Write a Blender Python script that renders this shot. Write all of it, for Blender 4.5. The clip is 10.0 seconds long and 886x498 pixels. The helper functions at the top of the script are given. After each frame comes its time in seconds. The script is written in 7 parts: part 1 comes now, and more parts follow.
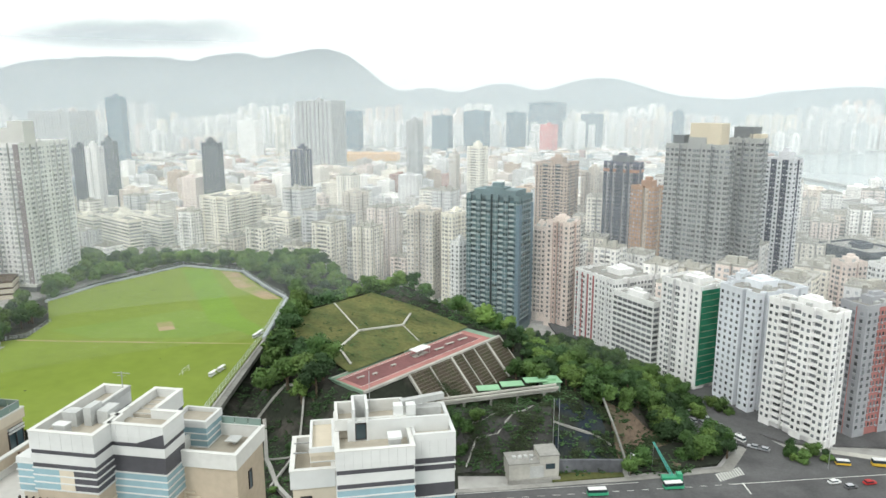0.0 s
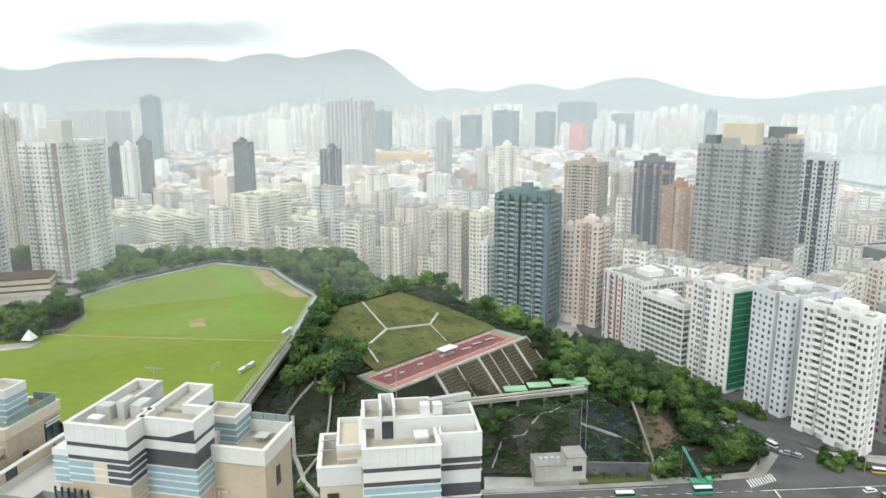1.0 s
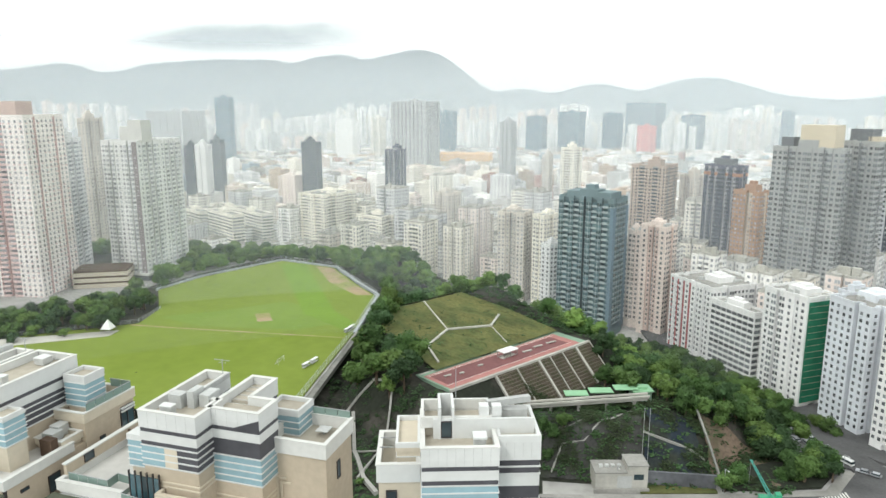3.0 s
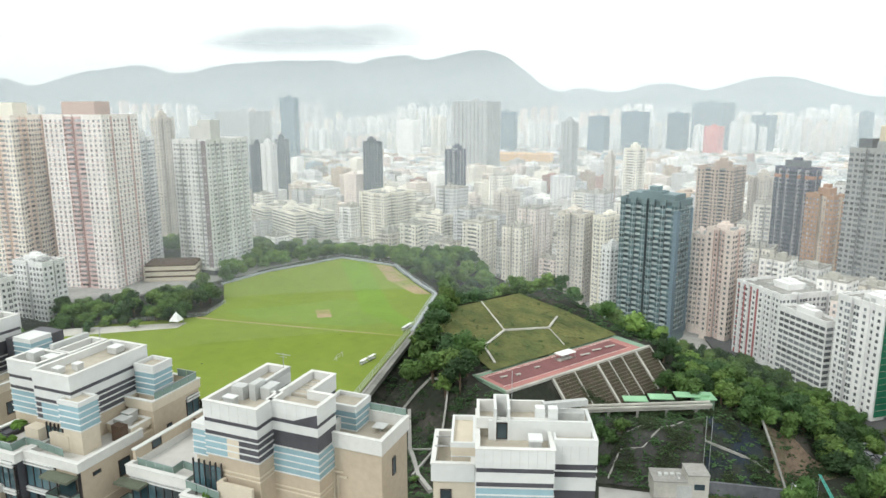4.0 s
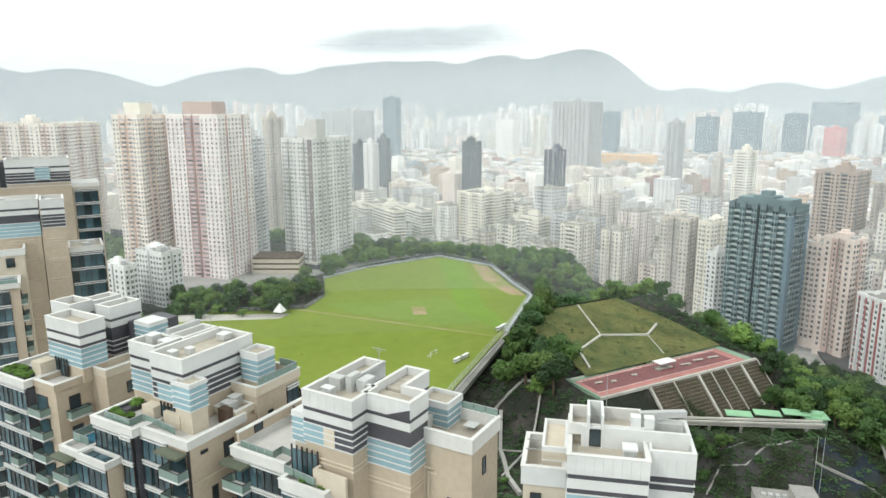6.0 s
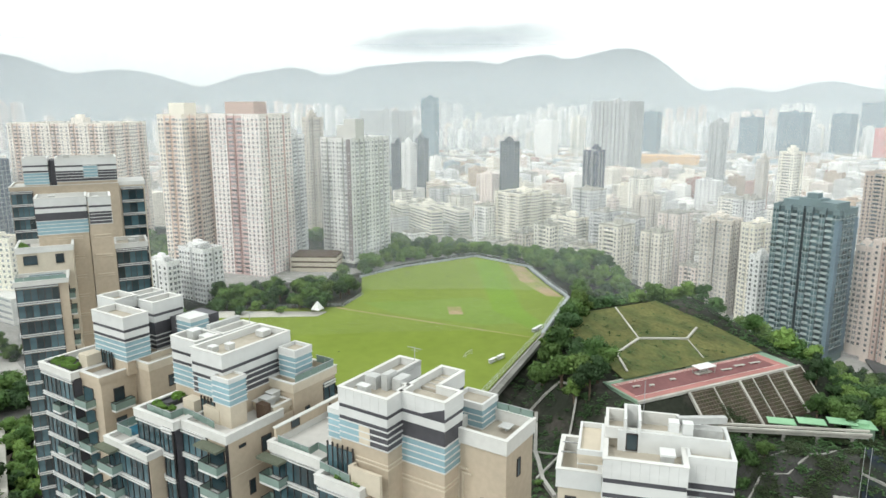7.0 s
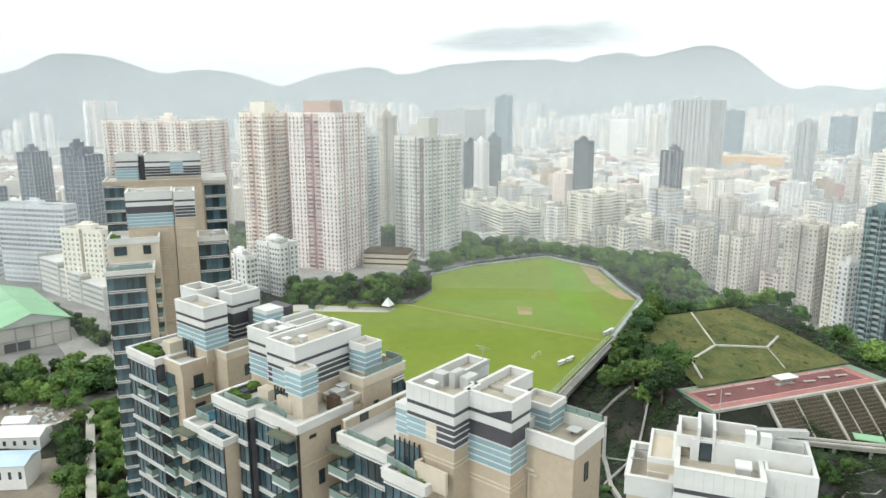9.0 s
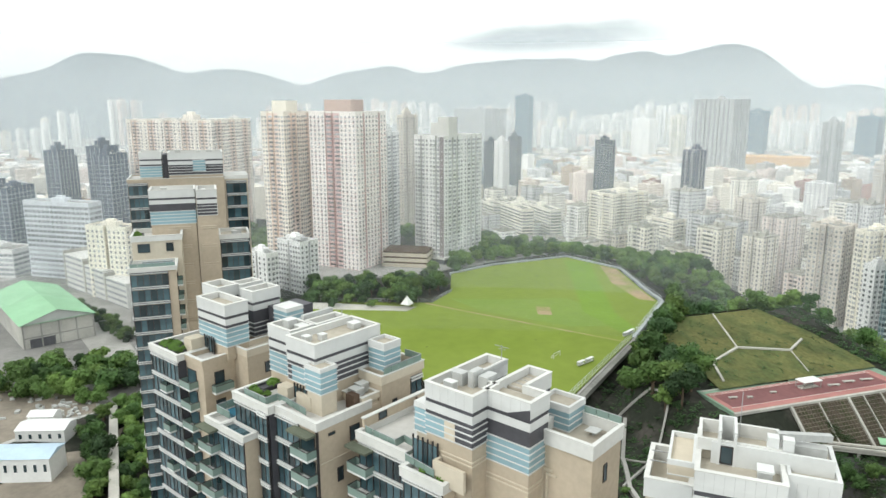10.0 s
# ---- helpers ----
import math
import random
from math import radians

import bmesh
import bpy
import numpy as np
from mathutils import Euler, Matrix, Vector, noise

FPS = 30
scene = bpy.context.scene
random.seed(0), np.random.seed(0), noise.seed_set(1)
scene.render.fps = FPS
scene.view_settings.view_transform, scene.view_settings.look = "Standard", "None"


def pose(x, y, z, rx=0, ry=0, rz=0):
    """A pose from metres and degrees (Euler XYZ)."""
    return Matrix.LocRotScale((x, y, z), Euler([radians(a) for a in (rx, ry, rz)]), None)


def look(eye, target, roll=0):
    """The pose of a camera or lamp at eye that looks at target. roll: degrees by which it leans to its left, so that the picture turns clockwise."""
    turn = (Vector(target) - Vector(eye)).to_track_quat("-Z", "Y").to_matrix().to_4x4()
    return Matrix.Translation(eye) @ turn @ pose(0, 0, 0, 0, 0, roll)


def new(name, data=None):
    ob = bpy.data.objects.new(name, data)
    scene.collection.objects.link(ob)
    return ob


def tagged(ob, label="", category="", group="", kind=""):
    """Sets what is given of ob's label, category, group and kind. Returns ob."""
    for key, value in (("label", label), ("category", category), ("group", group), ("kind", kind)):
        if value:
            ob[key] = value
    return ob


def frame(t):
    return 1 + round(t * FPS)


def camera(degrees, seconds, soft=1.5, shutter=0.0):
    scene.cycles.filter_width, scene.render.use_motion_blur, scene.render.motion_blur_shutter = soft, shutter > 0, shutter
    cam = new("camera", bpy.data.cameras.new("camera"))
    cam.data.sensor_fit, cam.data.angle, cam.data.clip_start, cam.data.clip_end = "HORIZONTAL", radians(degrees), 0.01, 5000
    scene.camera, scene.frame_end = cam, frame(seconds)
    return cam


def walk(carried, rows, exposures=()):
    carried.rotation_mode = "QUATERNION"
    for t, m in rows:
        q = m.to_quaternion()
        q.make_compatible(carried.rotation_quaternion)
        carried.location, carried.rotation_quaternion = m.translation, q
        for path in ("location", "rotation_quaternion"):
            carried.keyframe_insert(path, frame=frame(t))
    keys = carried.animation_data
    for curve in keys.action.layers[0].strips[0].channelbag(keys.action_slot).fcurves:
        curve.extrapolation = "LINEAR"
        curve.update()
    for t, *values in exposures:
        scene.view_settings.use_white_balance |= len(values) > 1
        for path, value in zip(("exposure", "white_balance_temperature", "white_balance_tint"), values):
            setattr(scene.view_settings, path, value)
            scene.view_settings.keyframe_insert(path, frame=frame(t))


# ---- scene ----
cam = camera(65.2, 10.0)
PATH = [
    (0, pose(0, 0, 150, 78.17, 0.14, 0.00)),
    (0.5, pose(0, 0, 150, 78.16, 0.15, 0.30)),
    (1, pose(0, 0, 150, 78.16, 0.17, 2.35)),
    (1.5, pose(0, 0, 150, 78.21, 0.16, 5.12)),
    (2, pose(0, 0, 150, 78.22, 0.11, 5.75)),
    (2.5, pose(0, 0, 150, 78.23, 0.12, 5.93)),
    (2.7, pose(0, 0, 150, 78.23, 0.12, 6.43)),
    (3.8, pose(0, 0, 150, 78.24, 0.15, 11.57)),
    (4, pose(0, 0, 150, 78.24, 0.15, 12.54)),
    (4.5, pose(0, 0, 150, 78.24, 0.16, 14.95)),
    (5, pose(0, 0, 150, 78.24, 0.15, 17.16)),
    (5.5, pose(0, 0, 150, 78.24, 0.17, 18.92)),
    (5.7, pose(0, 0, 150, 78.25, 0.16, 19.62)),
    (6.8, pose(0, 0, 150, 78.27, 0.14, 23.20)),
    (7, pose(0, 0, 150, 78.27, 0.14, 23.76)),
    (7.5, pose(0, 0, 150, 78.25, 0.10, 25.15)),
    (8, pose(0, 0, 150, 78.23, 0.12, 26.60)),
    (8.5, pose(0, 0, 150, 78.21, 0.12, 28.15)),
    (9, pose(0, 0, 150, 78.19, 0.13, 29.71)),
    (9.5, pose(0, 0, 150, 78.15, 0.13, 31.17)),
    (10, pose(0, 0, 150, 78.12, 0.10, 31.36)),
]
walk(cam, PATH)

# ---- world, sun, exposure ----
world = bpy.data.worlds.new("overcast_sky")
scene.world = world
world.use_nodes = True
wn, wl = world.node_tree.nodes, world.node_tree.links
wn.clear()
SUN_UP, SUN_TURN = radians(43), radians(205)
sky = wn.new("ShaderNodeTexSky")
sky.sky_type, sky.sun_disc, sky.sun_elevation, sky.sun_rotation = "NISHITA", False, SUN_UP, SUN_TURN
sky_dim = wn.new("ShaderNodeVectorMath")
sky_dim.operation = "SCALE"
sky_dim.inputs["Scale"].default_value = 0.10
wl.new(sky.outputs["Color"], sky_dim.inputs[0])
w_co = wn.new("ShaderNodeTexCoord")
w_map = wn.new("ShaderNodeMapping")
w_map.inputs["Scale"].default_value = (1.0, 1.0, 4.0)
wl.new(w_co.outputs["Generated"], w_map.inputs["Vector"])
w_noise = wn.new("ShaderNodeTexNoise")
w_noise.inputs["Scale"].default_value, w_noise.inputs["Detail"].default_value = 1.6, 5.0
wl.new(w_map.outputs["Vector"], w_noise.inputs["Vector"])
w_ramp = wn.new("ShaderNodeValToRGB")
w_ramp.color_ramp.elements[0].position, w_ramp.color_ramp.elements[0].color = 0.3, (1.46, 1.53, 1.49, 1)
w_ramp.color_ramp.elements[1].position, w_ramp.color_ramp.elements[1].color = 0.75, (1.52, 1.58, 1.54, 1)
wl.new(w_noise.outputs["Fac"], w_ramp.inputs["Fac"])
w_mix = wn.new("ShaderNodeMix")
w_mix.data_type = "RGBA"
w_mix.inputs["Factor"].default_value = 0.92
wl.new(sky_dim.outputs["Vector"], w_mix.inputs["A"])
wl.new(w_ramp.outputs["Color"], w_mix.inputs["B"])
# a low grey cloud bank resting over the western ridge
w_sep = wn.new("ShaderNodeSeparateXYZ")
wl.new(w_co.outputs["Generated"], w_sep.inputs[0])


def sky_math(op, a, b):
    m = wn.new("ShaderNodeMath")
    m.operation = op
    for i, v in enumerate((a, b)):
        if isinstance(v, (int, float)):
            m.inputs[i].default_value = v
        else:
            wl.new(v, m.inputs[i])
    return m.outputs[0]


ahead = sky_math("MAXIMUM", w_sep.outputs["Y"], 0.05)
cx = sky_math("DIVIDE", sky_math("ADD", sky_math("DIVIDE", w_sep.outputs["X"], ahead), 0.42), 0.185)
cz = sky_math("DIVIDE", sky_math("SUBTRACT", sky_math("DIVIDE", w_sep.outputs["Z"], ahead), 0.097), 0.023)
cloud_map = wn.new("ShaderNodeMapping")
cloud_map.inputs["Scale"].default_value = (1.0, 1.0, 3.2)
wl.new(w_co.outputs["Generated"], cloud_map.inputs["Vector"])
cloud_noise = wn.new("ShaderNodeTexNoise")
cloud_noise.inputs["Scale"].default_value, cloud_noise.inputs["Detail"].default_value = 11.0, 5.0
wl.new(cloud_map.outputs["Vector"], cloud_noise.inputs["Vector"])
reach = sky_math("ADD", sky_math("ADD", sky_math("MULTIPLY", cx, cx), sky_math("MULTIPLY", cz, cz)), sky_math("MULTIPLY", sky_math("SUBTRACT", cloud_noise.outputs["Fac"], 0.5), 1.6))
w_fade = wn.new("ShaderNodeMapRange")
w_fade.interpolation_type = "SMOOTHSTEP"
w_fade.inputs["From Min"].default_value, w_fade.inputs["From Max"].default_value = 0.15, 1.35
w_fade.inputs["To Min"].default_value, w_fade.inputs["To Max"].default_value = 1.0, 0.0
wl.new(reach, w_fade.inputs["Value"])
w_cloud = wn.new("ShaderNodeMix")
w_cloud.data_type = "RGBA"
w_cloud.inputs["B"].default_value = (0.60, 0.68, 0.71, 1)
wl.new(w_fade.outputs["Result"], w_cloud.inputs["Factor"])
wl.new(w_mix.outputs["Result"], w_cloud.inputs["A"])
w_bg = wn.new("ShaderNodeBackground")
w_bg.inputs["Strength"].default_value = 1.0
wl.new(w_cloud.outputs["Result"], w_bg.inputs["Color"])
w_out = wn.new("ShaderNodeOutputWorld")
wl.new(w_bg.outputs["Background"], w_out.inputs["Surface"])

sun = new("sun", bpy.data.lights.new("sun", "SUN"))
sun.data.energy, sun.data.angle, sun.data.color = 1.3, radians(12), (0.985, 0.98, 0.93)
sun.matrix_world = look((0, 0, 900), (0 - 900 * math.sin(SUN_TURN) / math.tan(SUN_UP), 0 - 900 * math.cos(SUN_TURN) / math.tan(SUN_UP), 0))
scene.view_settings.exposure = -0.06


# ---- materials ----
def material(name, color, rough=0.8, metal=0.0, grain=2.0, amount=0.12, stain=0.15, bump=0.0, vary=0.0, spec=0.3, island=False):
    """A procedural surface: base colour varied by fine grain and broad stains, fine relief, and a shade of its own per object."""
    m = bpy.data.materials.new(name)
    m.use_nodes = True
    n, l = m.node_tree.nodes, m.node_tree.links
    b = n["Principled BSDF"]
    b.inputs["Roughness"].default_value, b.inputs["Metallic"].default_value = rough, metal
    b.inputs["Specular IOR Level"].default_value = spec
    co = n.new("ShaderNodeTexCoord")
    fine, broad = n.new("ShaderNodeTexNoise"), n.new("ShaderNodeTexNoise")
    fine.inputs["Scale"].default_value, fine.inputs["Detail"].default_value = grain, 6.0
    broad.inputs["Scale"].default_value, broad.inputs["Detail"].default_value = grain * 0.09, 4.0
    for t in (fine, broad):
        l.new(co.outputs["Object"], t.inputs["Vector"])
    last = None
    for tex, k in ((fine, amount), (broad, stain)):
        r = n.new("ShaderNodeMapRange")
        r.inputs["From Min"].default_value, r.inputs["From Max"].default_value = 0.25, 0.75
        r.inputs["To Min"].default_value, r.inputs["To Max"].default_value = 1 - k, 1 + k
        l.new(tex.outputs["Fac"], r.inputs["Value"])
        if last:
            mul = n.new("ShaderNodeMath")
            mul.operation = "MULTIPLY"
            l.new(last, mul.inputs[0]), l.new(r.outputs["Result"], mul.inputs[1])
            last = mul.outputs["Value"]
        else:
            last = r.outputs["Result"]
    if vary:
        src = n.new("ShaderNodeNewGeometry").outputs["Random Per Island"] if island else n.new("ShaderNodeObjectInfo").outputs["Random"]
        r = n.new("ShaderNodeMapRange")
        r.inputs["To Min"].default_value, r.inputs["To Max"].default_value = 1 - vary, 1 + vary
        l.new(src, r.inputs["Value"])
        mul = n.new("ShaderNodeMath")
        mul.operation = "MULTIPLY"
        l.new(last, mul.inputs[0]), l.new(r.outputs["Result"], mul.inputs[1])
        last = mul.outputs["Value"]
    sc = n.new("ShaderNodeVectorMath")
    sc.operation = "SCALE"
    sc.inputs[0].default_value = color
    l.new(last, sc.inputs["Scale"])
    l.new(sc.outputs["Vector"], b.inputs["Base Color"])
    if bump:
        bp = n.new("ShaderNodeBump")
        bp.inputs["Strength"].default_value, bp.inputs["Distance"].default_value = bump, 0.05
        l.new(fine.outputs["Fac"], bp.inputs["Height"])
        l.new(bp.outputs["Normal"], b.inputs["Normal"])
    return m


def two_tone(name, a, b_color, scale, rough=0.9, low=0.42, high=0.58, bump=0.3, detail=6.0, grainy=0.3):
    """Patches of two colours with ragged borders and fine grain: soil and scrub, worn grass, rock."""
    m = material(name, a, rough, 0, scale * 8, grainy, grainy * 0.7, bump)
    n, l = m.node_tree.nodes, m.node_tree.links
    b = n["Principled BSDF"]
    old = b.inputs["Base Color"].links[0].from_socket
    co = n.new("ShaderNodeTexCoord")
    t = n.new("ShaderNodeTexNoise")
    t.inputs["Scale"].default_value, t.inputs["Detail"].default_value = scale, detail
    l.new(co.outputs["Object"], t.inputs["Vector"])
    r = n.new("ShaderNodeMapRange")
    r.inputs["From Min"].default_value, r.inputs["From Max"].default_value = low, high
    l.new(t.outputs["Fac"], r.inputs["Value"])
    g = n.new("ShaderNodeVectorMath")
    g.operation = "SCALE"
    g.inputs[0].default_value = b_color
    l.new(old.node.inputs["Scale"].links[0].from_socket, g.inputs["Scale"])
    x = n.new("ShaderNodeMix")
    x.data_type = "RGBA"
    l.new(r.outputs["Result"], x.inputs["Factor"])
    l.new(old, x.inputs["A"])
    l.new(g.outputs["Vector"], x.inputs["B"])
    l.new(x.outputs["Result"], b.inputs["Base Color"])
    return m


def far_facade(name, color, pane, floor=3.0, bay=3.0, vary=0.12, island=True):
    """Wall of a far building: plaster with a grid of window openings of real size, too far to tell one window from the next."""
    m = material(name, color, 0.85, 0, 0.5, 0.08, 0.12, 0, vary, 0.2, island)
    n, l = m.node_tree.nodes, m.node_tree.links
    b = n["Principled BSDF"]
    old = b.inputs["Base Color"].links[0].from_socket
    co = n.new("ShaderNodeTexCoord")
    sep = n.new("ShaderNodeSeparateXYZ")
    l.new(co.outputs["Object"], sep.inputs[0])
    add = n.new("ShaderNodeMath")
    l.new(sep.outputs["X"], add.inputs[0]), l.new(sep.outputs["Y"], add.inputs[1])
    com = n.new("ShaderNodeCombineXYZ")
    l.new(add.outputs["Value"], com.inputs["X"]), l.new(sep.outputs["Z"], com.inputs["Y"])
    br = n.new("ShaderNodeTexBrick")
    br.offset = 0.0
    br.inputs["Scale"].default_value = 1.0
    br.inputs["Brick Width"].default_value, br.inputs["Row Height"].default_value = bay, floor
    br.inputs["Mortar Size"].default_value, br.inputs["Mortar Smooth"].default_value = 0.75, 0.1
    br.inputs["Color1"].default_value, br.inputs["Color2"].default_value = (*pane, 1), (*[c * 1.6 for c in pane], 1)
    l.new(com.outputs["Vector"], br.inputs["Vector"])
    l.new(old, br.inputs["Mortar"])
    geo = n.new("ShaderNodeNewGeometry")
    sn = n.new("ShaderNodeSeparateXYZ")
    l.new(geo.outputs["Normal"], sn.inputs[0])
    up = n.new("ShaderNodeMath")
    up.operation = "GREATER_THAN"
    up.inputs[1].default_value = 0.5
    l.new(sn.outputs["Z"], up.inputs[0])
    x = n.new("ShaderNodeMix")
    x.data_type = "RGBA"
    l.new(up.outputs["Value"], x.inputs["Factor"])
    l.new(br.outputs["Color"], x.inputs["A"]), l.new(old, x.inputs["B"])
    l.new(x.outputs["Result"], b.inputs["Base Color"])
    return m


def haze_material(name, thick):
    """Humid air as a thin scattering layer: mostly clear, the rest scatters sky light."""
    m = bpy.data.materials.new(name)
    m.use_nodes = True
    n, l = m.node_tree.nodes, m.node_tree.links
    n.clear()
    clear, front, back = n.new("ShaderNodeBsdfTransparent"), n.new("ShaderNodeBsdfDiffuse"), n.new("ShaderNodeBsdfTranslucent")
    for s in (front, back):
        s.inputs["Color"].default_value = (0.895, 0.965, 1.0, 1)
    both, mix, out = n.new("ShaderNodeMixShader"), n.new("ShaderNodeMixShader"), n.new("ShaderNodeOutputMaterial")
    l.new(front.outputs[0], both.inputs[1]), l.new(back.outputs[0], both.inputs[2])
    co, sep, r = n.new("ShaderNodeTexCoord"), n.new("ShaderNodeSeparateXYZ"), n.new("ShaderNodeMapRange")
    l.new(co.outputs["Generated"], sep.inputs[0])
    l.new(sep.outputs["Z"], r.inputs["Value"])
    r.interpolation_type = "SMOOTHSTEP"
    r.inputs["From Min"].default_value, r.inputs["From Max"].default_value = 0.35, 1.0
    r.inputs["To Min"].default_value, r.inputs["To Max"].default_value = thick, 0.0
    l.new(r.outputs["Result"], mix.inputs[0])
    l.new(clear.outputs[0], mix.inputs[1]), l.new(both.outputs[0], mix.inputs[2])
    l.new(mix.outputs[0], out.inputs["Surface"])
    return m


WHITE_PAINT = material("white_render", (0.62, 0.62, 0.595), 0.75, 0, 1.5, 0.05, 0.10)
WHITE_PANEL = material("white_cladding", (0.61, 0.62, 0.61), 0.45, 0, 1.2, 0.04, 0.08, 0, 0.03)
BEIGE_STONE = material("beige_stone_cladding", (0.46, 0.39, 0.30), 0.7, 0, 1.4, 0.07, 0.10, 0.1)
BEIGE_LIGHT = material("pale_beige_render", (0.56, 0.50, 0.40), 0.75, 0, 1.5, 0.05, 0.10)
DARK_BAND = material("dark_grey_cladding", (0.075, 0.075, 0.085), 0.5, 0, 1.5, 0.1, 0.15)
BLUE_PANEL = material("pale_blue_glass_panel", (0.27, 0.41, 0.46), 0.2, 0, 1.2, 0.06, 0.12, 0, 0.08, 0.5)
ROOF_TAN = material("tan_roof_tiles", (0.41, 0.375, 0.31), 0.85, 0, 1.2, 0.10, 0.2, 0.15)
ROOF_PALE = material("pale_roof_deck", (0.49, 0.48, 0.455), 0.85, 0, 1.0, 0.06, 0.15)
PANE = material("dark_window_glass", (0.035, 0.055, 0.065), 0.06, 0, 0.4, 0.2, 0.5, 0, 0.35, 0.6)
PANE_TEAL = material("teal_window_glass", (0.085, 0.135, 0.15), 0.05, 0, 0.4, 0.3, 0.5, 0, 0.6, 0.7, True)
PANE_HOUSE = material("dark_blue_house_glass", (0.045, 0.085, 0.100), 0.04, 0, 0.4, 0.3, 0.5, 0, 0.7, 0.8)
PANE_GREY = material("grey_window_glass", (0.13, 0.14, 0.15), 0.1, 0, 0.4, 0.3, 0.5, 0, 0.75, 0.6, True)
RAIL_GLASS = material("greenish_balustrade_glass", (0.20, 0.28, 0.25), 0.1, 0, 0.8, 0.05, 0.1, 0, 0, 0.6)
FRAME_DARK = material("dark_bronze_frame", (0.05, 0.045, 0.045), 0.45, 0.3)
TIMBER = material("dark_timber_slats", (0.10, 0.065, 0.045), 0.7)
METAL = material("galvanised_metal", (0.42, 0.43, 0.44), 0.5, 0.5)
UNIT_GREY = material("grey_plant_casing", (0.48, 0.49, 0.48), 0.6, 0.1, 2, 0.1, 0.15)
FELT = material("grey_green_canopy_felt", (0.115, 0.13, 0.095), 0.9, 0, 1.2, 0.15, 0.3)
POOL = material("pool_water", (0.04, 0.16, 0.24), 0.05, 0, 1, 0.1, 0.1, 0.2, 0, 0.6)
CONCRETE = material("weathered_concrete", (0.30, 0.295, 0.275), 0.9, 0, 0.8, 0.12, 0.3, 0.2)
CONCRETE_PALE = material("pale_concrete", (0.45, 0.44, 0.40), 0.9, 0, 0.9, 0.1, 0.25, 0.2)
ASPHALT = material("asphalt", (0.10, 0.10, 0.102), 0.9, 0, 1.2, 0.15, 0.3, 0.2)
PAINT_LINE = material("road_marking_paint", (0.7, 0.7, 0.66), 0.8)
TRACK_RED = material("red_running_track", (0.36, 0.165, 0.15), 0.9, 0, 0.8, 0.1, 0.2)
COURT_PLUM = material("plum_court_surface", (0.19, 0.085, 0.085), 0.9, 0, 0.7, 0.12, 0.25)
GREEN_EDGE = material("green_court_surround", (0.20, 0.30, 0.22), 0.9, 0, 0.7, 0.1, 0.2)
GREEN_ROOF = material("green_sheet_roof", (0.26, 0.48, 0.29), 0.6, 0, 0.8, 0.06, 0.12)
GREEN_NET = material("green_scaffold_net", (0.02, 0.16, 0.09), 0.9, 0, 2, 0.2, 0.3)
SHED_WHITE = material("white_sheet_metal", (0.76, 0.77, 0.76), 0.5, 0, 1, 0.05, 0.12)
SHED_BLUE = material("pale_blue_sheet_metal", (0.48, 0.62, 0.74), 0.5, 0, 1, 0.05, 0.15)
VAN_GREEN = material("green_vehicle_paint", (0.05, 0.36, 0.20), 0.35, 0, 1, 0.02, 0.05, 0, 0, 0.5)
CAR_PAINT = material("car_paint", (0.35, 0.36, 0.38), 0.3, 0.2, 1, 0.02, 0.05, 0, 0.85, 0.5)
TAXI_RED = material("red_taxi_paint", (0.45, 0.03, 0.03), 0.3, 0, 1, 0.02, 0.05, 0, 0, 0.5)
YELLOW = material("yellow_paint", (0.65, 0.42, 0.05), 0.5)
TYRE = material("black_rubber", (0.02, 0.02, 0.02), 0.8)
BARK = material("tree_bark", (0.12, 0.09, 0.065), 0.95, 0, 3, 0.3, 0.2, 0.5)
LEAF = [material("leaf_green", c, 0.7, 0, 0.35, 0.35, 0.45, 0, 0.28, 0.25, k == 9)
        for k, c in enumerate([(0.062, 0.125, 0.036), (0.092, 0.165, 0.044), (0.040, 0.082, 0.030), (0.125, 0.205, 0.052)])]
GRASS = two_tone("mown_grass", (0.158, 0.218, 0.026), (0.178, 0.236, 0.036), 0.02, 0.95, 0.35, 0.65, 0.1, 6.0, 0.08)
GRASS_BRIGHT = material("mown_grass_bright", (0.150, 0.250, 0.026), 0.95, 0, 0.5, 0.08, 0.10)
GRASS_PALE = two_tone("worn_pale_grass", (0.185, 0.258, 0.052), (0.150, 0.235, 0.034), 0.03, 0.95, 0.3, 0.7, 0.1, 6.0, 0.08)
BARE = two_tone("bare_sandy_ground", (0.35, 0.265, 0.165), (0.24, 0.25, 0.08), 0.08, 0.95, 0.4, 0.6, 0.1, 6.0, 0.12)
SLOPE_GRASS = two_tone("rough_slope_grass", (0.125, 0.128, 0.045), (0.075, 0.094, 0.032), 0.09, 0.95, 0.42, 0.62, 0.6)
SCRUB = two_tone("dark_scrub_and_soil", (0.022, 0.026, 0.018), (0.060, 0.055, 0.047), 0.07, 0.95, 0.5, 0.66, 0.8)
SOIL = two_tone("bare_brown_soil", (0.155, 0.115, 0.085), (0.08, 0.085, 0.045), 0.1, 0.95, 0.5, 0.7, 0.8)
ROCK_DARK = two_tone("shotcrete_with_netting", (0.046, 0.046, 0.044), (0.030, 0.038, 0.022), 0.12, 0.9, 0.5, 0.65, 0.5)
URBAN = two_tone("city_ground", (0.40, 0.395, 0.375), (0.27, 0.265, 0.26), 0.02, 0.9, 0.45, 0.55, 0.1)
# Woodland green shifted to blue: distance haze is mixed into this colour.
MOUNTAIN = two_tone("wooded_mountain_haze_blue", (0.034, 0.060, 0.082), (0.056, 0.078, 0.096), 0.004, 1.0, 0.4, 0.6, 0)
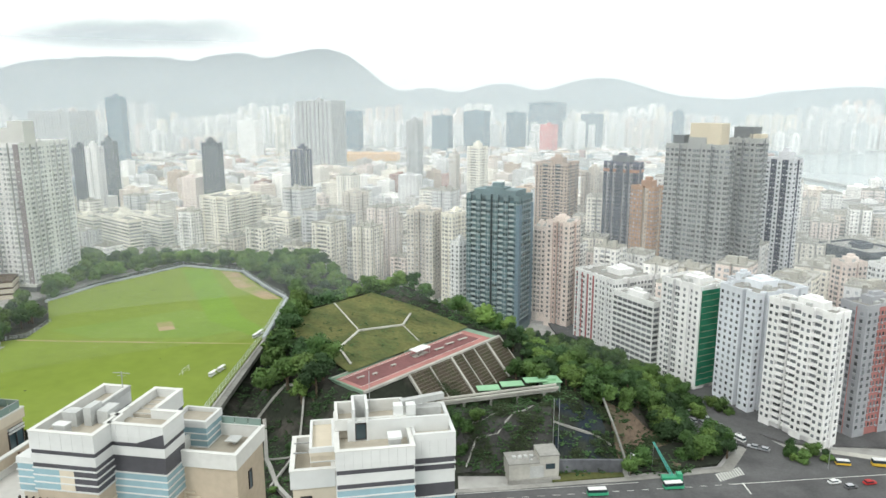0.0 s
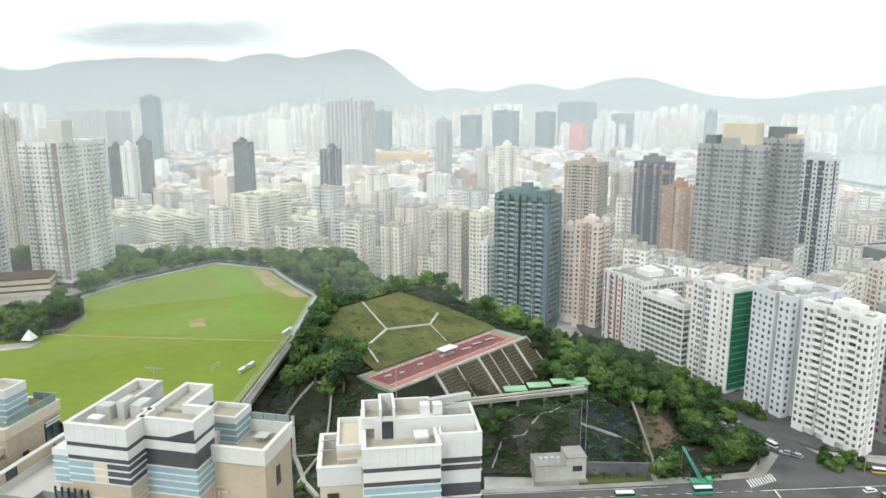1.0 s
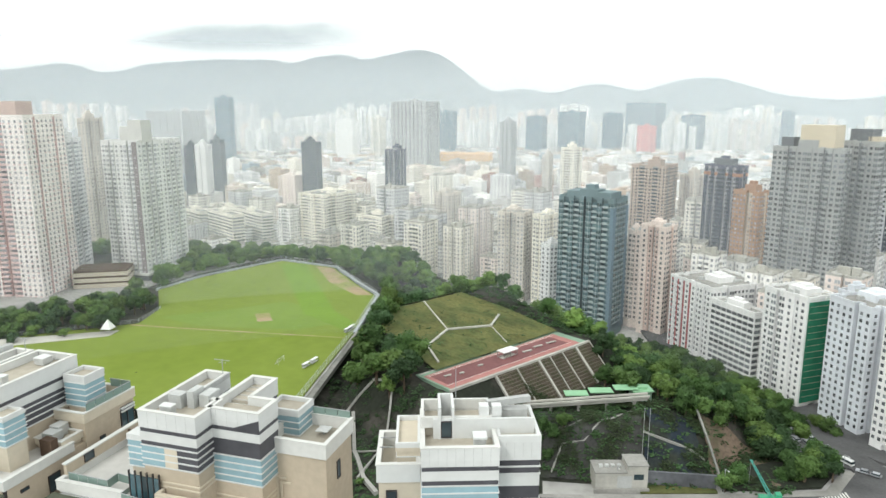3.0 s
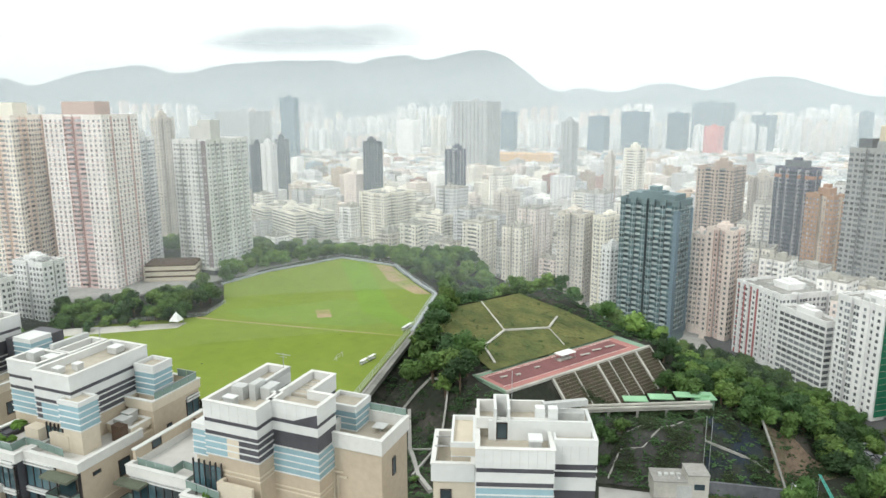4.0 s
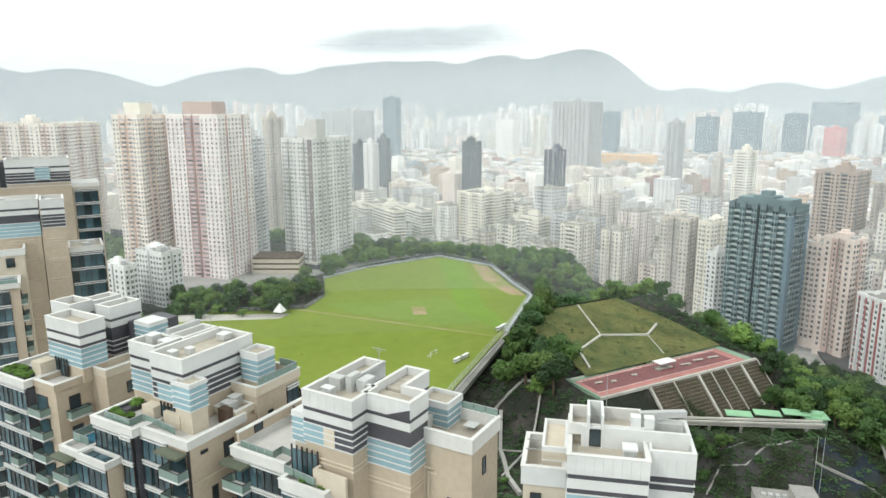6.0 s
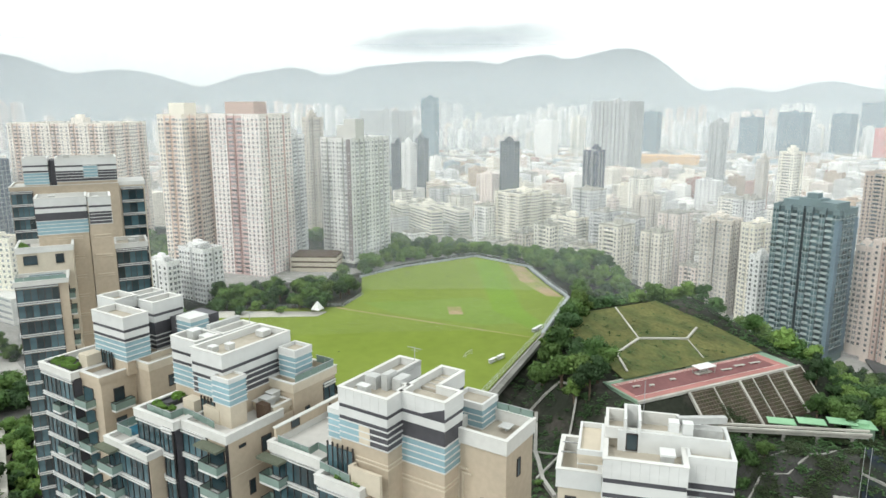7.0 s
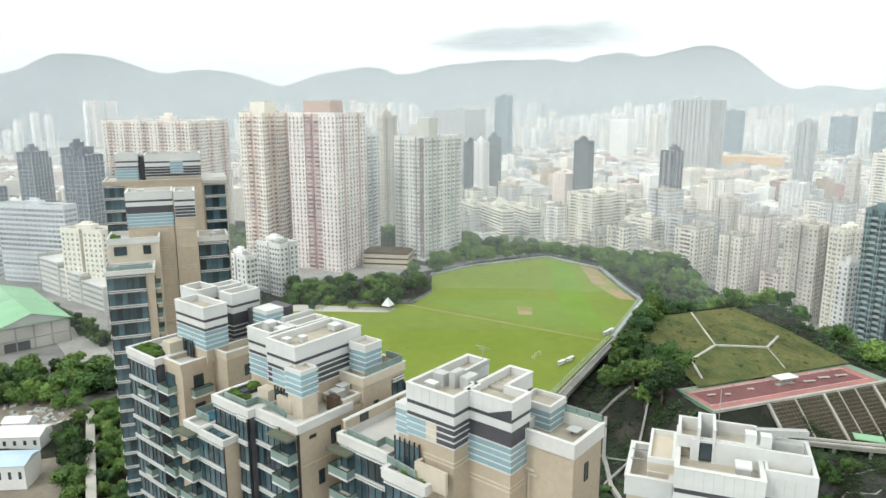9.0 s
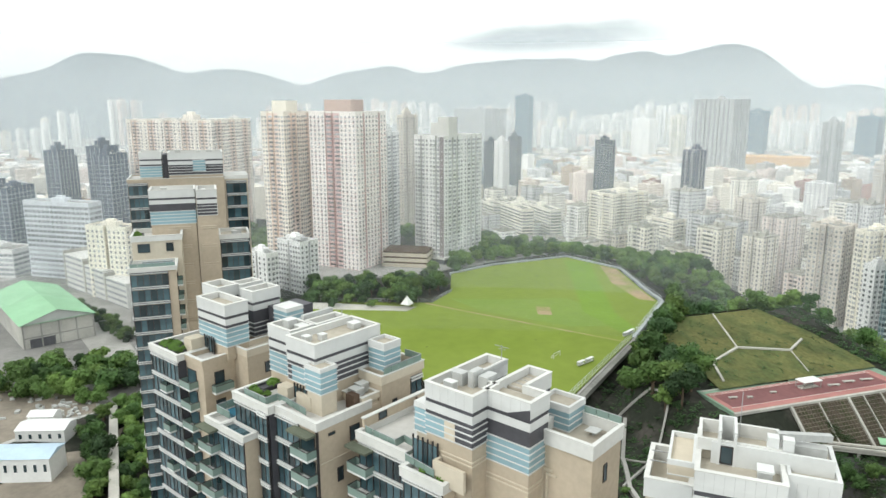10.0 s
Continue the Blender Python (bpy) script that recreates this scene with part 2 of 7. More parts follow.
WATER = material("harbour_water", (0.42, 0.48, 0.48), 0.12, 0, 0.02, 0.05, 0.1, 0, 0, 0.5)

# Second tone: real accent colour, or for plain walls recess shade painted in.
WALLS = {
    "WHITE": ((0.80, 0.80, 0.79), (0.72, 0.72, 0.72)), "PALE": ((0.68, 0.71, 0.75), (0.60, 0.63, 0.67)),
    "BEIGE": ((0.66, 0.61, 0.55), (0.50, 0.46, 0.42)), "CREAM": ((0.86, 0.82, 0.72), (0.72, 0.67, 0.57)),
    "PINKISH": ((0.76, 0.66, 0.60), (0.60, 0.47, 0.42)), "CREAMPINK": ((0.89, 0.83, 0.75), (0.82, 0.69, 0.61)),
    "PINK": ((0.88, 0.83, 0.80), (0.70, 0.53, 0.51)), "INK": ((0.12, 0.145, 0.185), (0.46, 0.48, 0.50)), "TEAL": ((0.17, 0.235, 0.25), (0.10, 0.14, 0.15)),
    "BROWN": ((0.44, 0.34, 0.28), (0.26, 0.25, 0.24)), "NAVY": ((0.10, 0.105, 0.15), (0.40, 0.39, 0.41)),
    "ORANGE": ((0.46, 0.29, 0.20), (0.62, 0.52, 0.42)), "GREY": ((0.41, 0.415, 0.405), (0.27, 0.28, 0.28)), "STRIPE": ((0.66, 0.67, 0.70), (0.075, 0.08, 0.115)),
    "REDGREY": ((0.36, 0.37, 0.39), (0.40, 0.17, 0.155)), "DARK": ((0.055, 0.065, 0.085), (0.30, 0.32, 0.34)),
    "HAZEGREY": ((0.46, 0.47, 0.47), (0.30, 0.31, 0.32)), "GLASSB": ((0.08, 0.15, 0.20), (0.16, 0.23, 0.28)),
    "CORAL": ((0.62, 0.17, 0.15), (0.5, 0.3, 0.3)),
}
WALL_MAT = {k: (material("wall_" + k.lower(), a, 0.8, 0, 0.6, 0.07, 0.14, 0, 0.04), material("shade_accent_recess_" + k.lower(), b, 0.8, 0, 0.6, 0.07, 0.14, 0, 0.04))
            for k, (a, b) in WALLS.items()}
(WHITE, PALE, BEIGE, CREAM, PINKISH, CREAMPINK, PINK, INK, TEAL, BROWN, NAVY, ORANGE, GREY, STRIPE, REDGREY, DARK, HAZEGREY, GLASSB, CORAL) = WALLS.keys()


# ---- mesh helpers ----
class Geo:
    """Collects boxes and prisms into one mesh."""

    def __init__(self):
        self.v, self.f, self.m, self.n = [], [], [], 0

    def boxes(self, c, h, a=0.0, mat=0):
        """Boxes by centre, half size and turn about z (radians), one row each."""
        if not len(c):
            return self
        c, h = np.atleast_2d(np.asarray(c, float)), np.atleast_2d(np.asarray(h, float))
        k = max(len(c), len(h))
        c, h = np.broadcast_to(c, (k, 3)), np.broadcast_to(h, (k, 3))
        a = np.broadcast_to(np.asarray(a, float), (k,))
        s = np.array([(-1, -1, -1), (1, -1, -1), (1, 1, -1), (-1, 1, -1), (-1, -1, 1), (1, -1, 1), (1, 1, 1), (-1, 1, 1)], float)
        p = s[None] * h[:, None]
        ca, sa = np.cos(a)[:, None], np.sin(a)[:, None]
        q = np.stack([p[..., 0] * ca - p[..., 1] * sa, p[..., 0] * sa + p[..., 1] * ca, p[..., 2]], -1) + c[:, None]
        quads = np.array([(3, 2, 1, 0), (4, 5, 6, 7), (0, 1, 5, 4), (1, 2, 6, 5), (2, 3, 7, 6), (3, 0, 4, 7)])
        f = (np.arange(k) * 8)[:, None, None] + quads[None] + self.n
        self.v += q.reshape(-1, 3).tolist()
        self.f += f.reshape(-1, 4).tolist()
        self.m += [mat] * (6 * k)
        self.n += 8 * k
        return self

    def box(self, x0, x1, y0, y1, z0, z1, mat=0):
        return self.boxes(((x0 + x1) / 2, (y0 + y1) / 2, (z0 + z1) / 2), (abs(x1 - x0) / 2, abs(y1 - y0) / 2, abs(z1 - z0) / 2), 0, mat)

    def prism(self, poly, z0, z1, mats=None, cap=0):
        """An upright prism over a polygon (anticlockwise); mats gives each side's slot."""
        k, n = len(poly), self.n
        self.v += [(x, y, z0) for x, y in poly] + [(x, y, z1) for x, y in poly]
        self.f += [[n + i, n + (i + 1) % k, n + k + (i + 1) % k, n + k + i] for i in range(k)]
        self.m += list(mats) if mats else [0] * k
        self.f += [[n + k + i for i in range(k)], [n + i for i in reversed(range(k))]]
        self.m += [cap, cap]
        self.n += 2 * k
        return self

    def ring(self, x0, x1, y0, y1, z0, z1, t, mat=0):
        """Four walls of thickness t round a rectangle."""
        return (self.box(x0, x1, y0, y0 + t, z0, z1, mat).box(x0, x1, y1 - t, y1, z0, z1, mat)
                .box(x0, x0 + t, y0 + t, y1 - t, z0, z1, mat).box(x1 - t, x1, y0 + t, y1 - t, z0, z1, mat))

    def beam(self, a, b, r, mat=0):
        """A square bar from a to b."""
        a, b = Vector(a), Vector(b)
        m = (b - a).to_track_quat("Z", "Y").to_matrix()
        n, d = self.n, (b - a).length
        for z in (0, d):
            for x, y in ((-r, -r), (r, -r), (r, r), (-r, r)):
                self.v.append(tuple(a + m @ Vector((x, y, z))))
        self.f += [[n + j for j in q] for q in ((3, 2, 1, 0), (4, 5, 6, 7), (0, 1, 5, 4), (1, 2, 6, 5), (2, 3, 7, 6), (3, 0, 4, 7))]
        self.m += [mat] * 6
        self.n += 8
        return self

    def mesh(self, name, *mats):
        me = bpy.data.meshes.new(name)
        me.from_pydata(self.v, [], self.f)
        for m in mats:
            me.materials.append(m)
        if len(mats) > 1:
            me.polygons.foreach_set("material_index", np.array(self.m, dtype=np.int32))
        me.update()
        return me


def part(name, geo, mats, parent, label="", kind="", smooth=False):
    """Links a Geo or a mesh as one part under a thing or a part."""
    if isinstance(geo, Geo):
        geo = geo.mesh(name, *(mats if isinstance(mats, (list, tuple)) else (mats,)))
    if smooth:
        geo.polygons.foreach_set("use_smooth", [True] * len(geo.polygons))
    ob = new(name, geo)
    ob.parent = parent
    return tagged(ob, label, "", "", kind)


def thing(name, label, category, m=None, group="", kind=""):
    ob = new(name)
    ob.matrix_world = m if m is not None else Matrix.Identity(4)
    return tagged(ob, label, category, group, kind)


def solid(name, geo, mats, label, category, group="", kind="", m=None):
    """A thing or a piece of the setting that is one mesh."""
    ob = new(name, geo.mesh(name, *(mats if isinstance(mats, (list, tuple)) else (mats,))))
    if m is not None:
        ob.matrix_world = m
    return tagged(ob, label, category, group, kind)


def ease(a, b, x):
    t = np.clip((x - a) / (b - a), 0, 1)
    return t * t * (3 - 2 * t)


# ---- ground ----
TX, TY = (-29.8, 237.0), (0.658, 0.753)      # sports terrace: a corner of its lower edge, and the way along it
TN = (0.753, -0.658)


def along(x, y):
    return (x - TX[0]) * TY[0] + (y - TX[1]) * TY[1], (x - TX[0]) * TN[0] + (y - TX[1]) * TN[1]


def place(a, s):
    """World x, y of a point a metres along the terrace and s metres down its slope."""
    return TX[0] + a * TY[0] + s * TN[0], TX[1] + a * TY[1] + s * TN[1]


def ground_height(x, y):
    """Height of the land: city plain, western plateau with the playing field, terraced hill, valley under the houses."""
    x, y = np.asarray(x, float), np.asarray(y, float)
    city = 6 + 12 * ease(900, 480, y) + 2 * ease(320, 200, y)
    west = ease(-55, -95, x) * ease(530, 478, y)
    z = city + (40 - city) * west
    z = z + (35 - z) * ease(-225, -255, x) * ease(330, 250, y)
    valley = ease(45, -25, x) * ease(246, 205, y) * ease(-260, -190, x)
    z = z + (33 - z) * valley
    a, s = along(x, y)
    zh = np.interp(s, (-125, -63, -15.5, 1.5, 15, 30, 50, 66, 76), (24, 59.5, 47.9, 47.9, 34.5, 35, 37, 28, 18))
    w = ease(-38, -4, a) * ease(120, 88, a)
    w = w * ease(-125, -95, s) * ease(80, 62, s)
    keep = ease(-80, -62, x)
    z = z + (np.maximum(zh, z) - z) * w * np.maximum(keep, ease(-46, -20, s))
    road = ease(-12, 4, x) * ease(246, 224, y)
    z = z + (20 - z) * road
    return z


WATER_EDGE = [(430, 880), (900, 1150), (2600, 1200), (2900, 2300), (1320, 2090), (1040, 2020), (700, 1720), (420, 1500), (235, 1290), (260, 1180)]


def inside(poly, x, y):
    hit = False
    for (x0, y0), (x1, y1) in zip(poly, poly[1:] + poly[:1]):
        if (y0 > y) != (y1 > y) and x < (x1 - x0) * (y - y0) / (y1 - y0) + x0:
            hit = not hit
    return hit


xs = np.concatenate([np.linspace(-5200, -1500, 20)[:-1], np.linspace(-1500, -420, 28)[:-1], np.arange(-420, 330, 5.0), np.linspace(330, 1500, 30), np.linspace(1500, 4900, 18)[1:]])
ys = np.concatenate([np.linspace(-4900, -300, 14)[:-1], np.linspace(-300, 40, 12)[:-1], np.arange(40, 560, 5.0), np.linspace(560, 2400, 50), np.linspace(2400, 5200, 20)[1:]])
gx, gy = np.meshgrid(xs, ys)
gz = ground_height(gx, gy)
near_hill = (gz > 20.5) & (gy < 620) & (gy > 40)
gz = gz + np.where(near_hill, 0.8 * np.sin(gx * 0.21 + 1.3 * np.sin(gy * 0.13)) * np.sin(gy * 0.19) - 0.7, 0)
near_hill = near_hill & ~((gx < -236) & (gy < 262))
for i in range(gz.shape[0]):
    if 860 < ys[i] < 2320:
        for j in range(gz.shape[1]):
            if xs[j] > 200 and inside(WATER_EDGE, xs[j], ys[i]):
                gz[i, j] = -2
land = Geo()
land.v = np.stack([gx, gy, gz], -1).reshape(-1, 3).tolist()
nx = len(xs)
for i in range(len(ys) - 1):
    for j in range(nx - 1):
        land.f.append([i * nx + j, i * nx + j + 1, (i + 1) * nx + j + 1, (i + 1) * nx + j])
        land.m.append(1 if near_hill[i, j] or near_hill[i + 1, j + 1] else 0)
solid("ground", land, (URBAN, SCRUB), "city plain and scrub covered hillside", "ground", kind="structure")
solid("water", Geo().prism(WATER_EDGE, 1.0, 3.0), WATER, "pale calm harbour water", "water", kind="structure")


def ridge_height(az):
    """Elevation in degrees of the skyline seen from the middle of the place: rounded peaks that run together."""
    z = 0.3 ** 6
    for a, e, w in ((-67.8, 2.86, 4.7), (-61.0, 2.12, 3.1), (-58.0, 3.29, 2.7), (-55.7, 3.47, 4.7), (-49.7, 1.94, 2.3), (-47.9, 2.58, 4.9), (-37.6, 2.56, 4.6), (-35.3, 2.80, 3.1),
                    (-31.3, 2.38, 3.6), (-29.2, 2.92, 3.3), (-26.0, 3.33, 4.4), (-21.7, 3.44, 5.3), (-17.7, 3.47, 2.2), (-15.7, 3.85, 3.0), (-12.3, 3.68, 3.1), (-9.7, 4.17, 3.4),
                    (-8.1, 3.43, 3.0), (-1.4, 1.23, 3.0), (4.7, 1.56, 3.3), (12.4, 1.99, 4.0), (17.4, 0.56, 3.5), (26.0, 0.78, 2.2), (29.8, 1.11, 4.2), (36.9, 1.46, 4.1)):
        z += (e * math.exp(-abs((az - a) / w) ** 2 * 0.6)) ** 6
    return z ** (1 / 6)


rock = Geo()
azs, rs = np.linspace(-84, 56, 421), (3350, 3600, 3850, 4100, 4300, 4500, 4800)
for az in azs:
    e = ridge_height(az) + 0.09 * noise.fractal(Vector((az * 0.9, 3.1, 0)), 0.7, 2.0, 6)
    for r, k in zip(rs, (0.0, 0.28, 0.55, 0.82, 1.0, 0.8, 0.3)):
        spur = 1 + 0.45 * (1 - k) * noise.noise(Vector((az * 0.33, r * 0.0021, 7)))
        top = 150 + 4300 * math.tan(radians(e))
        z = 4 + (top - 4) * k * (spur if k < 1 else 1)
        rock.v.append((r * math.sin(radians(az)), r * math.cos(radians(az)), z))
for i in range(len(azs) - 1):
    for j in range(len(rs) - 1):
        a = i * len(rs) + j
        rock.f.append([a, a + len(rs), a + len(rs) + 1, a + 1]), rock.m.append(0)
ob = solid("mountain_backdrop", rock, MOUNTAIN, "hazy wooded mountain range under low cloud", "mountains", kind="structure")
ob.data.polygons.foreach_set("use_smooth", [True] * len(ob.data.polygons))


def haze(radius, thick, top):
    g = Geo()
    k = 96
    for i in range(k):
        a = 2 * math.pi * i / k
        g.v += [(radius * math.cos(a), radius * math.sin(a), 0), (radius * math.cos(a), radius * math.sin(a), top)]
        j = 2 * ((i + 1) % k)
        g.f.append([2 * i, j, j + 1, 2 * i + 1]), g.m.append(0)
    ob = solid("haze_backdrop", g, haze_material("humid_air", thick), "layer of pale humid haze over the city", "haze", kind="structure")
    return ob


for radius, thick, top in ((330, 0.04, 240), (410, 0.09, 260), (520, 0.11, 280), (680, 0.11, 300), (950, 0.14, 340), (1450, 0.17, 400), (2250, 0.18, 480), (3290, 0.47, 640)):
    haze(radius, thick, top)

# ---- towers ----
# Glass of distant windows, its colour paled to imitate haze.
PANES_FAR = material("haze_paled_window_glass", (0.34, 0.355, 0.37), 0.15, 0, 0.5, 0.3, 0.4, 0, 0.45, 0.5, True)
LEDGE = {"TEAL": material("pale_balcony_edge", (0.40, 0.47, 0.48), 0.6)}


GLAZING = material("shaded_window_glass", (0.15, 0.16, 0.17), 0.12, 0, 0.5, 0.3, 0.4, 0, 0.55, 0.5, True)
# Grey for deep light wells, with the shade inside them put into the colour.
SLOT_SHADE = material("slot_shade_grey", (0.46, 0.46, 0.45), 0.85, 0, 0.6, 0.1, 0.2)
# kinds of bay: wall with windows, balcony, deep light well, glazed bay, shallow recess: usual width and how far it is set back
BAY_WIDTH = {"W": 4.8, "B": 3.6, "S": 1.7, "G": 3.2, "R": 2.8}
BAY_BACK = {"W": 0.0, "B": 1.3, "S": 2.4, "G": -0.5, "R": 0.7}


def outline(w, d, front, side):
    """Plan of a tower from the order of bays along its sides. Returns corners and, edge by edge, the kind of bay (or "" for a return)."""
    pts, kinds = [], []
    for (x0, y0), (x1, y1), pattern in (((-w, 0), (0, 0), front), ((0, 0), (0, d), side), ((0, d), (-w, d), front), ((-w, d), (-w, 0), side)):
        length = math.hypot(x1 - x0, y1 - y0)
        ux, uy = (x1 - x0) / length, (y1 - y0) / length
        unit = sum(BAY_WIDTH[k] for k in pattern)
        bays = pattern * max(1, round(length / unit))
        if length < unit * 0.62:
            bays = "WGW" if length > 7 else "W"
        total = sum(BAY_WIDTH[k] for k in bays)
        u = 0.0
        for i, k in enumerate(bays):
            step = BAY_WIDTH[k] * length / total
            back = 0.0 if i in (0, len(bays) - 1) else min(BAY_BACK[k], step * 1.3, min(w, d) * 0.2)
            k = "W" if k == "S" and back == 0 else k
            for q, t in ((u, k), (u + step, "")):
                pts.append((x0 + ux * q - uy * back, y0 + uy * q + ux * back)), kinds.append(t)
            u += step
    clean, ck = [], []
    for i, p in enumerate(pts):
        q = pts[(i + 1) % len(pts)]
        if math.hypot(p[0] - q[0], p[1] - q[1]) > 0.05:
            clean.append(p), ck.append(kinds[i])
    return clean, ck


def facade(rnd, poly, kinds, zs, floor, far, wide=1.0):
    """Windows, balconies and sills of every bay, floor by floor."""
    panes, slabs = Geo(), Geo()
    for i, (p, k) in enumerate(zip(poly, kinds)):
        q = poly[(i + 1) % len(poly)]
        dx, dy = q[0] - p[0], q[1] - p[1]
        length = math.hypot(dx, dy)
        if not k or length < 1.0:
            continue
        ux, uy, ang = dx / length, dy / length, math.atan2(dy, dx)
        ox, oy = uy, -ux
        mx, my = (p[0] + q[0]) / 2, (p[1] + q[1]) / 2
        if k == "B":
            panes.boxes([(mx, my, z) for z in zs], (length / 2 - 0.3, 0.08, floor * 0.36), ang)
            slabs.boxes([(mx + ox * 0.72, my + oy * 0.72, z - floor * 0.5 + 0.55) for z in zs], (length / 2 - 0.08, 0.70, 0.55), ang)
        elif k == "G":
            panes.boxes([(mx, my, z + 0.1) for z in zs], (length / 2 - 0.22, 0.10, floor * 0.29), ang)
            slabs.boxes([(mx + ox * 0.12, my + oy * 0.12, z - floor * 0.27) for z in zs], (length / 2, 0.22, 0.10), ang)
            slabs.boxes((mx + ox * 0.1, my + oy * 0.1, (zs[0] + zs[-1]) / 2), (0.09, 0.1, (zs[-1] - zs[0]) / 2 + floor * 0.3), ang)
        else:
            n = max(1, int(length / (2.4 if k == "W" else 1.6)))
            for j in range(n):
                u = length * (j + 0.5) / n
                cx, cy = p[0] + ux * u, p[1] + uy * u
                half = min((0.62 if k == "W" else 0.42) * wide, length / n * 0.42)
                panes.boxes([(cx, cy, z + 0.15) for z in zs], (half, 0.08, floor * (0.25 if k != "S" else 0.16)), ang)
                if not far:
                    slabs.boxes([(cx + ox * 0.2, cy + oy * 0.2, z - floor * 0.2) for z in zs], (half + 0.1, 0.28, 0.07), ang)
                    slabs.boxes([(cx + ox * 0.35 + ux * rnd.uniform(-0.3, 0.3), cy + oy * 0.35 + uy * rnd.uniform(-0.3, 0.3), z - floor * 0.34) for z in zs if rnd.random() < 0.4], (0.4, 0.3, 0.28), ang)
    return panes, slabs


def rim(poly, z0, z1, half=0.18):
    """A parapet of one piece that follows the plan."""
    g, k = Geo(), len(poly)
    for i in range(k):
        (ax, ay), (x, y), (bx, by) = poly[i - 1], poly[i], poly[(i + 1) % k]
        la, lb = math.hypot(x - ax, y - ay), math.hypot(bx - x, by - y)
        mx, my = -(y - ay) / la - (by - y) / lb, (x - ax) / la + (bx - x) / lb
        e = half * 2 / max(1.0, (mx * mx + my * my) / 2)
        g.v += [(x - mx * e * 0.3, y - my * e * 0.3, z0), (x - mx * e * 0.3, y - my * e * 0.3, z1), (x + mx * e, y + my * e, z1), (x + mx * e, y + my * e, z0)]
    for i in range(k):
        j = (i + 1) % k
        for c in range(4):
            d = (c + 1) % 4
            g.f.append([4 * i + c, 4 * j + c, 4 * j + d, 4 * i + d]), g.m.append(0)
    g.n = len(g.v)
    return g


BAYS = {"PINK": ("WWBSBWW", "WWRWW"), "CREAMPINK": ("WBSBW", "WBSBW"), "GREY": ("GWGRGWG", "GRG"), "NAVY": ("GRGRG", "WRGRW"), "BROWN": ("WBWBW", "WRW"), "CREAM": ("WBBBW", "WBSBW"),
        "HAZEGREY": ("WRWRWS", "WRWRWS"), "REDGREY": ("WRRRWRR", "WRRW"), "BEIGE": ("WRSRW", "WRW"), "WHITE": ("WGSGW", "WGRGW"), "TEAL": ("GBGBGSGBGBG", "GG")}


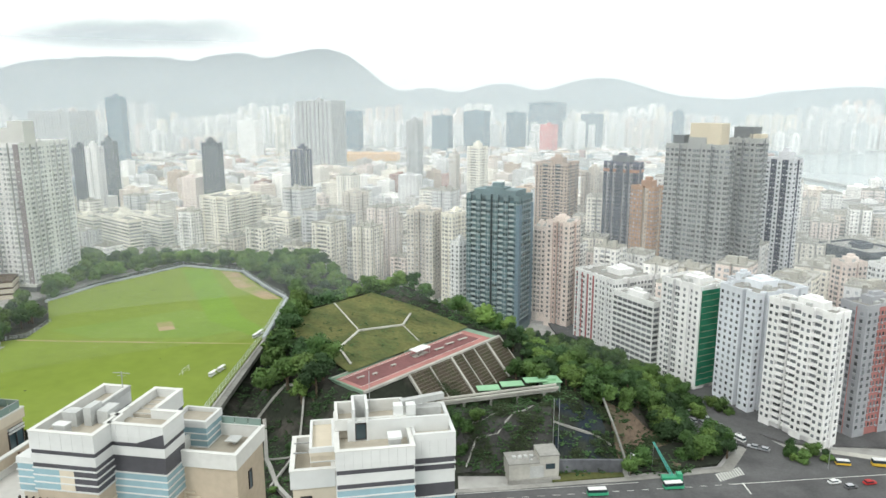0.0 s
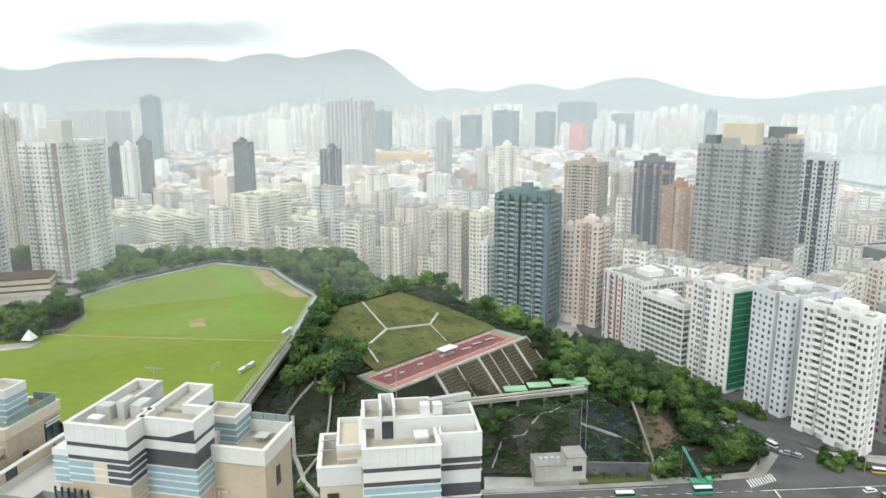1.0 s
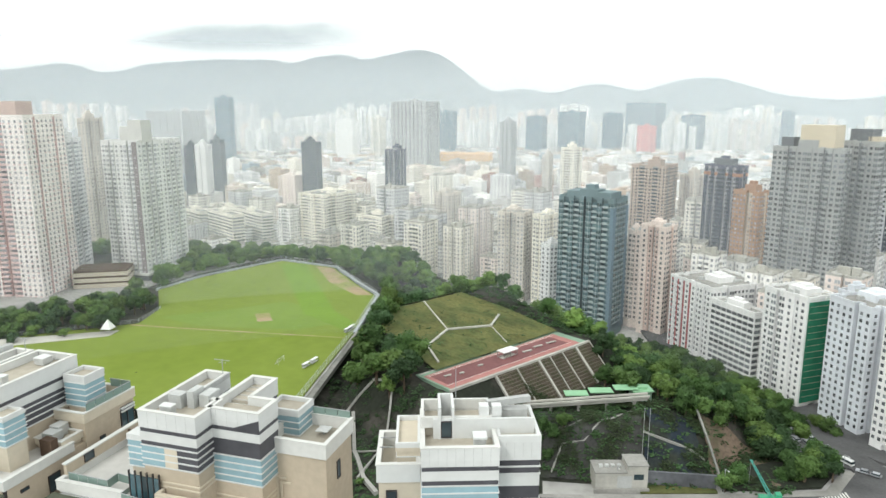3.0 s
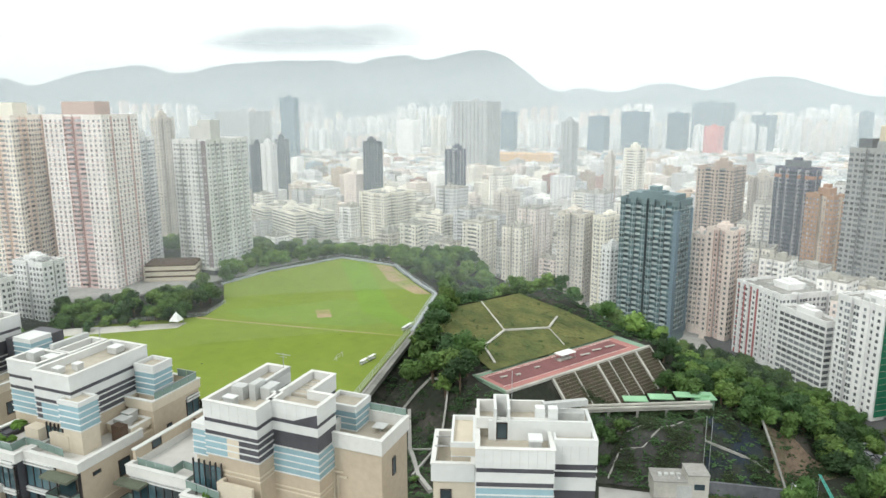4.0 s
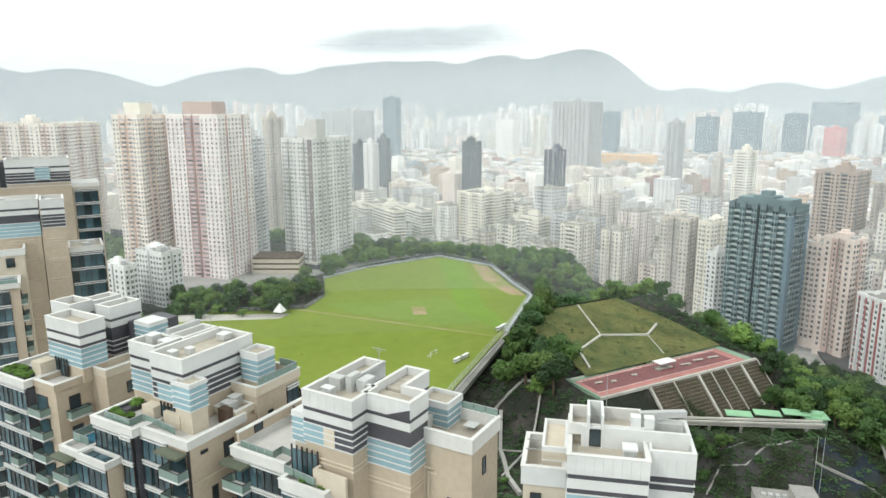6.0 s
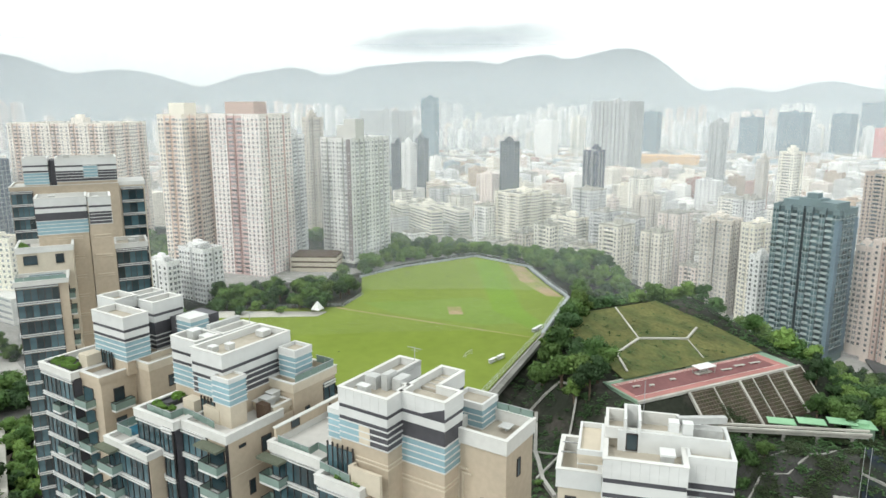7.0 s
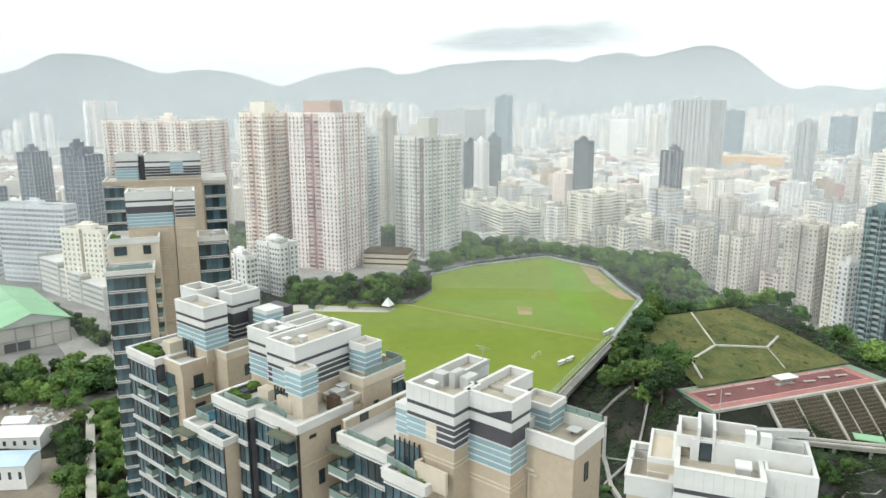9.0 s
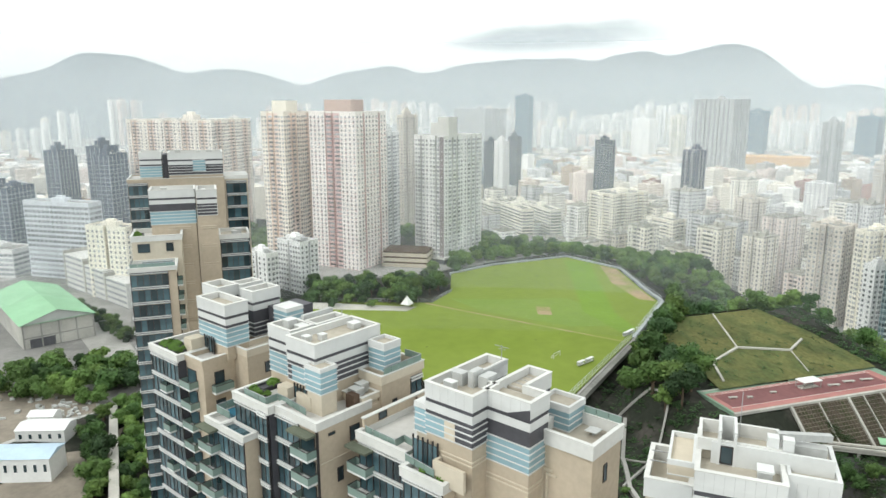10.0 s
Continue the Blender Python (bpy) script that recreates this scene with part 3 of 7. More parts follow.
def tower(name, label, style, tone, floor, x, y, turn, w, d, z0, z1, bays=None):
    """A tower with its near corner at x, y: face w wide to one side, d to the other; from z0 up to its roof at z1."""
    rnd = random.Random(int(x * 7 + y * 13))
    w, d = min(max(w, 7.0), 120.0), min(max(d, 8.0), 70.0)
    h = z1 - z0
    wall, recess = WALL_MAT[tone]
    t = thing(name, label, "tower" if h > 70 else "building", pose(x, y, z0, 0, 0, turn), "city towers")
    bays = bays or (BAYS.get(tone, ("WRSRW", "WRW")) if style in ("bays", "balcony") else ("WWSWW", "WWSWW") if style == "punched" else None)
    if bays:
        poly, kinds = outline(w, d, *bays)
    else:
        poly, kinds = [(-w, 0), (0, 0), (0, d), (-w, d)], [""] * 4
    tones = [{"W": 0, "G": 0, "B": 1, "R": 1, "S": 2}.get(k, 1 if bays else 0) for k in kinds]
    part("wall", Geo().prism(poly, -6, h, tones, 3), (wall, recess, recess if tone in ("PINK", "CREAMPINK", "NAVY", "DARK", "TEAL", "REDGREY", "STRIPE") else SLOT_SHADE, CONCRETE), t)
    floors = max(2, int((h - 1.5) / floor))
    zs = np.arange(floors) * floor + (h - 1.2 - floors * floor) + floor * 0.5
    far = math.hypot(x, y) > 1000
    if bays:
        panes, slabs = facade(rnd, poly, kinds, zs, floor, far, 1.3 if tone == "GREY" else 1.0)
    else:
        panes, slabs = Geo(), Geo()
        for i, p in enumerate(poly):
            q = poly[(i + 1) % len(poly)]
            dx, dy = q[0] - p[0], q[1] - p[1]
            length = math.hypot(dx, dy)
            ux, uy, ang = dx / length, dy / length, math.atan2(dy, dx)
            ox, oy = uy, -ux
            mx, my = (p[0] + q[0]) / 2, (p[1] + q[1]) / 2
            if style == "band":
                panes.boxes([(mx + ox * 0.02, my + oy * 0.02, z) for z in zs], (length / 2 - 0.5, 0.10, floor * 0.27), ang)
            slabs.boxes([(mx + ox * 0.05, my + oy * 0.05, z - floor * 0.44) for z in zs], (length / 2 + 0.05, 0.22, 0.16 if style == "curtain" else 0.3), ang)
            k = max(2, int(length / (4.0 if style == "curtain" else 3.4)))
            slabs.boxes([(p[0] + ux * length * j / k + ox * 0.08, p[1] + uy * length * j / k + oy * 0.08, h / 2) for j in range(k + 1)], (0.13, 0.2, h / 2), ang)
    if panes.n:
        # Beyond 430 m, and on the pink towers, the glass has haze painted in.
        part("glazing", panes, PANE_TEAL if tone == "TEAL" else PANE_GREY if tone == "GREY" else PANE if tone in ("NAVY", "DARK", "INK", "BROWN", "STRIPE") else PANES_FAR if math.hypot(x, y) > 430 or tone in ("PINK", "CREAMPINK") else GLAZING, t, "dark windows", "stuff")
    if slabs.n:
        part("slab_edge", slabs, LEDGE.get(tone) or (recess if style == "curtain" or tone in ("PINK", "CREAMPINK") else wall), t, "", "stuff")
    part("parapet", rim(poly, h + 0.004, h + 1.2), wall, t)
    if h > 12:
        rw, rd = min(w * 0.42, 11), min(d * 0.5, 10)
        rx, ry = -w * rnd.uniform(0.4, 0.6), d * rnd.uniform(0.42, 0.58)
        part("plant_room", Geo().box(rx - rw / 2, rx + rw / 2, ry - rd / 2, ry + rd / 2, h + 0.004, h + (5.0 if h > 70 else 3.2)).box(rx - rw / 4, rx + rw / 4, ry - rd / 4, ry + rd / 4, h + 3, h + (7.5 if h > 70 else 4.6)), wall, t)
        g = Geo()
        for _ in range(16 if math.hypot(x, y) < 420 else 6 if not far else 2):
            bx, by = -w * rnd.uniform(0.25, 0.75), d * rnd.uniform(0.25, 0.75)
            s = rnd.uniform(0.5, 1.2)
            g.box(bx - s, bx + s, by - s, by + s, h + 0.004, h + 0.18 + s * rnd.uniform(0.8, 2.0))
        part("roof_equipment", g, UNIT_GREY, t, "", "stuff")
    return t


white_tower = tower("apartment_tower", "tall white apartment tower with grey recesses beside the playing field", "bays", WHITE, 2.9, -244.0, 401.7, -8, 26.9, 42.9, 44, 127.5, ("WGSGW", "WGRGRGW"))
tower("apartment_tower", "slim white apartment tower behind the pink towers", "bays", WHITE, 2.9, -307.8, 419.1, 5, 2.0, 24.1, 40, 127.7)
tower("apartment_tower", "grey beige apartment tower on the wooded slope", "bays", BEIGE, 2.9, -363.6, 526.7, -5, 4.1, 21.3, 40, 138.7)
tower("apartment_block", "low white apartment block beside the pink towers", "punched", WHITE, 3.0, -287.9, 277.7, -9, 19.2, 8.5, 32, 64.9)
tower("apartment_block", "plain white apartment block beside the pink towers", "punched", WHITE, 3.0, -281.1, 298.5, -9, 22.1, 13.6, 32, 68.6)
teal_tower = tower("glass_tower", "teal glass apartment tower with pale balconies", "balcony", TEAL, 3.1, 42.7, 387.7, -30, 33.5, 19.7, 22, 97.7)
tower("apartment_tower", "pale pink narrow apartment tower", "punched", PINKISH, 2.9, 61.9, 410.4, -30, 8.0, 5.6, 22, 76.5)
tower("apartment_tower", "pale pink and cream apartment tower", "punched", PINKISH, 2.9, 72.9, 393.3, -40, 15.8, 12.7, 22, 81.8, ("WRSRW", "WRW"))
tower("apartment_tower", "brown and grey apartment tower with cream roof", "bays", BROWN, 2.9, 106.2, 590.5, -30, 29.8, 27.6, 15, 99.3)
tower("apartment_tower", "pale grey apartment tower", "bays", BEIGE, 2.9, 132.4, 605.7, -50, 14.9, 16.1, 15, 90.0)
navy_tower = tower("apartment_tower", "dark navy apartment tower with grey roof structure", "bays", NAVY, 2.9, 139.4, 501.0, -45, 27.1, 10.5, 18, 106.9)
tower("apartment_tower", "orange brown tiled apartment tower", "punched", ORANGE, 2.9, 146.5, 478.1, -50, 19.3, 14.0, 18, 92.0, ("WWSRW", "WRW"))
tall_grey = tower("apartment_tower", "tall grey apartment tower with dark windows", "bays", GREY, 3.0, 163.5, 397.7, -45, 39.3, 6.3, 20, 125.3)
grey_twin = tower("apartment_tower", "tall grey apartment tower joined to its twin", "bays", GREY, 3.0, 181.6, 400.8, -60, 20.8, 6.7, 20, 128.9)
tower("apartment_tower", "dark and white striped apartment tower", "bays", STRIPE, 2.9, 216.2, 428.6, -60, 19.3, 9.2, 18, 115.3, ("WRRWRRW", "WRW"))
red_strip_flats = tower("apartment_block", "white apartment block with red window strips", "punched", WHITE, 2.9, 89.7, 350.7, -62, 32.6, 35.7, 20, 58.6, ("WRWRWS", "WGSGW"))
tower("apartment_block", "white apartment block with long balconies", "band", WHITE, 2.9, 102.2, 324.3, -62, 28.5, 8.0, 20, 54.1)
tower("apartment_block", "white apartment block with green netted scaffold", "punched", WHITE, 2.9, 115.6, 300.5, -62, 23.5, 17.0, 20, 68.5, ("WGSGWRW", "WRW"))
tower("apartment_block", "pale grey white apartment block with small windows", "punched", PALE, 2.9, 129.8, 276.0, -68, 20.7, 28.3, 20, 71.9, ("WWSW", "WSW"))
corner_flats = tower("apartment_block", "white apartment block with stacked balconies at the crossroads", "bays", WHITE, 2.9, 143.9, 243.7, -62, 27.6, 9.4, 20, 73.1, ("WBSBWBW", "WRW"))
tower("apartment_block", "grey and brick red apartment block", "bays", REDGREY, 2.9, 161.3, 253.0, -70, 11.7, 19.9, 20, 73.2)
tower("apartment_block", "white apartment block behind the netted one", "punched", PALE, 2.9, 141.7, 320.0, -65, 8.0, 13.3, 20, 66.5)
tower("apartment_tower", "beige apartment tower with narrow window columns", "bays", BEIGE, 2.8, -7.1, 454.9, -20, 18.7, 18.6, 20, 78.9)
tower("apartment_tower", "cream white apartment tower", "bays", CREAM, 2.8, 6.0, 450.0, -40, 9.7, 15.6, 20, 78.2, ("WRSRW", "WRW"))
tower("apartment_block", "white narrow apartment block", "punched", WHITE, 2.8, 9.8, 419.9, -40, 6.3, 9.7, 20, 65.3)
tower("apartment_slab", "cream apartment slab with rows of balconies", "bays", CREAM, 2.8, -186.3, 591.3, -28, 32.5, 42.8, 12, 70.8)
tower("apartment_slab", "lower cream apartment slab behind the trees", "bays", CREAM, 2.8, -130.2, 575.5, -28, 29.5, 39.1, 14, 54.6)
for x, y, w, z1 in ((-276.5, 599.3, 52, 50), (-324, 632, 46, 47), (-262, 634, 66, 46), (-300, 668, 70, 44), (-352, 620, 30, 52)):
    tower("apartment_slab", "long low cream housing block", "band", CREAM, 3.0, x, y, -40, w, 12, 12, z1)
tower("office_tower", "dark grey slim tower with a stepped top", "curtain", DARK, 3.2, -277.1, 856.3, -20, 23.5, 10.9, 8, 102.8)
tower("apartment_tower", "dark gridded apartment tower with pale slabs", "bays", NAVY, 3.0, -157.8, 784.3, -25, 18.0, 17.0, 8, 98.4)
tower("apartment_tower", "pale grey row of very tall far apartment towers", "bays", HAZEGREY, 3.0, -203.3, 1284.0, -20, 75.5, 54.2, 6, 154.9)
tower("apartment_tower", "slim pale grey far apartment tower", "bays", HAZEGREY, 3.0, -36.5, 999.3, -20, 17.4, 21.7, 6, 125.3)
tower("apartment_tower", "slim cream far apartment tower", "bays", CREAM, 3.0, 41.6, 798.9, -40, 18.1, 16.3, 6, 100.9)
tower("apartment_tower", "slim grey far apartment tower", "bays", BEIGE, 3.0, 14.8, 819.9, -25, 8.7, 11.7, 6, 91.1)
tower("apartment_block", "slim pink beige apartment block", "punched", PINKISH, 2.8, -118.2, 679.8, -25, 7.4, 9.8, 10, 59.8)
tower("apartment_tower", "beige apartment tower beyond the wooded slope", "punched", BEIGE, 2.8, -76.3, 605.2, -35, 17.6, 16.5, 12, 72.2)
tower("apartment_block", "small white apartment block beyond the wooded slope", "punched", WHITE, 2.8, -52.8, 567.5, -35, 15.1, 18.6, 14, 37.6)
tower("office_tower", "dark slim far tower", "curtain", DARK, 3.2, -413.0, 799.6, -20, 16.2, 5.5, 8, 100.5)
tower("apartment_tower", "white slim far apartment tower", "punched", WHITE, 3.0, -392.1, 787.8, -20, 16.7, 11.1, 8, 102.4)
tower("office_tower", "dark glass far tower", "curtain", DARK, 3.2, -406.0, 858.9, -20, 18.0, 8.0, 8, 105.0)
tower("office_tower", "blue grey far glass tower", "curtain", GLASSB, 3.6, -745.8, 1638.2, -20, 47.1, 17.1, 5, 167.4)
tower("apartment_slab", "wide grey far housing row", "bays", HAZEGREY, 3.0, -703.3, 1324.9, -20, 103.3, 63.2, 5, 137.3)
tower("office_block", "white striped far office block", "curtain", WHITE, 3.6, -491.1, 1835.4, -20, 56.1, 32.8, 5, 108.4)
tower("apartment_tower", "yellow cream far tower", "bays", CREAM, 3.0, -443.2, 1950.3, -20, 29.1, 34.4, 5, 114.8)
tower("office_block", "dark glass far office block", "curtain", GLASSB, 3.6, 14.3, 2100.0, -20, 50.5, 45.9, 5, 114.5)
tower("office_block", "dark glass far office block", "curtain", GLASSB, 3.6, 121.6, 2096.5, -35, 72.2, 35.6, 5, 127.5)
tower("office_block", "dark glass far office block", "curtain", GLASSB, 3.6, 242.4, 2186.6, -40, 55.2, 28.6, 5, 122.9)
tower("office_block", "dark glass far office block", "curtain", GLASSB, 3.6, 381.2, 2369.5, -45, 119.4, 55.0, 5, 153.8)
tower("office_block", "dark glass far office block", "curtain", GLASSB, 3.6, 493.9, 2246.4, -45, 63.9, 32.9, 5, 116.3)
tower("office_block", "coral red far building", "curtain", CORAL, 3.6, 324.1, 2074.8, -40, 44.8, 29.1, 5, 88.1)
tower("office_block", "dark glass far office block", "curtain", GLASSB, 3.6, -249.4, 2085.1, -20, 44.9, 25.9, 5, 128.4)
tower("office_block", "dark glass far office block", "curtain", GLASSB, 3.6, 735.2, 2179.3, -60, 33.5, 17.5, 5, 125.4)
tower("office_block", "low dark grey office block with white stripes", "band", DARK, 3.4, 277.6, 439.7, -70, 40.5, 31.2, 8, 53.3)
tower("apartment_block", "pale pink apartment block", "punched", PINKISH, 2.9, 216.0, 360.2, -75, 11.1, 13.2, 14, 65.2)
tower("apartment_block", "plain white apartment block with small windows", "punched", WHITE, 2.9, 223.5, 343.7, -75, 8.3, 22.0, 14, 68.5)
tower("warehouse", "low white warehouse on the harbour front", "band", WHITE, 4.0, 397.9, 647.5, -75, 55.5, 74.9, 5, 52.3)
tower("office_block", "pale grey office block with gridded windows", "band", PALE, 3.3, -427.2, 259.8, 15, 53.3, 11.1, 30, 86.2)
for x, y, turn, w, d, z1 in ((-546.8, 270.3, 25, 15, 30, 87.6), (-566, 262, 25, 13, 26, 92), (-590.7, 336.9, 20, 14, 20, 110.2), (-612, 352, 20, 16, 20, 103), (-503.4, 326.5, 15, 14, 21, 110.7), (-521, 331, 15, 13, 21, 116), (-545, 352, 15, 15, 18, 106)):
    tower("office_tower", "dark blue glass tower with pale fins", "curtain", INK, 3.3, x, y, turn, w, d, 25, z1)
tower("apartment_block", "cream low apartment block behind the long white one", "punched", CREAM, 3.0, -366.4, 243.6, 15, 28.5, 12.1, 30, 78.4)
tower("office_block", "low white building with a flat roof", "band", WHITE, 3.3, -484.7, 238.0, 20, 45.3, 20.2, 32, 52.9)
cream_tower = tower("apartment_tower", "very tall cream and pink apartment tower", "bays", CREAMPINK, 2.85, -332.8, 343.1, 5, 19.1, 37.0, 32, 143.7)
pink_tower = tower("apartment_tower", "very tall pink apartment tower with pale edges", "bays", PINK, 2.85, -282.9, 356.4, 2, 38.5, 34.8, 32, 143.8)
tower("apartment_tower", "row of cream and pink apartment towers beyond the low houses", "bays", CREAMPINK, 2.85, -472.3, 401.7, 14, 86.3, 59.1, 30, 135.7)


# roof structures and trim that set single towers apart
def extra(t, name, x0, x1, y0, y1, z0, z1, mat, label=""):
    return part(name, Geo().box(x0, x1, y0, y1, z0, z1), mat, t, label)


SAND = material("sand_render", (0.66, 0.58, 0.44), 0.8, 0, 0.6, 0.06, 0.12)
SLATE = material("slate_cladding", (0.15, 0.16, 0.17), 0.7, 0, 0.6, 0.08, 0.12)
RED_STRIP = material("dull_red_render", (0.36, 0.12, 0.12), 0.8, 0, 0.6, 0.06, 0.12)
MAUVE = material("mauve_grey_render", (0.27, 0.24, 0.25), 0.8, 0, 0.6, 0.06, 0.12)
extra(tall_grey, "tank_house", -26, -7, 3, 14, 105.4, 118.5, SAND, "sand coloured tank house")
extra(tall_grey, "tank_house", -36, -29, 2, 9, 105.4, 111.5, SLATE)
extra(grey_twin, "tank_house", -19, -6, 1.5, 9, 109, 116.5, SLATE, "dark louvred tank house")
extra(grey_twin, "tank_house", -8, -1, 1.5, 8, 109, 112.5, SAND)
extra(grey_twin, "stair_wall", -21.4, -17.5, -1.2, 2, 0, 88, MAUVE, "plain mauve grey stair wall")
extra(navy_tower, "band", -27.3, 0.3, -0.3, 10.8, 82.5, 84.8, material("terracotta_band", (0.42, 0.22, 0.15), 0.8), "terracotta band below the roof")
extra(navy_tower, "tank_house", -21, -7, 1.5, 9, 88.9, 94.5, SLATE)
extra(white_tower, "core", -5.2, -0.4, -0.5, 3, 0, 83.9, MAUVE, "dark grey recessed stair core")
extra(white_tower, "tank_house", -9, 1.0, 4, 13, 83.5, 97.0, WHITE_PAINT, "white tank house")
extra(white_tower, "tank_house", -17, -9, 6, 14, 83.5, 93.0, WHITE_PAINT)
extra(white_tower, "podium_slab", -28.5, 2.2, -2.2, 45, -0.4, 1.0, WHITE_PAINT, "white podium slab")
extra(white_tower, "podium", -27, 1.0, -1.0, 43, -7, -0.4, SLATE, "dark open podium")
for k in range(4):
    extra(red_strip_flats, "red_strip", -31.6 + k * 4.6, -30.3 + k * 4.6, -0.06, 0.1, 0, 38.3, RED_STRIP, "dull red window strip")
extra(teal_tower, "roof_screen", -30, -3, 3, 17, 75.7, 79.5, WALL_MAT["TEAL"][0], "dark teal roof screen")
extra(teal_tower, "glass_side", -1.6, 0.5, -0.5, 20.2, 0, 71.5, WALL_MAT["GLASSB"][1], "blue glass side wall")
extra(pink_tower, "tank_house", -30, -8, 6, 20, 111.8, 120.5, WALL_MAT["PINKISH"][1], "pink tank house")
extra(cream_tower, "tank_house", -16, -4, 8, 20, 111.7, 120.0, WALL_MAT["CREAM"][0], "cream tank house")

# ---- playing field ----
ROCK_PATH = material("worn_grey_path", (0.22, 0.22, 0.20), 0.95, 0, 0.7, 0.2, 0.3)
FIELD = [(-258, 252), (-145, 222), (-87, 238), (-87, 316), (-92, 385), (-110, 410), (-137, 452), (-180, 468), (-214, 416), (-226, 381), (-204, 343), (-201, 318), (-250, 290)]


def flat(name, poly, z, mat, label, category, thick=0.3):
    return solid(name, Geo().prism(poly, z - thick, z), mat, label, category, kind="structure")


flat("field_ground", FIELD, 40.0, GRASS, "mown green grass playing field on a plateau", "playing field")
flat("field_stripe_ground", [(-178, 459), (-160, 461), (-107, 352), (-90, 332), (-90, 318), (-122, 345)], 40.012, GRASS_BRIGHT, "brighter stripe of mown grass", "playing field", 0.02)
flat("field_worn_ground", [(-196, 330), (-170, 344), (-140, 366), (-112, 352), (-100, 330), (-118, 318), (-170, 318)], 40.006, GRASS_PALE, "pale worn grass in the middle of the field", "playing field", 0.02)
flat("bare_patch_ground", [(-150, 454), (-137, 450), (-111, 409), (-94, 386), (-103, 384), (-128, 412)], 40.02, BARE, "bare sandy strip along the fence", "bare ground", 0.02)
flat("cricket_strip_ground", [(-148, 341), (-141, 344), (-134, 331), (-141, 328)], 40.02, BARE, "bare sandy cricket strip in the grass", "bare ground", 0.02)
flat("field_path", [(-204, 316), (-178, 314), (-88, 310), (-88, 308.6), (-178, 312.6), (-204, 314.4)], 40.02, BARE, "pale worn line across the field", "path", 0.02)


def fence(label, pts, high, mat, step=4.0, rails=3):
    t = thing("fence", label, "fence")
    for (x0, y0), (x1, y1) in zip(pts, pts[1:]):
        n = max(1, int(math.hypot(x1 - x0, y1 - y0) / step))
        for i in range(n):
            x, y = x0 + (x1 - x0) * i / n, y0 + (y1 - y0) * i / n
            post = FENCE_POST.setdefault(high, Geo().box(-0.05, 0.05, -0.05, 0.05, -1.0, high).mesh("post", mat))
            p = part("post", post, mat, t)
            p.location = (x, y, 40)
        g = Geo()
        for k in range(rails):
            z = 40 + high * (k + 1) / rails - 0.05
            g.beam((x0, y0, z), (x1, y1, z), 0.04)
        part("rail", g, mat, t)
        q = Geo()
        L = math.hypot(x1 - x0, y1 - y0)
        for i in range(int(L / 4.2)):
            f = i * 4.2 / L
            q.beam((x0 + (x1 - x0) * f, y0 + (y1 - y0) * f, 40), (x0 + (x1 - x0) * min(1, f + high / L), y0 + (y1 - y0) * min(1, f + high / L), 40 + high), 0.007)
        part("mesh_wire", q, mat, t, "thin grey wire mesh", "stuff")
    return t


FENCE_POST = {}
FENCE_GREY = material("pale_fence_wire", (0.62, 0.66, 0.68), 0.6, 0.2)
FENCE_LINE = [(-87, 232), (-87, 316), (-91, 386), (-109, 411), (-136, 453), (-181, 470), (-216, 417), (-228, 381)]
fence("tall grey wire fence round the grass playing field", FENCE_LINE, 3.2, FENCE_GREY)
fence("low grey wire fence beside the trees at the field edge", [(-203, 343), (-201, 318), (-252, 289)], 2.2, FENCE_GREY)
solid("kerb", Geo().beam((-85.6, 230, 40), (-85.6, 318, 40), 0.5), CONCRETE, "grey concrete kerb along the field fence", "kerb", kind="structure")
foot = Geo()
for (x0, y0), (x1, y1) in zip(FENCE_LINE[1:], FENCE_LINE[2:]):
    foot.beam((x0 + 0.6, y0 + 0.6, 39.9), (x1 + 0.6, y1 + 0.6, 39.9), 0.75)
solid("field_wall", foot, material("pale_blue_grey_concrete", (0.42, 0.45, 0.47), 0.85, 0, 0.6, 0.1, 0.2), "low pale blue grey wall below the field fence", "wall", kind="structure")
flat("field_side_path", [(-86.4, 226), (-82.6, 226), (-83.4, 318), (-86.4, 318)], 40.2, ROCK_PATH, "grey concrete path beside the field", "path", 2.0)


def goal(x, y, turn):
    t = thing("goal", "white metal football goal standing on the grass", "goal", pose(x, y, 40, 0, 0, turn))
    for u in (-2.6, 2.6):
        part("post", Geo().beam((u, 0, 0), (u, 0, 2.4), 0.07), WHITE_PAINT, t)
        part("brace", Geo().beam((u, 0, 2.4), (u, 1.6, 0), 0.05), WHITE_PAINT, t)
    part("crossbar", Geo().beam((-2.6, 0, 2.4), (2.6, 0, 2.4), 0.07), WHITE_PAINT, t)
    part("ground_bar", Geo().beam((-2.6, 1.6, 0.05), (2.6, 1.6, 0.05), 0.05), WHITE_PAINT, t)


goal(-108.0, 273.5, 80)


def stand(x, y, turn):
    """A small stack of white spectator benches on the grass."""
    t = thing("bench", "white weatherproof bench with a slanted roof on the grass", "bench", pose(x, y, 40, 0, 0, turn), "benches beside the field")
    part("seat", Geo().box(-2.2, 2.2, -0.6, 0.4, 0.4, 0.6), SHED_WHITE, t)
    part("backrest", Geo().box(-2.2, 2.2, 0.4, 0.55, 0.4, 1.9), SHED_WHITE, t)
    part("roof", Geo().prism([(-2.3, -0.9), (2.3, -0.9), (2.3, 0.6), (-2.3, 0.6)], 1.9, 2.05), SHED_WHITE, t)
    for u in (-2.1, 2.1):
        part("leg", Geo().box(u - 0.06, u + 0.06, -0.8, -0.68, 0, 1.9), METAL, t)


for x, y in ((-95.6, 270), (-93.8, 275.5), (-90.5, 318), (-89.6, 322.5)):
    stand(x, y, 75)

# ---- sports terrace and its slopes ----


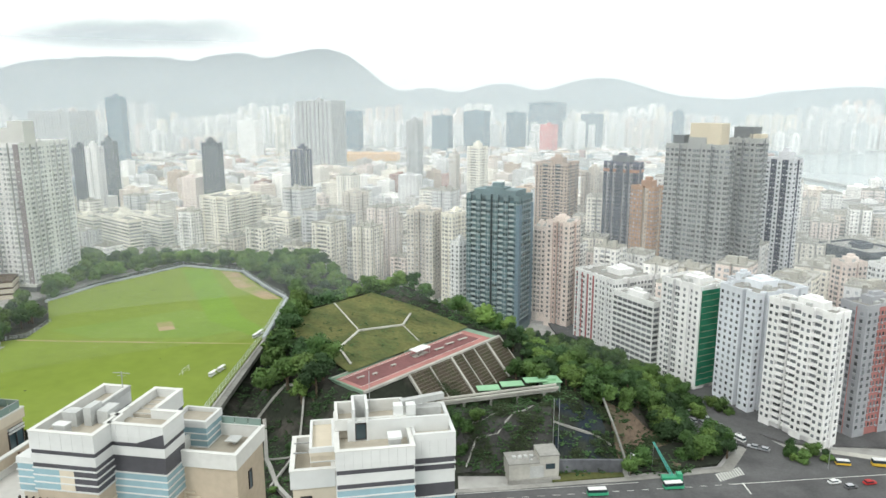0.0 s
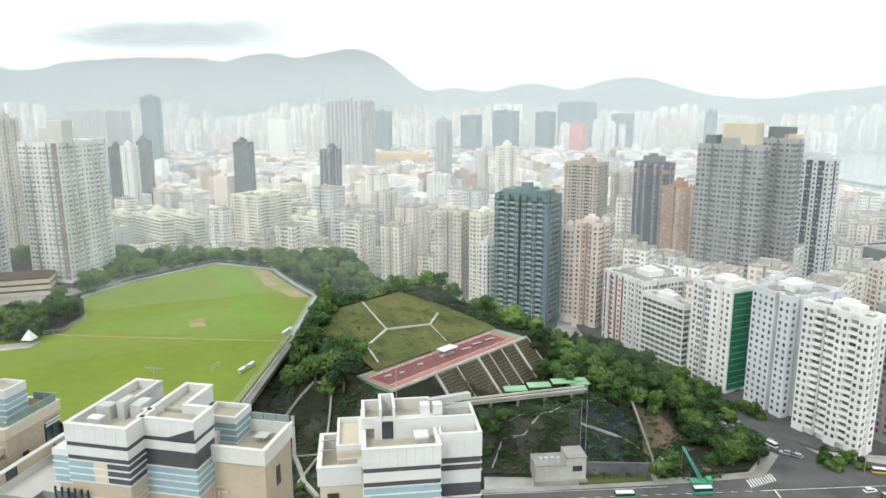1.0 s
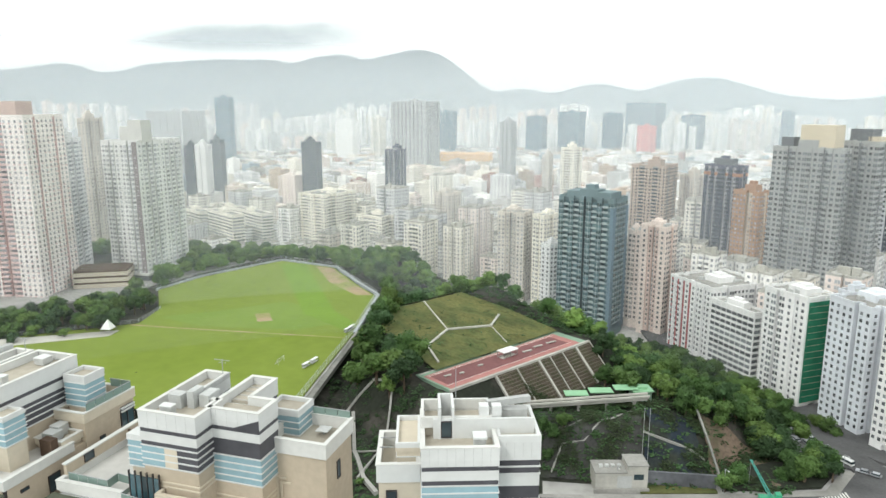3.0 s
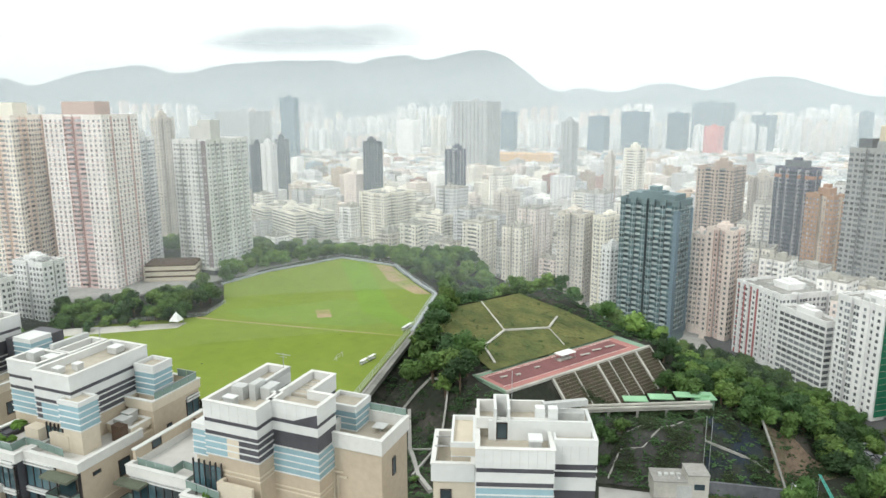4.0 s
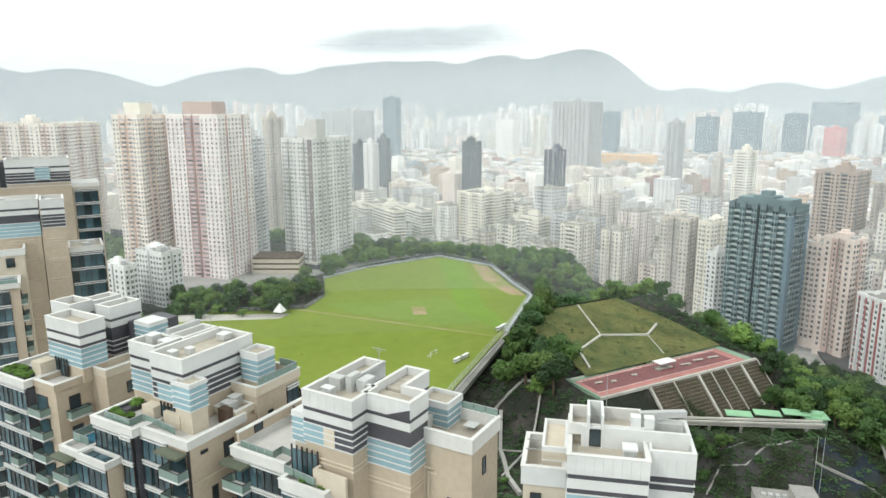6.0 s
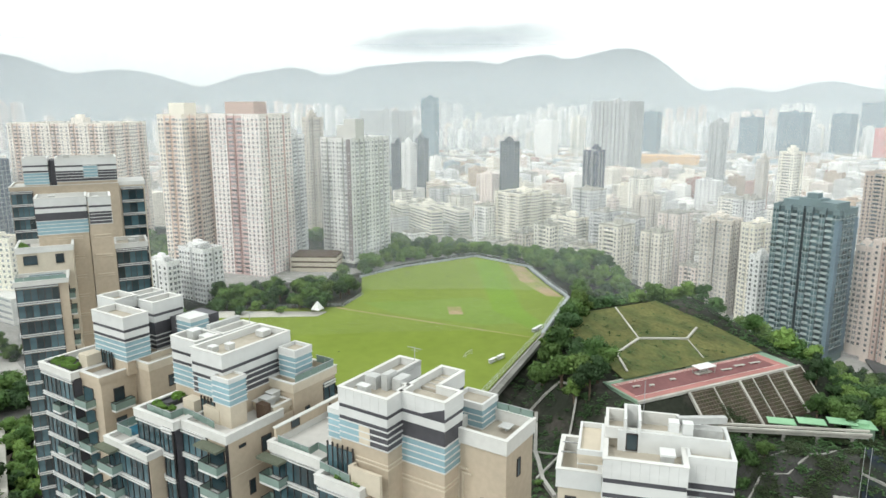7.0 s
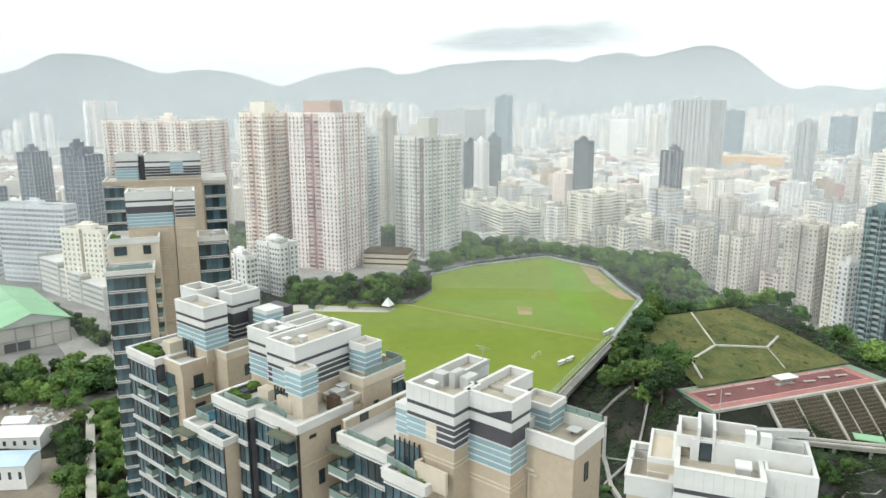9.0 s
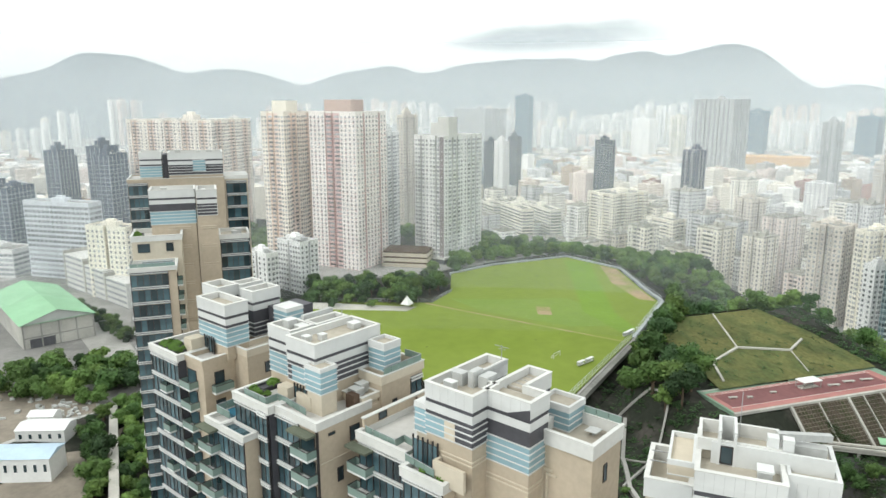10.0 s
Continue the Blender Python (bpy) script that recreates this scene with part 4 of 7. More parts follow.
def strip(name, a0, a1, s0, s1, z, mat, label, category, thick=0.4):
    return flat(name, [place(a0, s1), place(a1, s1), place(a1, s0), place(a0, s0)], z, mat, label, category, thick)


strip("terrace_ground", -1, 80, -18, 1.6, 48.0, GREEN_EDGE, "green painted surround of the sports terrace", "sports ground", 3.0)
strip("track_lane_ground", 0, 76, -14.6, 1.0, 48.02, TRACK_RED, "red running track surface", "running track")
strip("court_ground", 2, 72, -12.6, -2.4, 48.04, COURT_PLUM, "plum coloured court inside the track", "sports court")
tt = thing("track_line", "thin white lane lines along the track", "track lines", kind="structure")
for s in (-13.9, -13.0, -2.1):
    part("line", Geo().beam((*place(1, s), 48.02), (*place(74, s), 48.02), 0.05), PAINT_LINE, tt)
solid("terrace_wall", Geo().beam((*place(-1, 1.9), 47.7), (*place(81, 1.9), 47.7), 0.5), CONCRETE_PALE, "pale concrete parapet along the terrace edge", "wall", kind="structure")
solid("terrace_path", Geo().beam((*place(0, -16.8), 48.0), (*place(79, -16.8), 48.0), 0.25), CONCRETE_PALE, "pale kerb behind the track", "kerb", kind="structure")


def shelter(a, s):
    x, y = place(a, s)
    t = thing("shelter", "white flat-roofed spectator shelter on the sports terrace", "shelter", pose(x, y, 48.04, 0, 0, math.degrees(math.atan2(TY[1], TY[0]))))
    part("roof", Geo().box(-4.2, 4.2, -2.2, 2.2, 2.7, 3.0), SHED_WHITE, t)
    for u in (-3.8, 0, 3.8):
        for v in (-1.9, 1.9):
            part("post", Geo().box(u - 0.09, u + 0.09, v - 0.09, v + 0.09, 0, 2.7), CONCRETE, t)
    part("bench", Geo().box(-3.6, 3.6, 0.8, 1.5, 0, 0.5), CONCRETE, t)
    part("step", Geo().box(-4.0, 4.0, -1.0, 0.7, 0, 0.25), CONCRETE_PALE, t)


shelter(40, -8.4)
for a, s, w in ((50, -6.5, 2.4), (58, -7.5, 2.4), (66, -7, 2.6), (24, -8, 1.2), (13, -7, 1.0), (7, -8.5, 1.6)):
    x, y = place(a, s)
    tb = thing("bench", "pale concrete bench on the sports terrace", "bench", pose(x, y, 48.04, 0, 0, 40), "terrace benches")
    part("seat", Geo().box(-w, w, -0.5, 0.5, 0.4, 0.6), CONCRETE_PALE, tb)
    for u in (-w * 0.7, w * 0.7):
        part("leg", Geo().box(u - 0.15, u + 0.15, -0.4, 0.4, 0, 0.4), CONCRETE_PALE, tb)


def sheet(name, a0, a1, s0, s1, lift, mat, label, category, na=24, ns=10, shape=None):
    """A piece of slope that follows the hillside, between two lines along the terrace."""
    g = Geo()
    for i in range(na + 1):
        for j in range(ns + 1):
            fa, fs = i / na, j / ns
            s = s0 + (s1 - s0) * fs
            lo, hi = shape(s) if shape else (a0, a1)
            x, y = place(lo + (hi - lo) * fa, s)
            g.v.append((x, y, slope_z(s) + lift + 0.25 * noise.noise(Vector((x * 0.35, y * 0.35, 0)))))
    for i in range(na):
        for j in range(ns):
            k = i * (ns + 1) + j
            g.f.append([k, k + 1, k + ns + 2, k + ns + 1]), g.m.append(0)
    return solid(name, g, mat, label, category, kind="structure")


def slope_z(s):
    return float(np.interp(s, (-125, -63, -15.5, 1.5, 15, 30, 50, 66), (24, 59.5, 47.9, 47.9, 34.5, 35, 37, 28)))


def grass_edge(s):
    """Where the grass slope begins and ends along the terrace, at s metres from its edge."""
    return float(np.interp(s, (-66, -50, -17), (26, 6, 7))), float(np.interp(s, (-66, -40, -17), (62, 74, 80)))


sheet("grass_slope_ground", 0, 80, -65, -15.2, 0.75, SLOPE_GRASS, "rough olive grass slope above the terrace", "grass slope", 40, 18, grass_edge)
sheet("hilltop_path", 0, 0, -67, -64, 1.2, CONCRETE, "worn concrete path along the hill top", "path", 20, 2, lambda s: (24, 62))


def drain(pts, w=0.8):
    """A stepped concrete channel over the slope, given along and down it."""
    g = Geo()
    for (a0, s0), (a1, s1) in zip(pts, pts[1:]):
        n = 6
        for i in range(n):
            f0, f1 = i / n, (i + 1) / n
            p, q = [(a0 + (a1 - a0) * f, s0 + (s1 - s0) * f) for f in (f0, f1)]
            g.beam((*place(*p), slope_z(p[1]) + 0.85), (*place(*q), slope_z(q[1]) + 0.85), w / 2)
    solid("drain_path", g, CONCRETE_PALE, "pale stepped concrete channel on the grass slope", "channel", kind="structure")


drain([(11.4, -19), (15.4, -30.5), (32.5, -37.4), (53.5, -31.5), (64.8, -37.5)], 0.9)
drain([(15.4, -30.5), (12.0, -33)], 0.8)
drain([(32.5, -37.4), (39.7, -62)], 0.6)
drain([(53.5, -31.5), (49.6, -18)], 0.4)

CRIB_SOIL = two_tone("dark_planted_soil", (0.070, 0.055, 0.040), (0.05, 0.055, 0.026), 0.3, 0.95, 0.45, 0.6, 0.8)
# planted crib wall below the terrace: rows of beams with soil between
sheet("crib_wall_ground", 22, 81, 2.4, 15, 0.3, CRIB_SOIL, "brown soil and dry plants in a crib wall slope", "slope", 30, 8)
CRIB = material("weathered_crib_beams", (0.155, 0.135, 0.105), 0.9, 0, 0.8, 0.2, 0.3)
crib = thing("crib_wall", "stepped concrete crib wall of crossing beams", "retaining wall", kind="structure")
for k in range(12):
    s = 3.0 + k * 1.02
    part("beam", Geo().beam((*place(22, s), slope_z(s) + 0.55), (*place(81, s), slope_z(s) + 0.62), 0.12), CRIB, crib)
for k in range(43):
    a = 22 + k * 1.4
    part("upright", Geo().beam((*place(a, 2.6), slope_z(2.6) + 0.5), (*place(a, 14.8), slope_z(14.8) + 0.58), 0.07), CRIB, crib)
for k, a in enumerate((22, 34, 47, 54, 62, 71, 81)):
    part("stair", Geo().beam((*place(a, 2.4), slope_z(2.4) + 0.6), (*place(a, 15), slope_z(15) + 0.6), 0.45 if a in (22, 47, 71) else 0.2), CONCRETE_PALE, crib, "pale concrete stair strip")

# ---- valley slope beside the field: paths and channels ----


def trail(pts, w, mat, label):
    g = Geo()
    for (x0, y0), (x1, y1) in zip(pts, pts[1:]):
        n = max(2, int(math.hypot(x1 - x0, y1 - y0) / 4))
        for i in range(n):
            p = [(x0 + (x1 - x0) * f, y0 + (y1 - y0) * f) for f in (i / n, (i + 1) / n)]
            z = [float(ground_height(*q)) + 0.5 for q in p]
            g.beam((*p[0], z[0]), (*p[1], z[1]), w / 2)
    return solid("slope_path", g, mat, label, "path", kind="structure")


trail([(-71, 243), (-60, 246), (-52, 243)], 0.8, CONCRETE, "grey concrete channel across the dark slope")
trail([(-67, 240), (-60, 215), (-52, 196), (-46, 188)], 1.3, CONCRETE, "stepped grey path down the dark slope")
trail([(-52, 243), (-50, 220), (-54, 196)], 0.7, CONCRETE, "grey concrete channel down the dark slope")
trail([(-66, 218), (-50, 214)], 0.5, CONCRETE, "grey concrete channel across the dark slope")

# ---- netted cutting above the road ----


def cutting(x0, x1, y0, y1, lift, mat, label):
    """An uneven steep face laid over the hillside."""
    g = Geo()
    n, k = 30, 14
    for i in range(n + 1):
        for j in range(k + 1):
            x, y = x0 + (x1 - x0) * i / n, y0 + (y1 - y0) * j / k
            g.v.append((x + 0.8 * noise.noise(Vector((y * 0.4, 1, 5))), y, float(ground_height(x, y)) + lift + 0.7 * noise.noise(Vector((x * 0.3, y * 0.3, 2)))))
    for i in range(n):
        for j in range(k):
            a = i * (k + 1) + j
            g.f.append([a, a + k + 1, a + k + 2, a + 1]), g.m.append(0)
    return solid("cutting_wall", g, mat, label, "rock face", kind="structure")


SLATE_WALL = material("stained_dark_concrete", (0.13, 0.135, 0.15), 0.9, 0, 0.5, 0.2, 0.45, 0.2)
NET_BLUE = two_tone("dark_blue_netting", (0.018, 0.027, 0.040), (0.032, 0.038, 0.028), 0.10, 0.9, 0.42, 0.62, 0.5)
cutting(41, 63, 228.5, 239.4, 0.8, NET_BLUE, "rock face under dark blue netting")
cutting(3, 40.4, 226, 249, 0.6, ROCK_DARK, "dark sprayed concrete face with plants")
cutting(43, 61, 240.4, 253, 0.8, NET_BLUE, "upper rock face under dark netting")
flat("bank_ground", [(66, 226), (100, 232), (112, 247), (90, 249), (70, 238)], 20.8, SCRUB, "dark scrubby bank behind the pavement", "bank", 0.8)
cutting(64.5, 87, 230, 258, 0.7, SOIL, "bare brown soil face")
trail([(41, 240), (63, 240)], 0.8, CONCRETE, "grey concrete berm across the netted face")
solid("retaining_wall", Geo().box(41, 64, 226.4, 227.4, 19, 25.5), SLATE_WALL, "grey concrete retaining wall beside the road", "retaining wall", kind="structure")
flat("verge_ground", [(38, 220.5), (64, 224), (64, 226.4), (38, 226.4)], 20.7, SLOPE_GRASS, "green grass verge below the retaining wall", "verge", 0.8)
trail([(8, 228), (12, 236), (20, 237), (27, 244), (30, 244), (38, 250)], 0.6, CONCRETE, "pale stepped path up the cutting")
trail([(0, 232), (6, 240), (14, 241), (24, 246)], 0.6, ROCK_PATH, "grey stepped path up the cutting")
solid("edge_wall", Geo().beam((62, 253, 38), (64, 240, 31), 0.35).beam((64, 240, 31), (66, 230, 23), 0.35), ROCK_PATH, "pale concrete edge of the netted face", "wall", kind="structure")
for x in (41.5, 43.4):
    mast = thing("mast", "thin galvanised mast standing on the cutting", "mast", pose(x - 2, 231, 20))
    part("pole", Geo().box(-0.07, 0.07, -0.07, 0.07, 0, 27), METAL, mast)

# ---- covered footbridge ----
bridge = thing("footbridge", "long pale concrete footbridge with green roof sheets", "footbridge")
b0, b1 = Vector((-8, 249, 36.2)), Vector((45, 257, 39.6))
side = Vector((-(b1 - b0).y, (b1 - b0).x, 0)).normalized()
part("deck", Geo().beam(b0, b1, 0.7), CONCRETE_PALE, bridge)
for k in (-1, 1):
    part("parapet", Geo().beam(b0 + side * 1.4 * k + Vector((0, 0, 1.2)), b1 + side * 1.4 * k + Vector((0, 0, 1.2)), 0.35), CONCRETE_PALE, bridge)
for k in range(5):
    p = b0.lerp(b1, (k + 0.5) / 5)
    part("pier", Geo().box(p.x - 0.5, p.x + 0.5, p.y - 0.5, p.y + 0.5, 20, p.z - 0.8), CONCRETE, bridge)
r = Geo()
for i in range(3):
    f0, f1 = 0.42 + i * 0.18, 0.42 + i * 0.18 + 0.17
    a, b = b0.lerp(b1, f0) + side * 4, b0.lerp(b1, f1) + side * 4
    r.prism([(a.x, a.y), (b.x, b.y), (b.x + side.x * 5, b.y + side.y * 5), (a.x + side.x * 5, a.y + side.y * 5)], a.z + 1.2 + i * 0.5, a.z + 1.5 + i * 0.5)
part("roof", r, GREEN_ROOF, bridge, "green sheet roof")
hut2 = thing("pavilion", "small pavilion with a bright green roof on the slope", "pavilion", pose(43, 264, 38, 0, 0, 12))
part("wall", Geo().box(-3.5, 3.5, -3, 3, -4, 2.2), GREEN_EDGE, hut2)
part("roof", Geo().prism([(-4.2, -3.6), (4.2, -3.6), (4.2, 3.6), (-4.2, 3.6)], 2.2, 2.6).box(-2, 2, -1.6, 1.6, 2.6, 3.6), GREEN_ROOF, hut2)

# ---- road, pavements, cars ----
flat("road", [(-25, 206), (60, 206), (330, 190), (330, 226), (170, 232), (131, 246), (124, 262), (118, 262), (116, 244), (104, 228), (70, 222), (42, 218.4), (20, 215.4), (-25, 211)], 20.25, ASPHALT, "grey asphalt road with a crossroads", "road", 0.6)
flat("pavement", [(-25, 211), (20, 215.4), (42, 218.4), (70, 222), (104, 228), (116, 244), (113, 246), (101, 230.6), (69, 224.4), (41, 220.6), (20, 217.6), (-25, 213.2)], 20.40, CONCRETE, "grey pavement beside the road", "pavement", 0.8)
flat("pavement_far", [(170, 232), (330, 226), (330, 229), (171, 235.5), (134, 248), (131, 246)], 20.40, CONCRETE_PALE, "pale pavement with a planted edge", "pavement", 0.8)
marks = thing("road_marking", "white lane lines and arrows on the asphalt", "road marking", kind="structure")
for k in range(26):
    x = -10 + k * 5.2
    y = 207.6 + 0.105 * (x + 10)
    part("dash", Geo().box(x, x + 2.4, y - 0.09, y + 0.09, 20.255, 20.27), PAINT_LINE, marks)
for k in range(10):
    part("zebra", Geo().box(97 + k * 1.1, 97.5 + k * 1.1, 221 + k * 0.5, 226 + k * 0.5, 20.255, 20.27), PAINT_LINE, marks)
part("edge_line", Geo().beam((-20, 210.4, 20.26), (68, 220.4, 20.26), 0.06), PAINT_LINE, marks)
part("edge_line", Geo().beam((100, 219, 20.26), (165, 226, 20.26), 0.08), PAINT_LINE, marks)
part("stop_line", Geo().box(104, 104.5, 213, 220, 20.255, 20.27), PAINT_LINE, marks)
flat("street_ground", [(66, 372), (84, 342), (104, 300), (122, 262), (134, 249), (330, 230), (330, 430), (150, 450), (60, 440)], 20.18, ASPHALT, "asphalt streets between the white flats", "street", 1.2)
lot = flat("car_park_ground", [(96, 262), (118, 246), (124, 262), (112, 284), (98, 282)], 20.30, ASPHALT, "asphalt yard with parked cars below the flats", "car park", 0.6)


def car(x, y, turn, mat, label, category="car", size=(4.5, 1.75, 1.45), z=20.3):
    L, W, H = size
    t = thing(category.replace(" ", "_"), label, category, pose(x, y, z, 0, 0, turn), "vehicles on the road")
    b = Geo()
    van = H > 2
    b.prism([(-L / 2, -W / 2 * 0.9), (-L / 2 + 0.2, -W / 2), (L / 2 - 0.3, -W / 2), (L / 2, -W / 2 * 0.8), (L / 2, W / 2 * 0.8), (L / 2 - 0.3, W / 2), (-L / 2 + 0.2, W / 2), (-L / 2, W / 2 * 0.9)], 0.32, H * (0.5 if van else 0.58))
    part("body", b, mat, t)
    c0, c1 = (-L * 0.49, L * 0.44) if van else (-L * 0.38, L * 0.2)
    part("glasshouse", Geo().box(c0, c1, -W / 2 * 0.93, W / 2 * 0.93, H * (0.5 if van else 0.58), H * 0.9), PANE, t, "dark windows")
    part("roof", Geo().box(c0 + 0.15, c1 - 0.25, -W / 2 * 0.9, W / 2 * 0.9, H * 0.9, H), SHED_WHITE if van else mat, t)
    for u in (-L * 0.31, L * 0.31):
        for v in (-W / 2 + 0.12, W / 2 - 0.12):
            w = bpy.data.meshes.get("tyre") or tyre_mesh()
            p = part("wheel", w, TYRE, t)
            p.location = (u, v, 0.33)
    return t


def tyre_mesh():
    bm = bmesh.new()
    bmesh.ops.create_cone(bm, cap_ends=True, segments=14, radius1=0.33, radius2=0.33, depth=0.22, matrix=Matrix.Rotation(radians(90), 4, "X"))
    me = bpy.data.meshes.new("tyre")
    bm.to_mesh(me)
    bm.free()
    me.materials.append(TYRE)
    return me


car(52, 212.5, 4, VAN_GREEN, "green and white minibus driving on the asphalt", "minibus", (7.0, 2.1, 2.6))
car(79, 216.5, 6, VAN_GREEN, "green and white minibus driving on the asphalt", "minibus", (7.0, 2.1, 2.6))
car(116, 251, 120, SHED_WHITE, "white van parked beside the flats", "van", (5.0, 1.9, 2.1))
for k, (x, y, a) in enumerate(((119, 245, 150), (122, 243, 145), (104, 268, 100), (107, 266, 100), (101, 272, 95), (110, 270, 100), (106, 276, 10), (113, 262, 60))):
    car(x, y, a, CAR_PAINT, "small car parked below the white flats")
car(148, 219, 10, TAXI_RED, "red taxi with a pale roof on the asphalt", "taxi")
car(140, 216.5, 8, CAR_PAINT, "dark car waiting at the crossroads")
car(136, 219.5, 12, SHED_WHITE, "white car waiting at the crossroads")
car(160, 231, -10, YELLOW, "yellow lorry parked by the kerb", "lorry", (7.5, 2.3, 2.8))
car(146, 232, -10, YELLOW, "yellow van parked by the kerb", "van", (5.0, 1.9, 2.1))
for x, y in ((66, 224.6), (110, 240), (139, 229), (30, 221.6)):
    lamp = thing("street_lamp", "tall grey street lamp on the pavement", "street lamp", pose(x, y, 20.4))
    part("pole", Geo().box(-0.09, 0.09, -0.09, 0.09, 0, 9), METAL, lamp)
    part("arm", Geo().beam((0, 0, 9), (0.3, -2.2, 9.4), 0.06), METAL, lamp)
    part("lantern", Geo().box(0.05, 0.55, -2.9, -2.0, 9.3, 9.5), UNIT_GREY, lamp)

crane = thing("crane", "green mobile crane with a raised lattice jib", "crane", pose(80, 221.5, 20.3))
part("carrier", Geo().box(-3.5, 3.5, -1.2, 1.2, 0.5, 1.8).box(1.6, 3.4, -1.1, 1.1, 1.8, 3.0), VAN_GREEN, crane)
for u in (-2.4, 0.2, 2.4):
    for v in (-1.1, 1.1):
        p = part("wheel", bpy.data.meshes["tyre"], TYRE, crane)
        p.location, p.scale = (u, v, 0.5), (1.5, 1.5, 1.5)
jib = Geo()
j0, j1 = Vector((0, 0, 2)), Vector((-6.5, 2, 13.5))
for du, dv in ((-0.5, -0.5), (0.5, -0.5), (0.5, 0.5), (-0.5, 0.5)):
    jib.beam(j0 + Vector((du, dv, 0)), j1 + Vector((du * 0.5, dv * 0.5, 0)), 0.11)
for k in range(9):
    f0, f1 = k / 9, (k + 1) / 9
    a, b = j0.lerp(j1, f0), j0.lerp(j1, f1)
    w0, w1 = 0.5 * (1 - f0 * 0.5), 0.5 * (1 - f1 * 0.5)
    jib.beam(a + Vector((-w0, -w0, 0)), b + Vector((w1, -w1, 0)), 0.07).beam(a + Vector((w0, -w0, 0)), b + Vector((w1, w1, 0)), 0.07).beam(a + Vector((w0, w0, 0)), b + Vector((-w1, w1, 0)), 0.07)
part("jib", jib, material("turquoise_paint", (0.10, 0.42, 0.36), 0.5), crane, "turquoise lattice jib")
part("cable", Geo().beam(j1, j1 + Vector((0, 0, -9)), 0.03), METAL, crane)

hut = thing("pump_house", "pale concrete pump house with a stepped flat roof", "utility building", pose(31, 225.4, 20, 0, 0, 8))
part("wall", Geo().box(-9, 2, -4.5, 4, 0, 7.2).box(2, 9, -4.0, 4, 0, 9.4), CONCRETE_PALE, hut)
part("roof", Geo().box(-9.2, 1.9, -4.7, 4.2, 7.2, 7.6), CONCRETE, hut)
part("roof", Geo().box(1.9, 9.2, -4.2, 4.2, 9.4, 9.8), CONCRETE, hut)
part("base_wall", Geo().box(-9.5, 9.4, -5.0, -4.4, 0, 1.6), CONCRETE, hut)
part("shutter", Geo().box(-1.6, 3.4, -4.62, -4.42, 1.8, 6.2), UNIT_GREY, hut, "blue grey shutter")
part("window", Geo().box(4.2, 7.6, -4.12, -3.9, 4.5, 6.5), PANE, hut)
for k in range(4):
    part("roof_box", Geo().box(-7 + k * 2.1, -5.8 + k * 2.1, -1, 0.4, 7.2, 8.3), UNIT_GREY, hut)

# ---- the beige terrace houses ----
PANE_MESH = {}
SHRUB = material("bright_shrub_leaves", (0.10, 0.19, 0.035), 0.8, 0, 2.0, 0.35, 0.3)


def window_frame(w, h):
    """A frame of one piece round an opening w by h: outer and inner rim, joined front and back."""
    g = Geo()
    for y in (-0.08, 0.12):
        for e in (0.08, -0.02):
            g.v += [(-w / 2 - e, y, -h / 2 - e), (w / 2 + e, y, -h / 2 - e), (w / 2 + e, y, h / 2 + e), (-w / 2 - e, y, h / 2 + e)]
    for i in range(4):
        j = (i + 1) % 4
        g.f += [[i, j, 4 + j, 4 + i], [8 + j, 8 + i, 12 + i, 12 + j], [j, i, 8 + i, 8 + j], [4 + i, 4 + j, 12 + j, 12 + i]]
    g.m, g.n = [0] * 16, 16
    return g


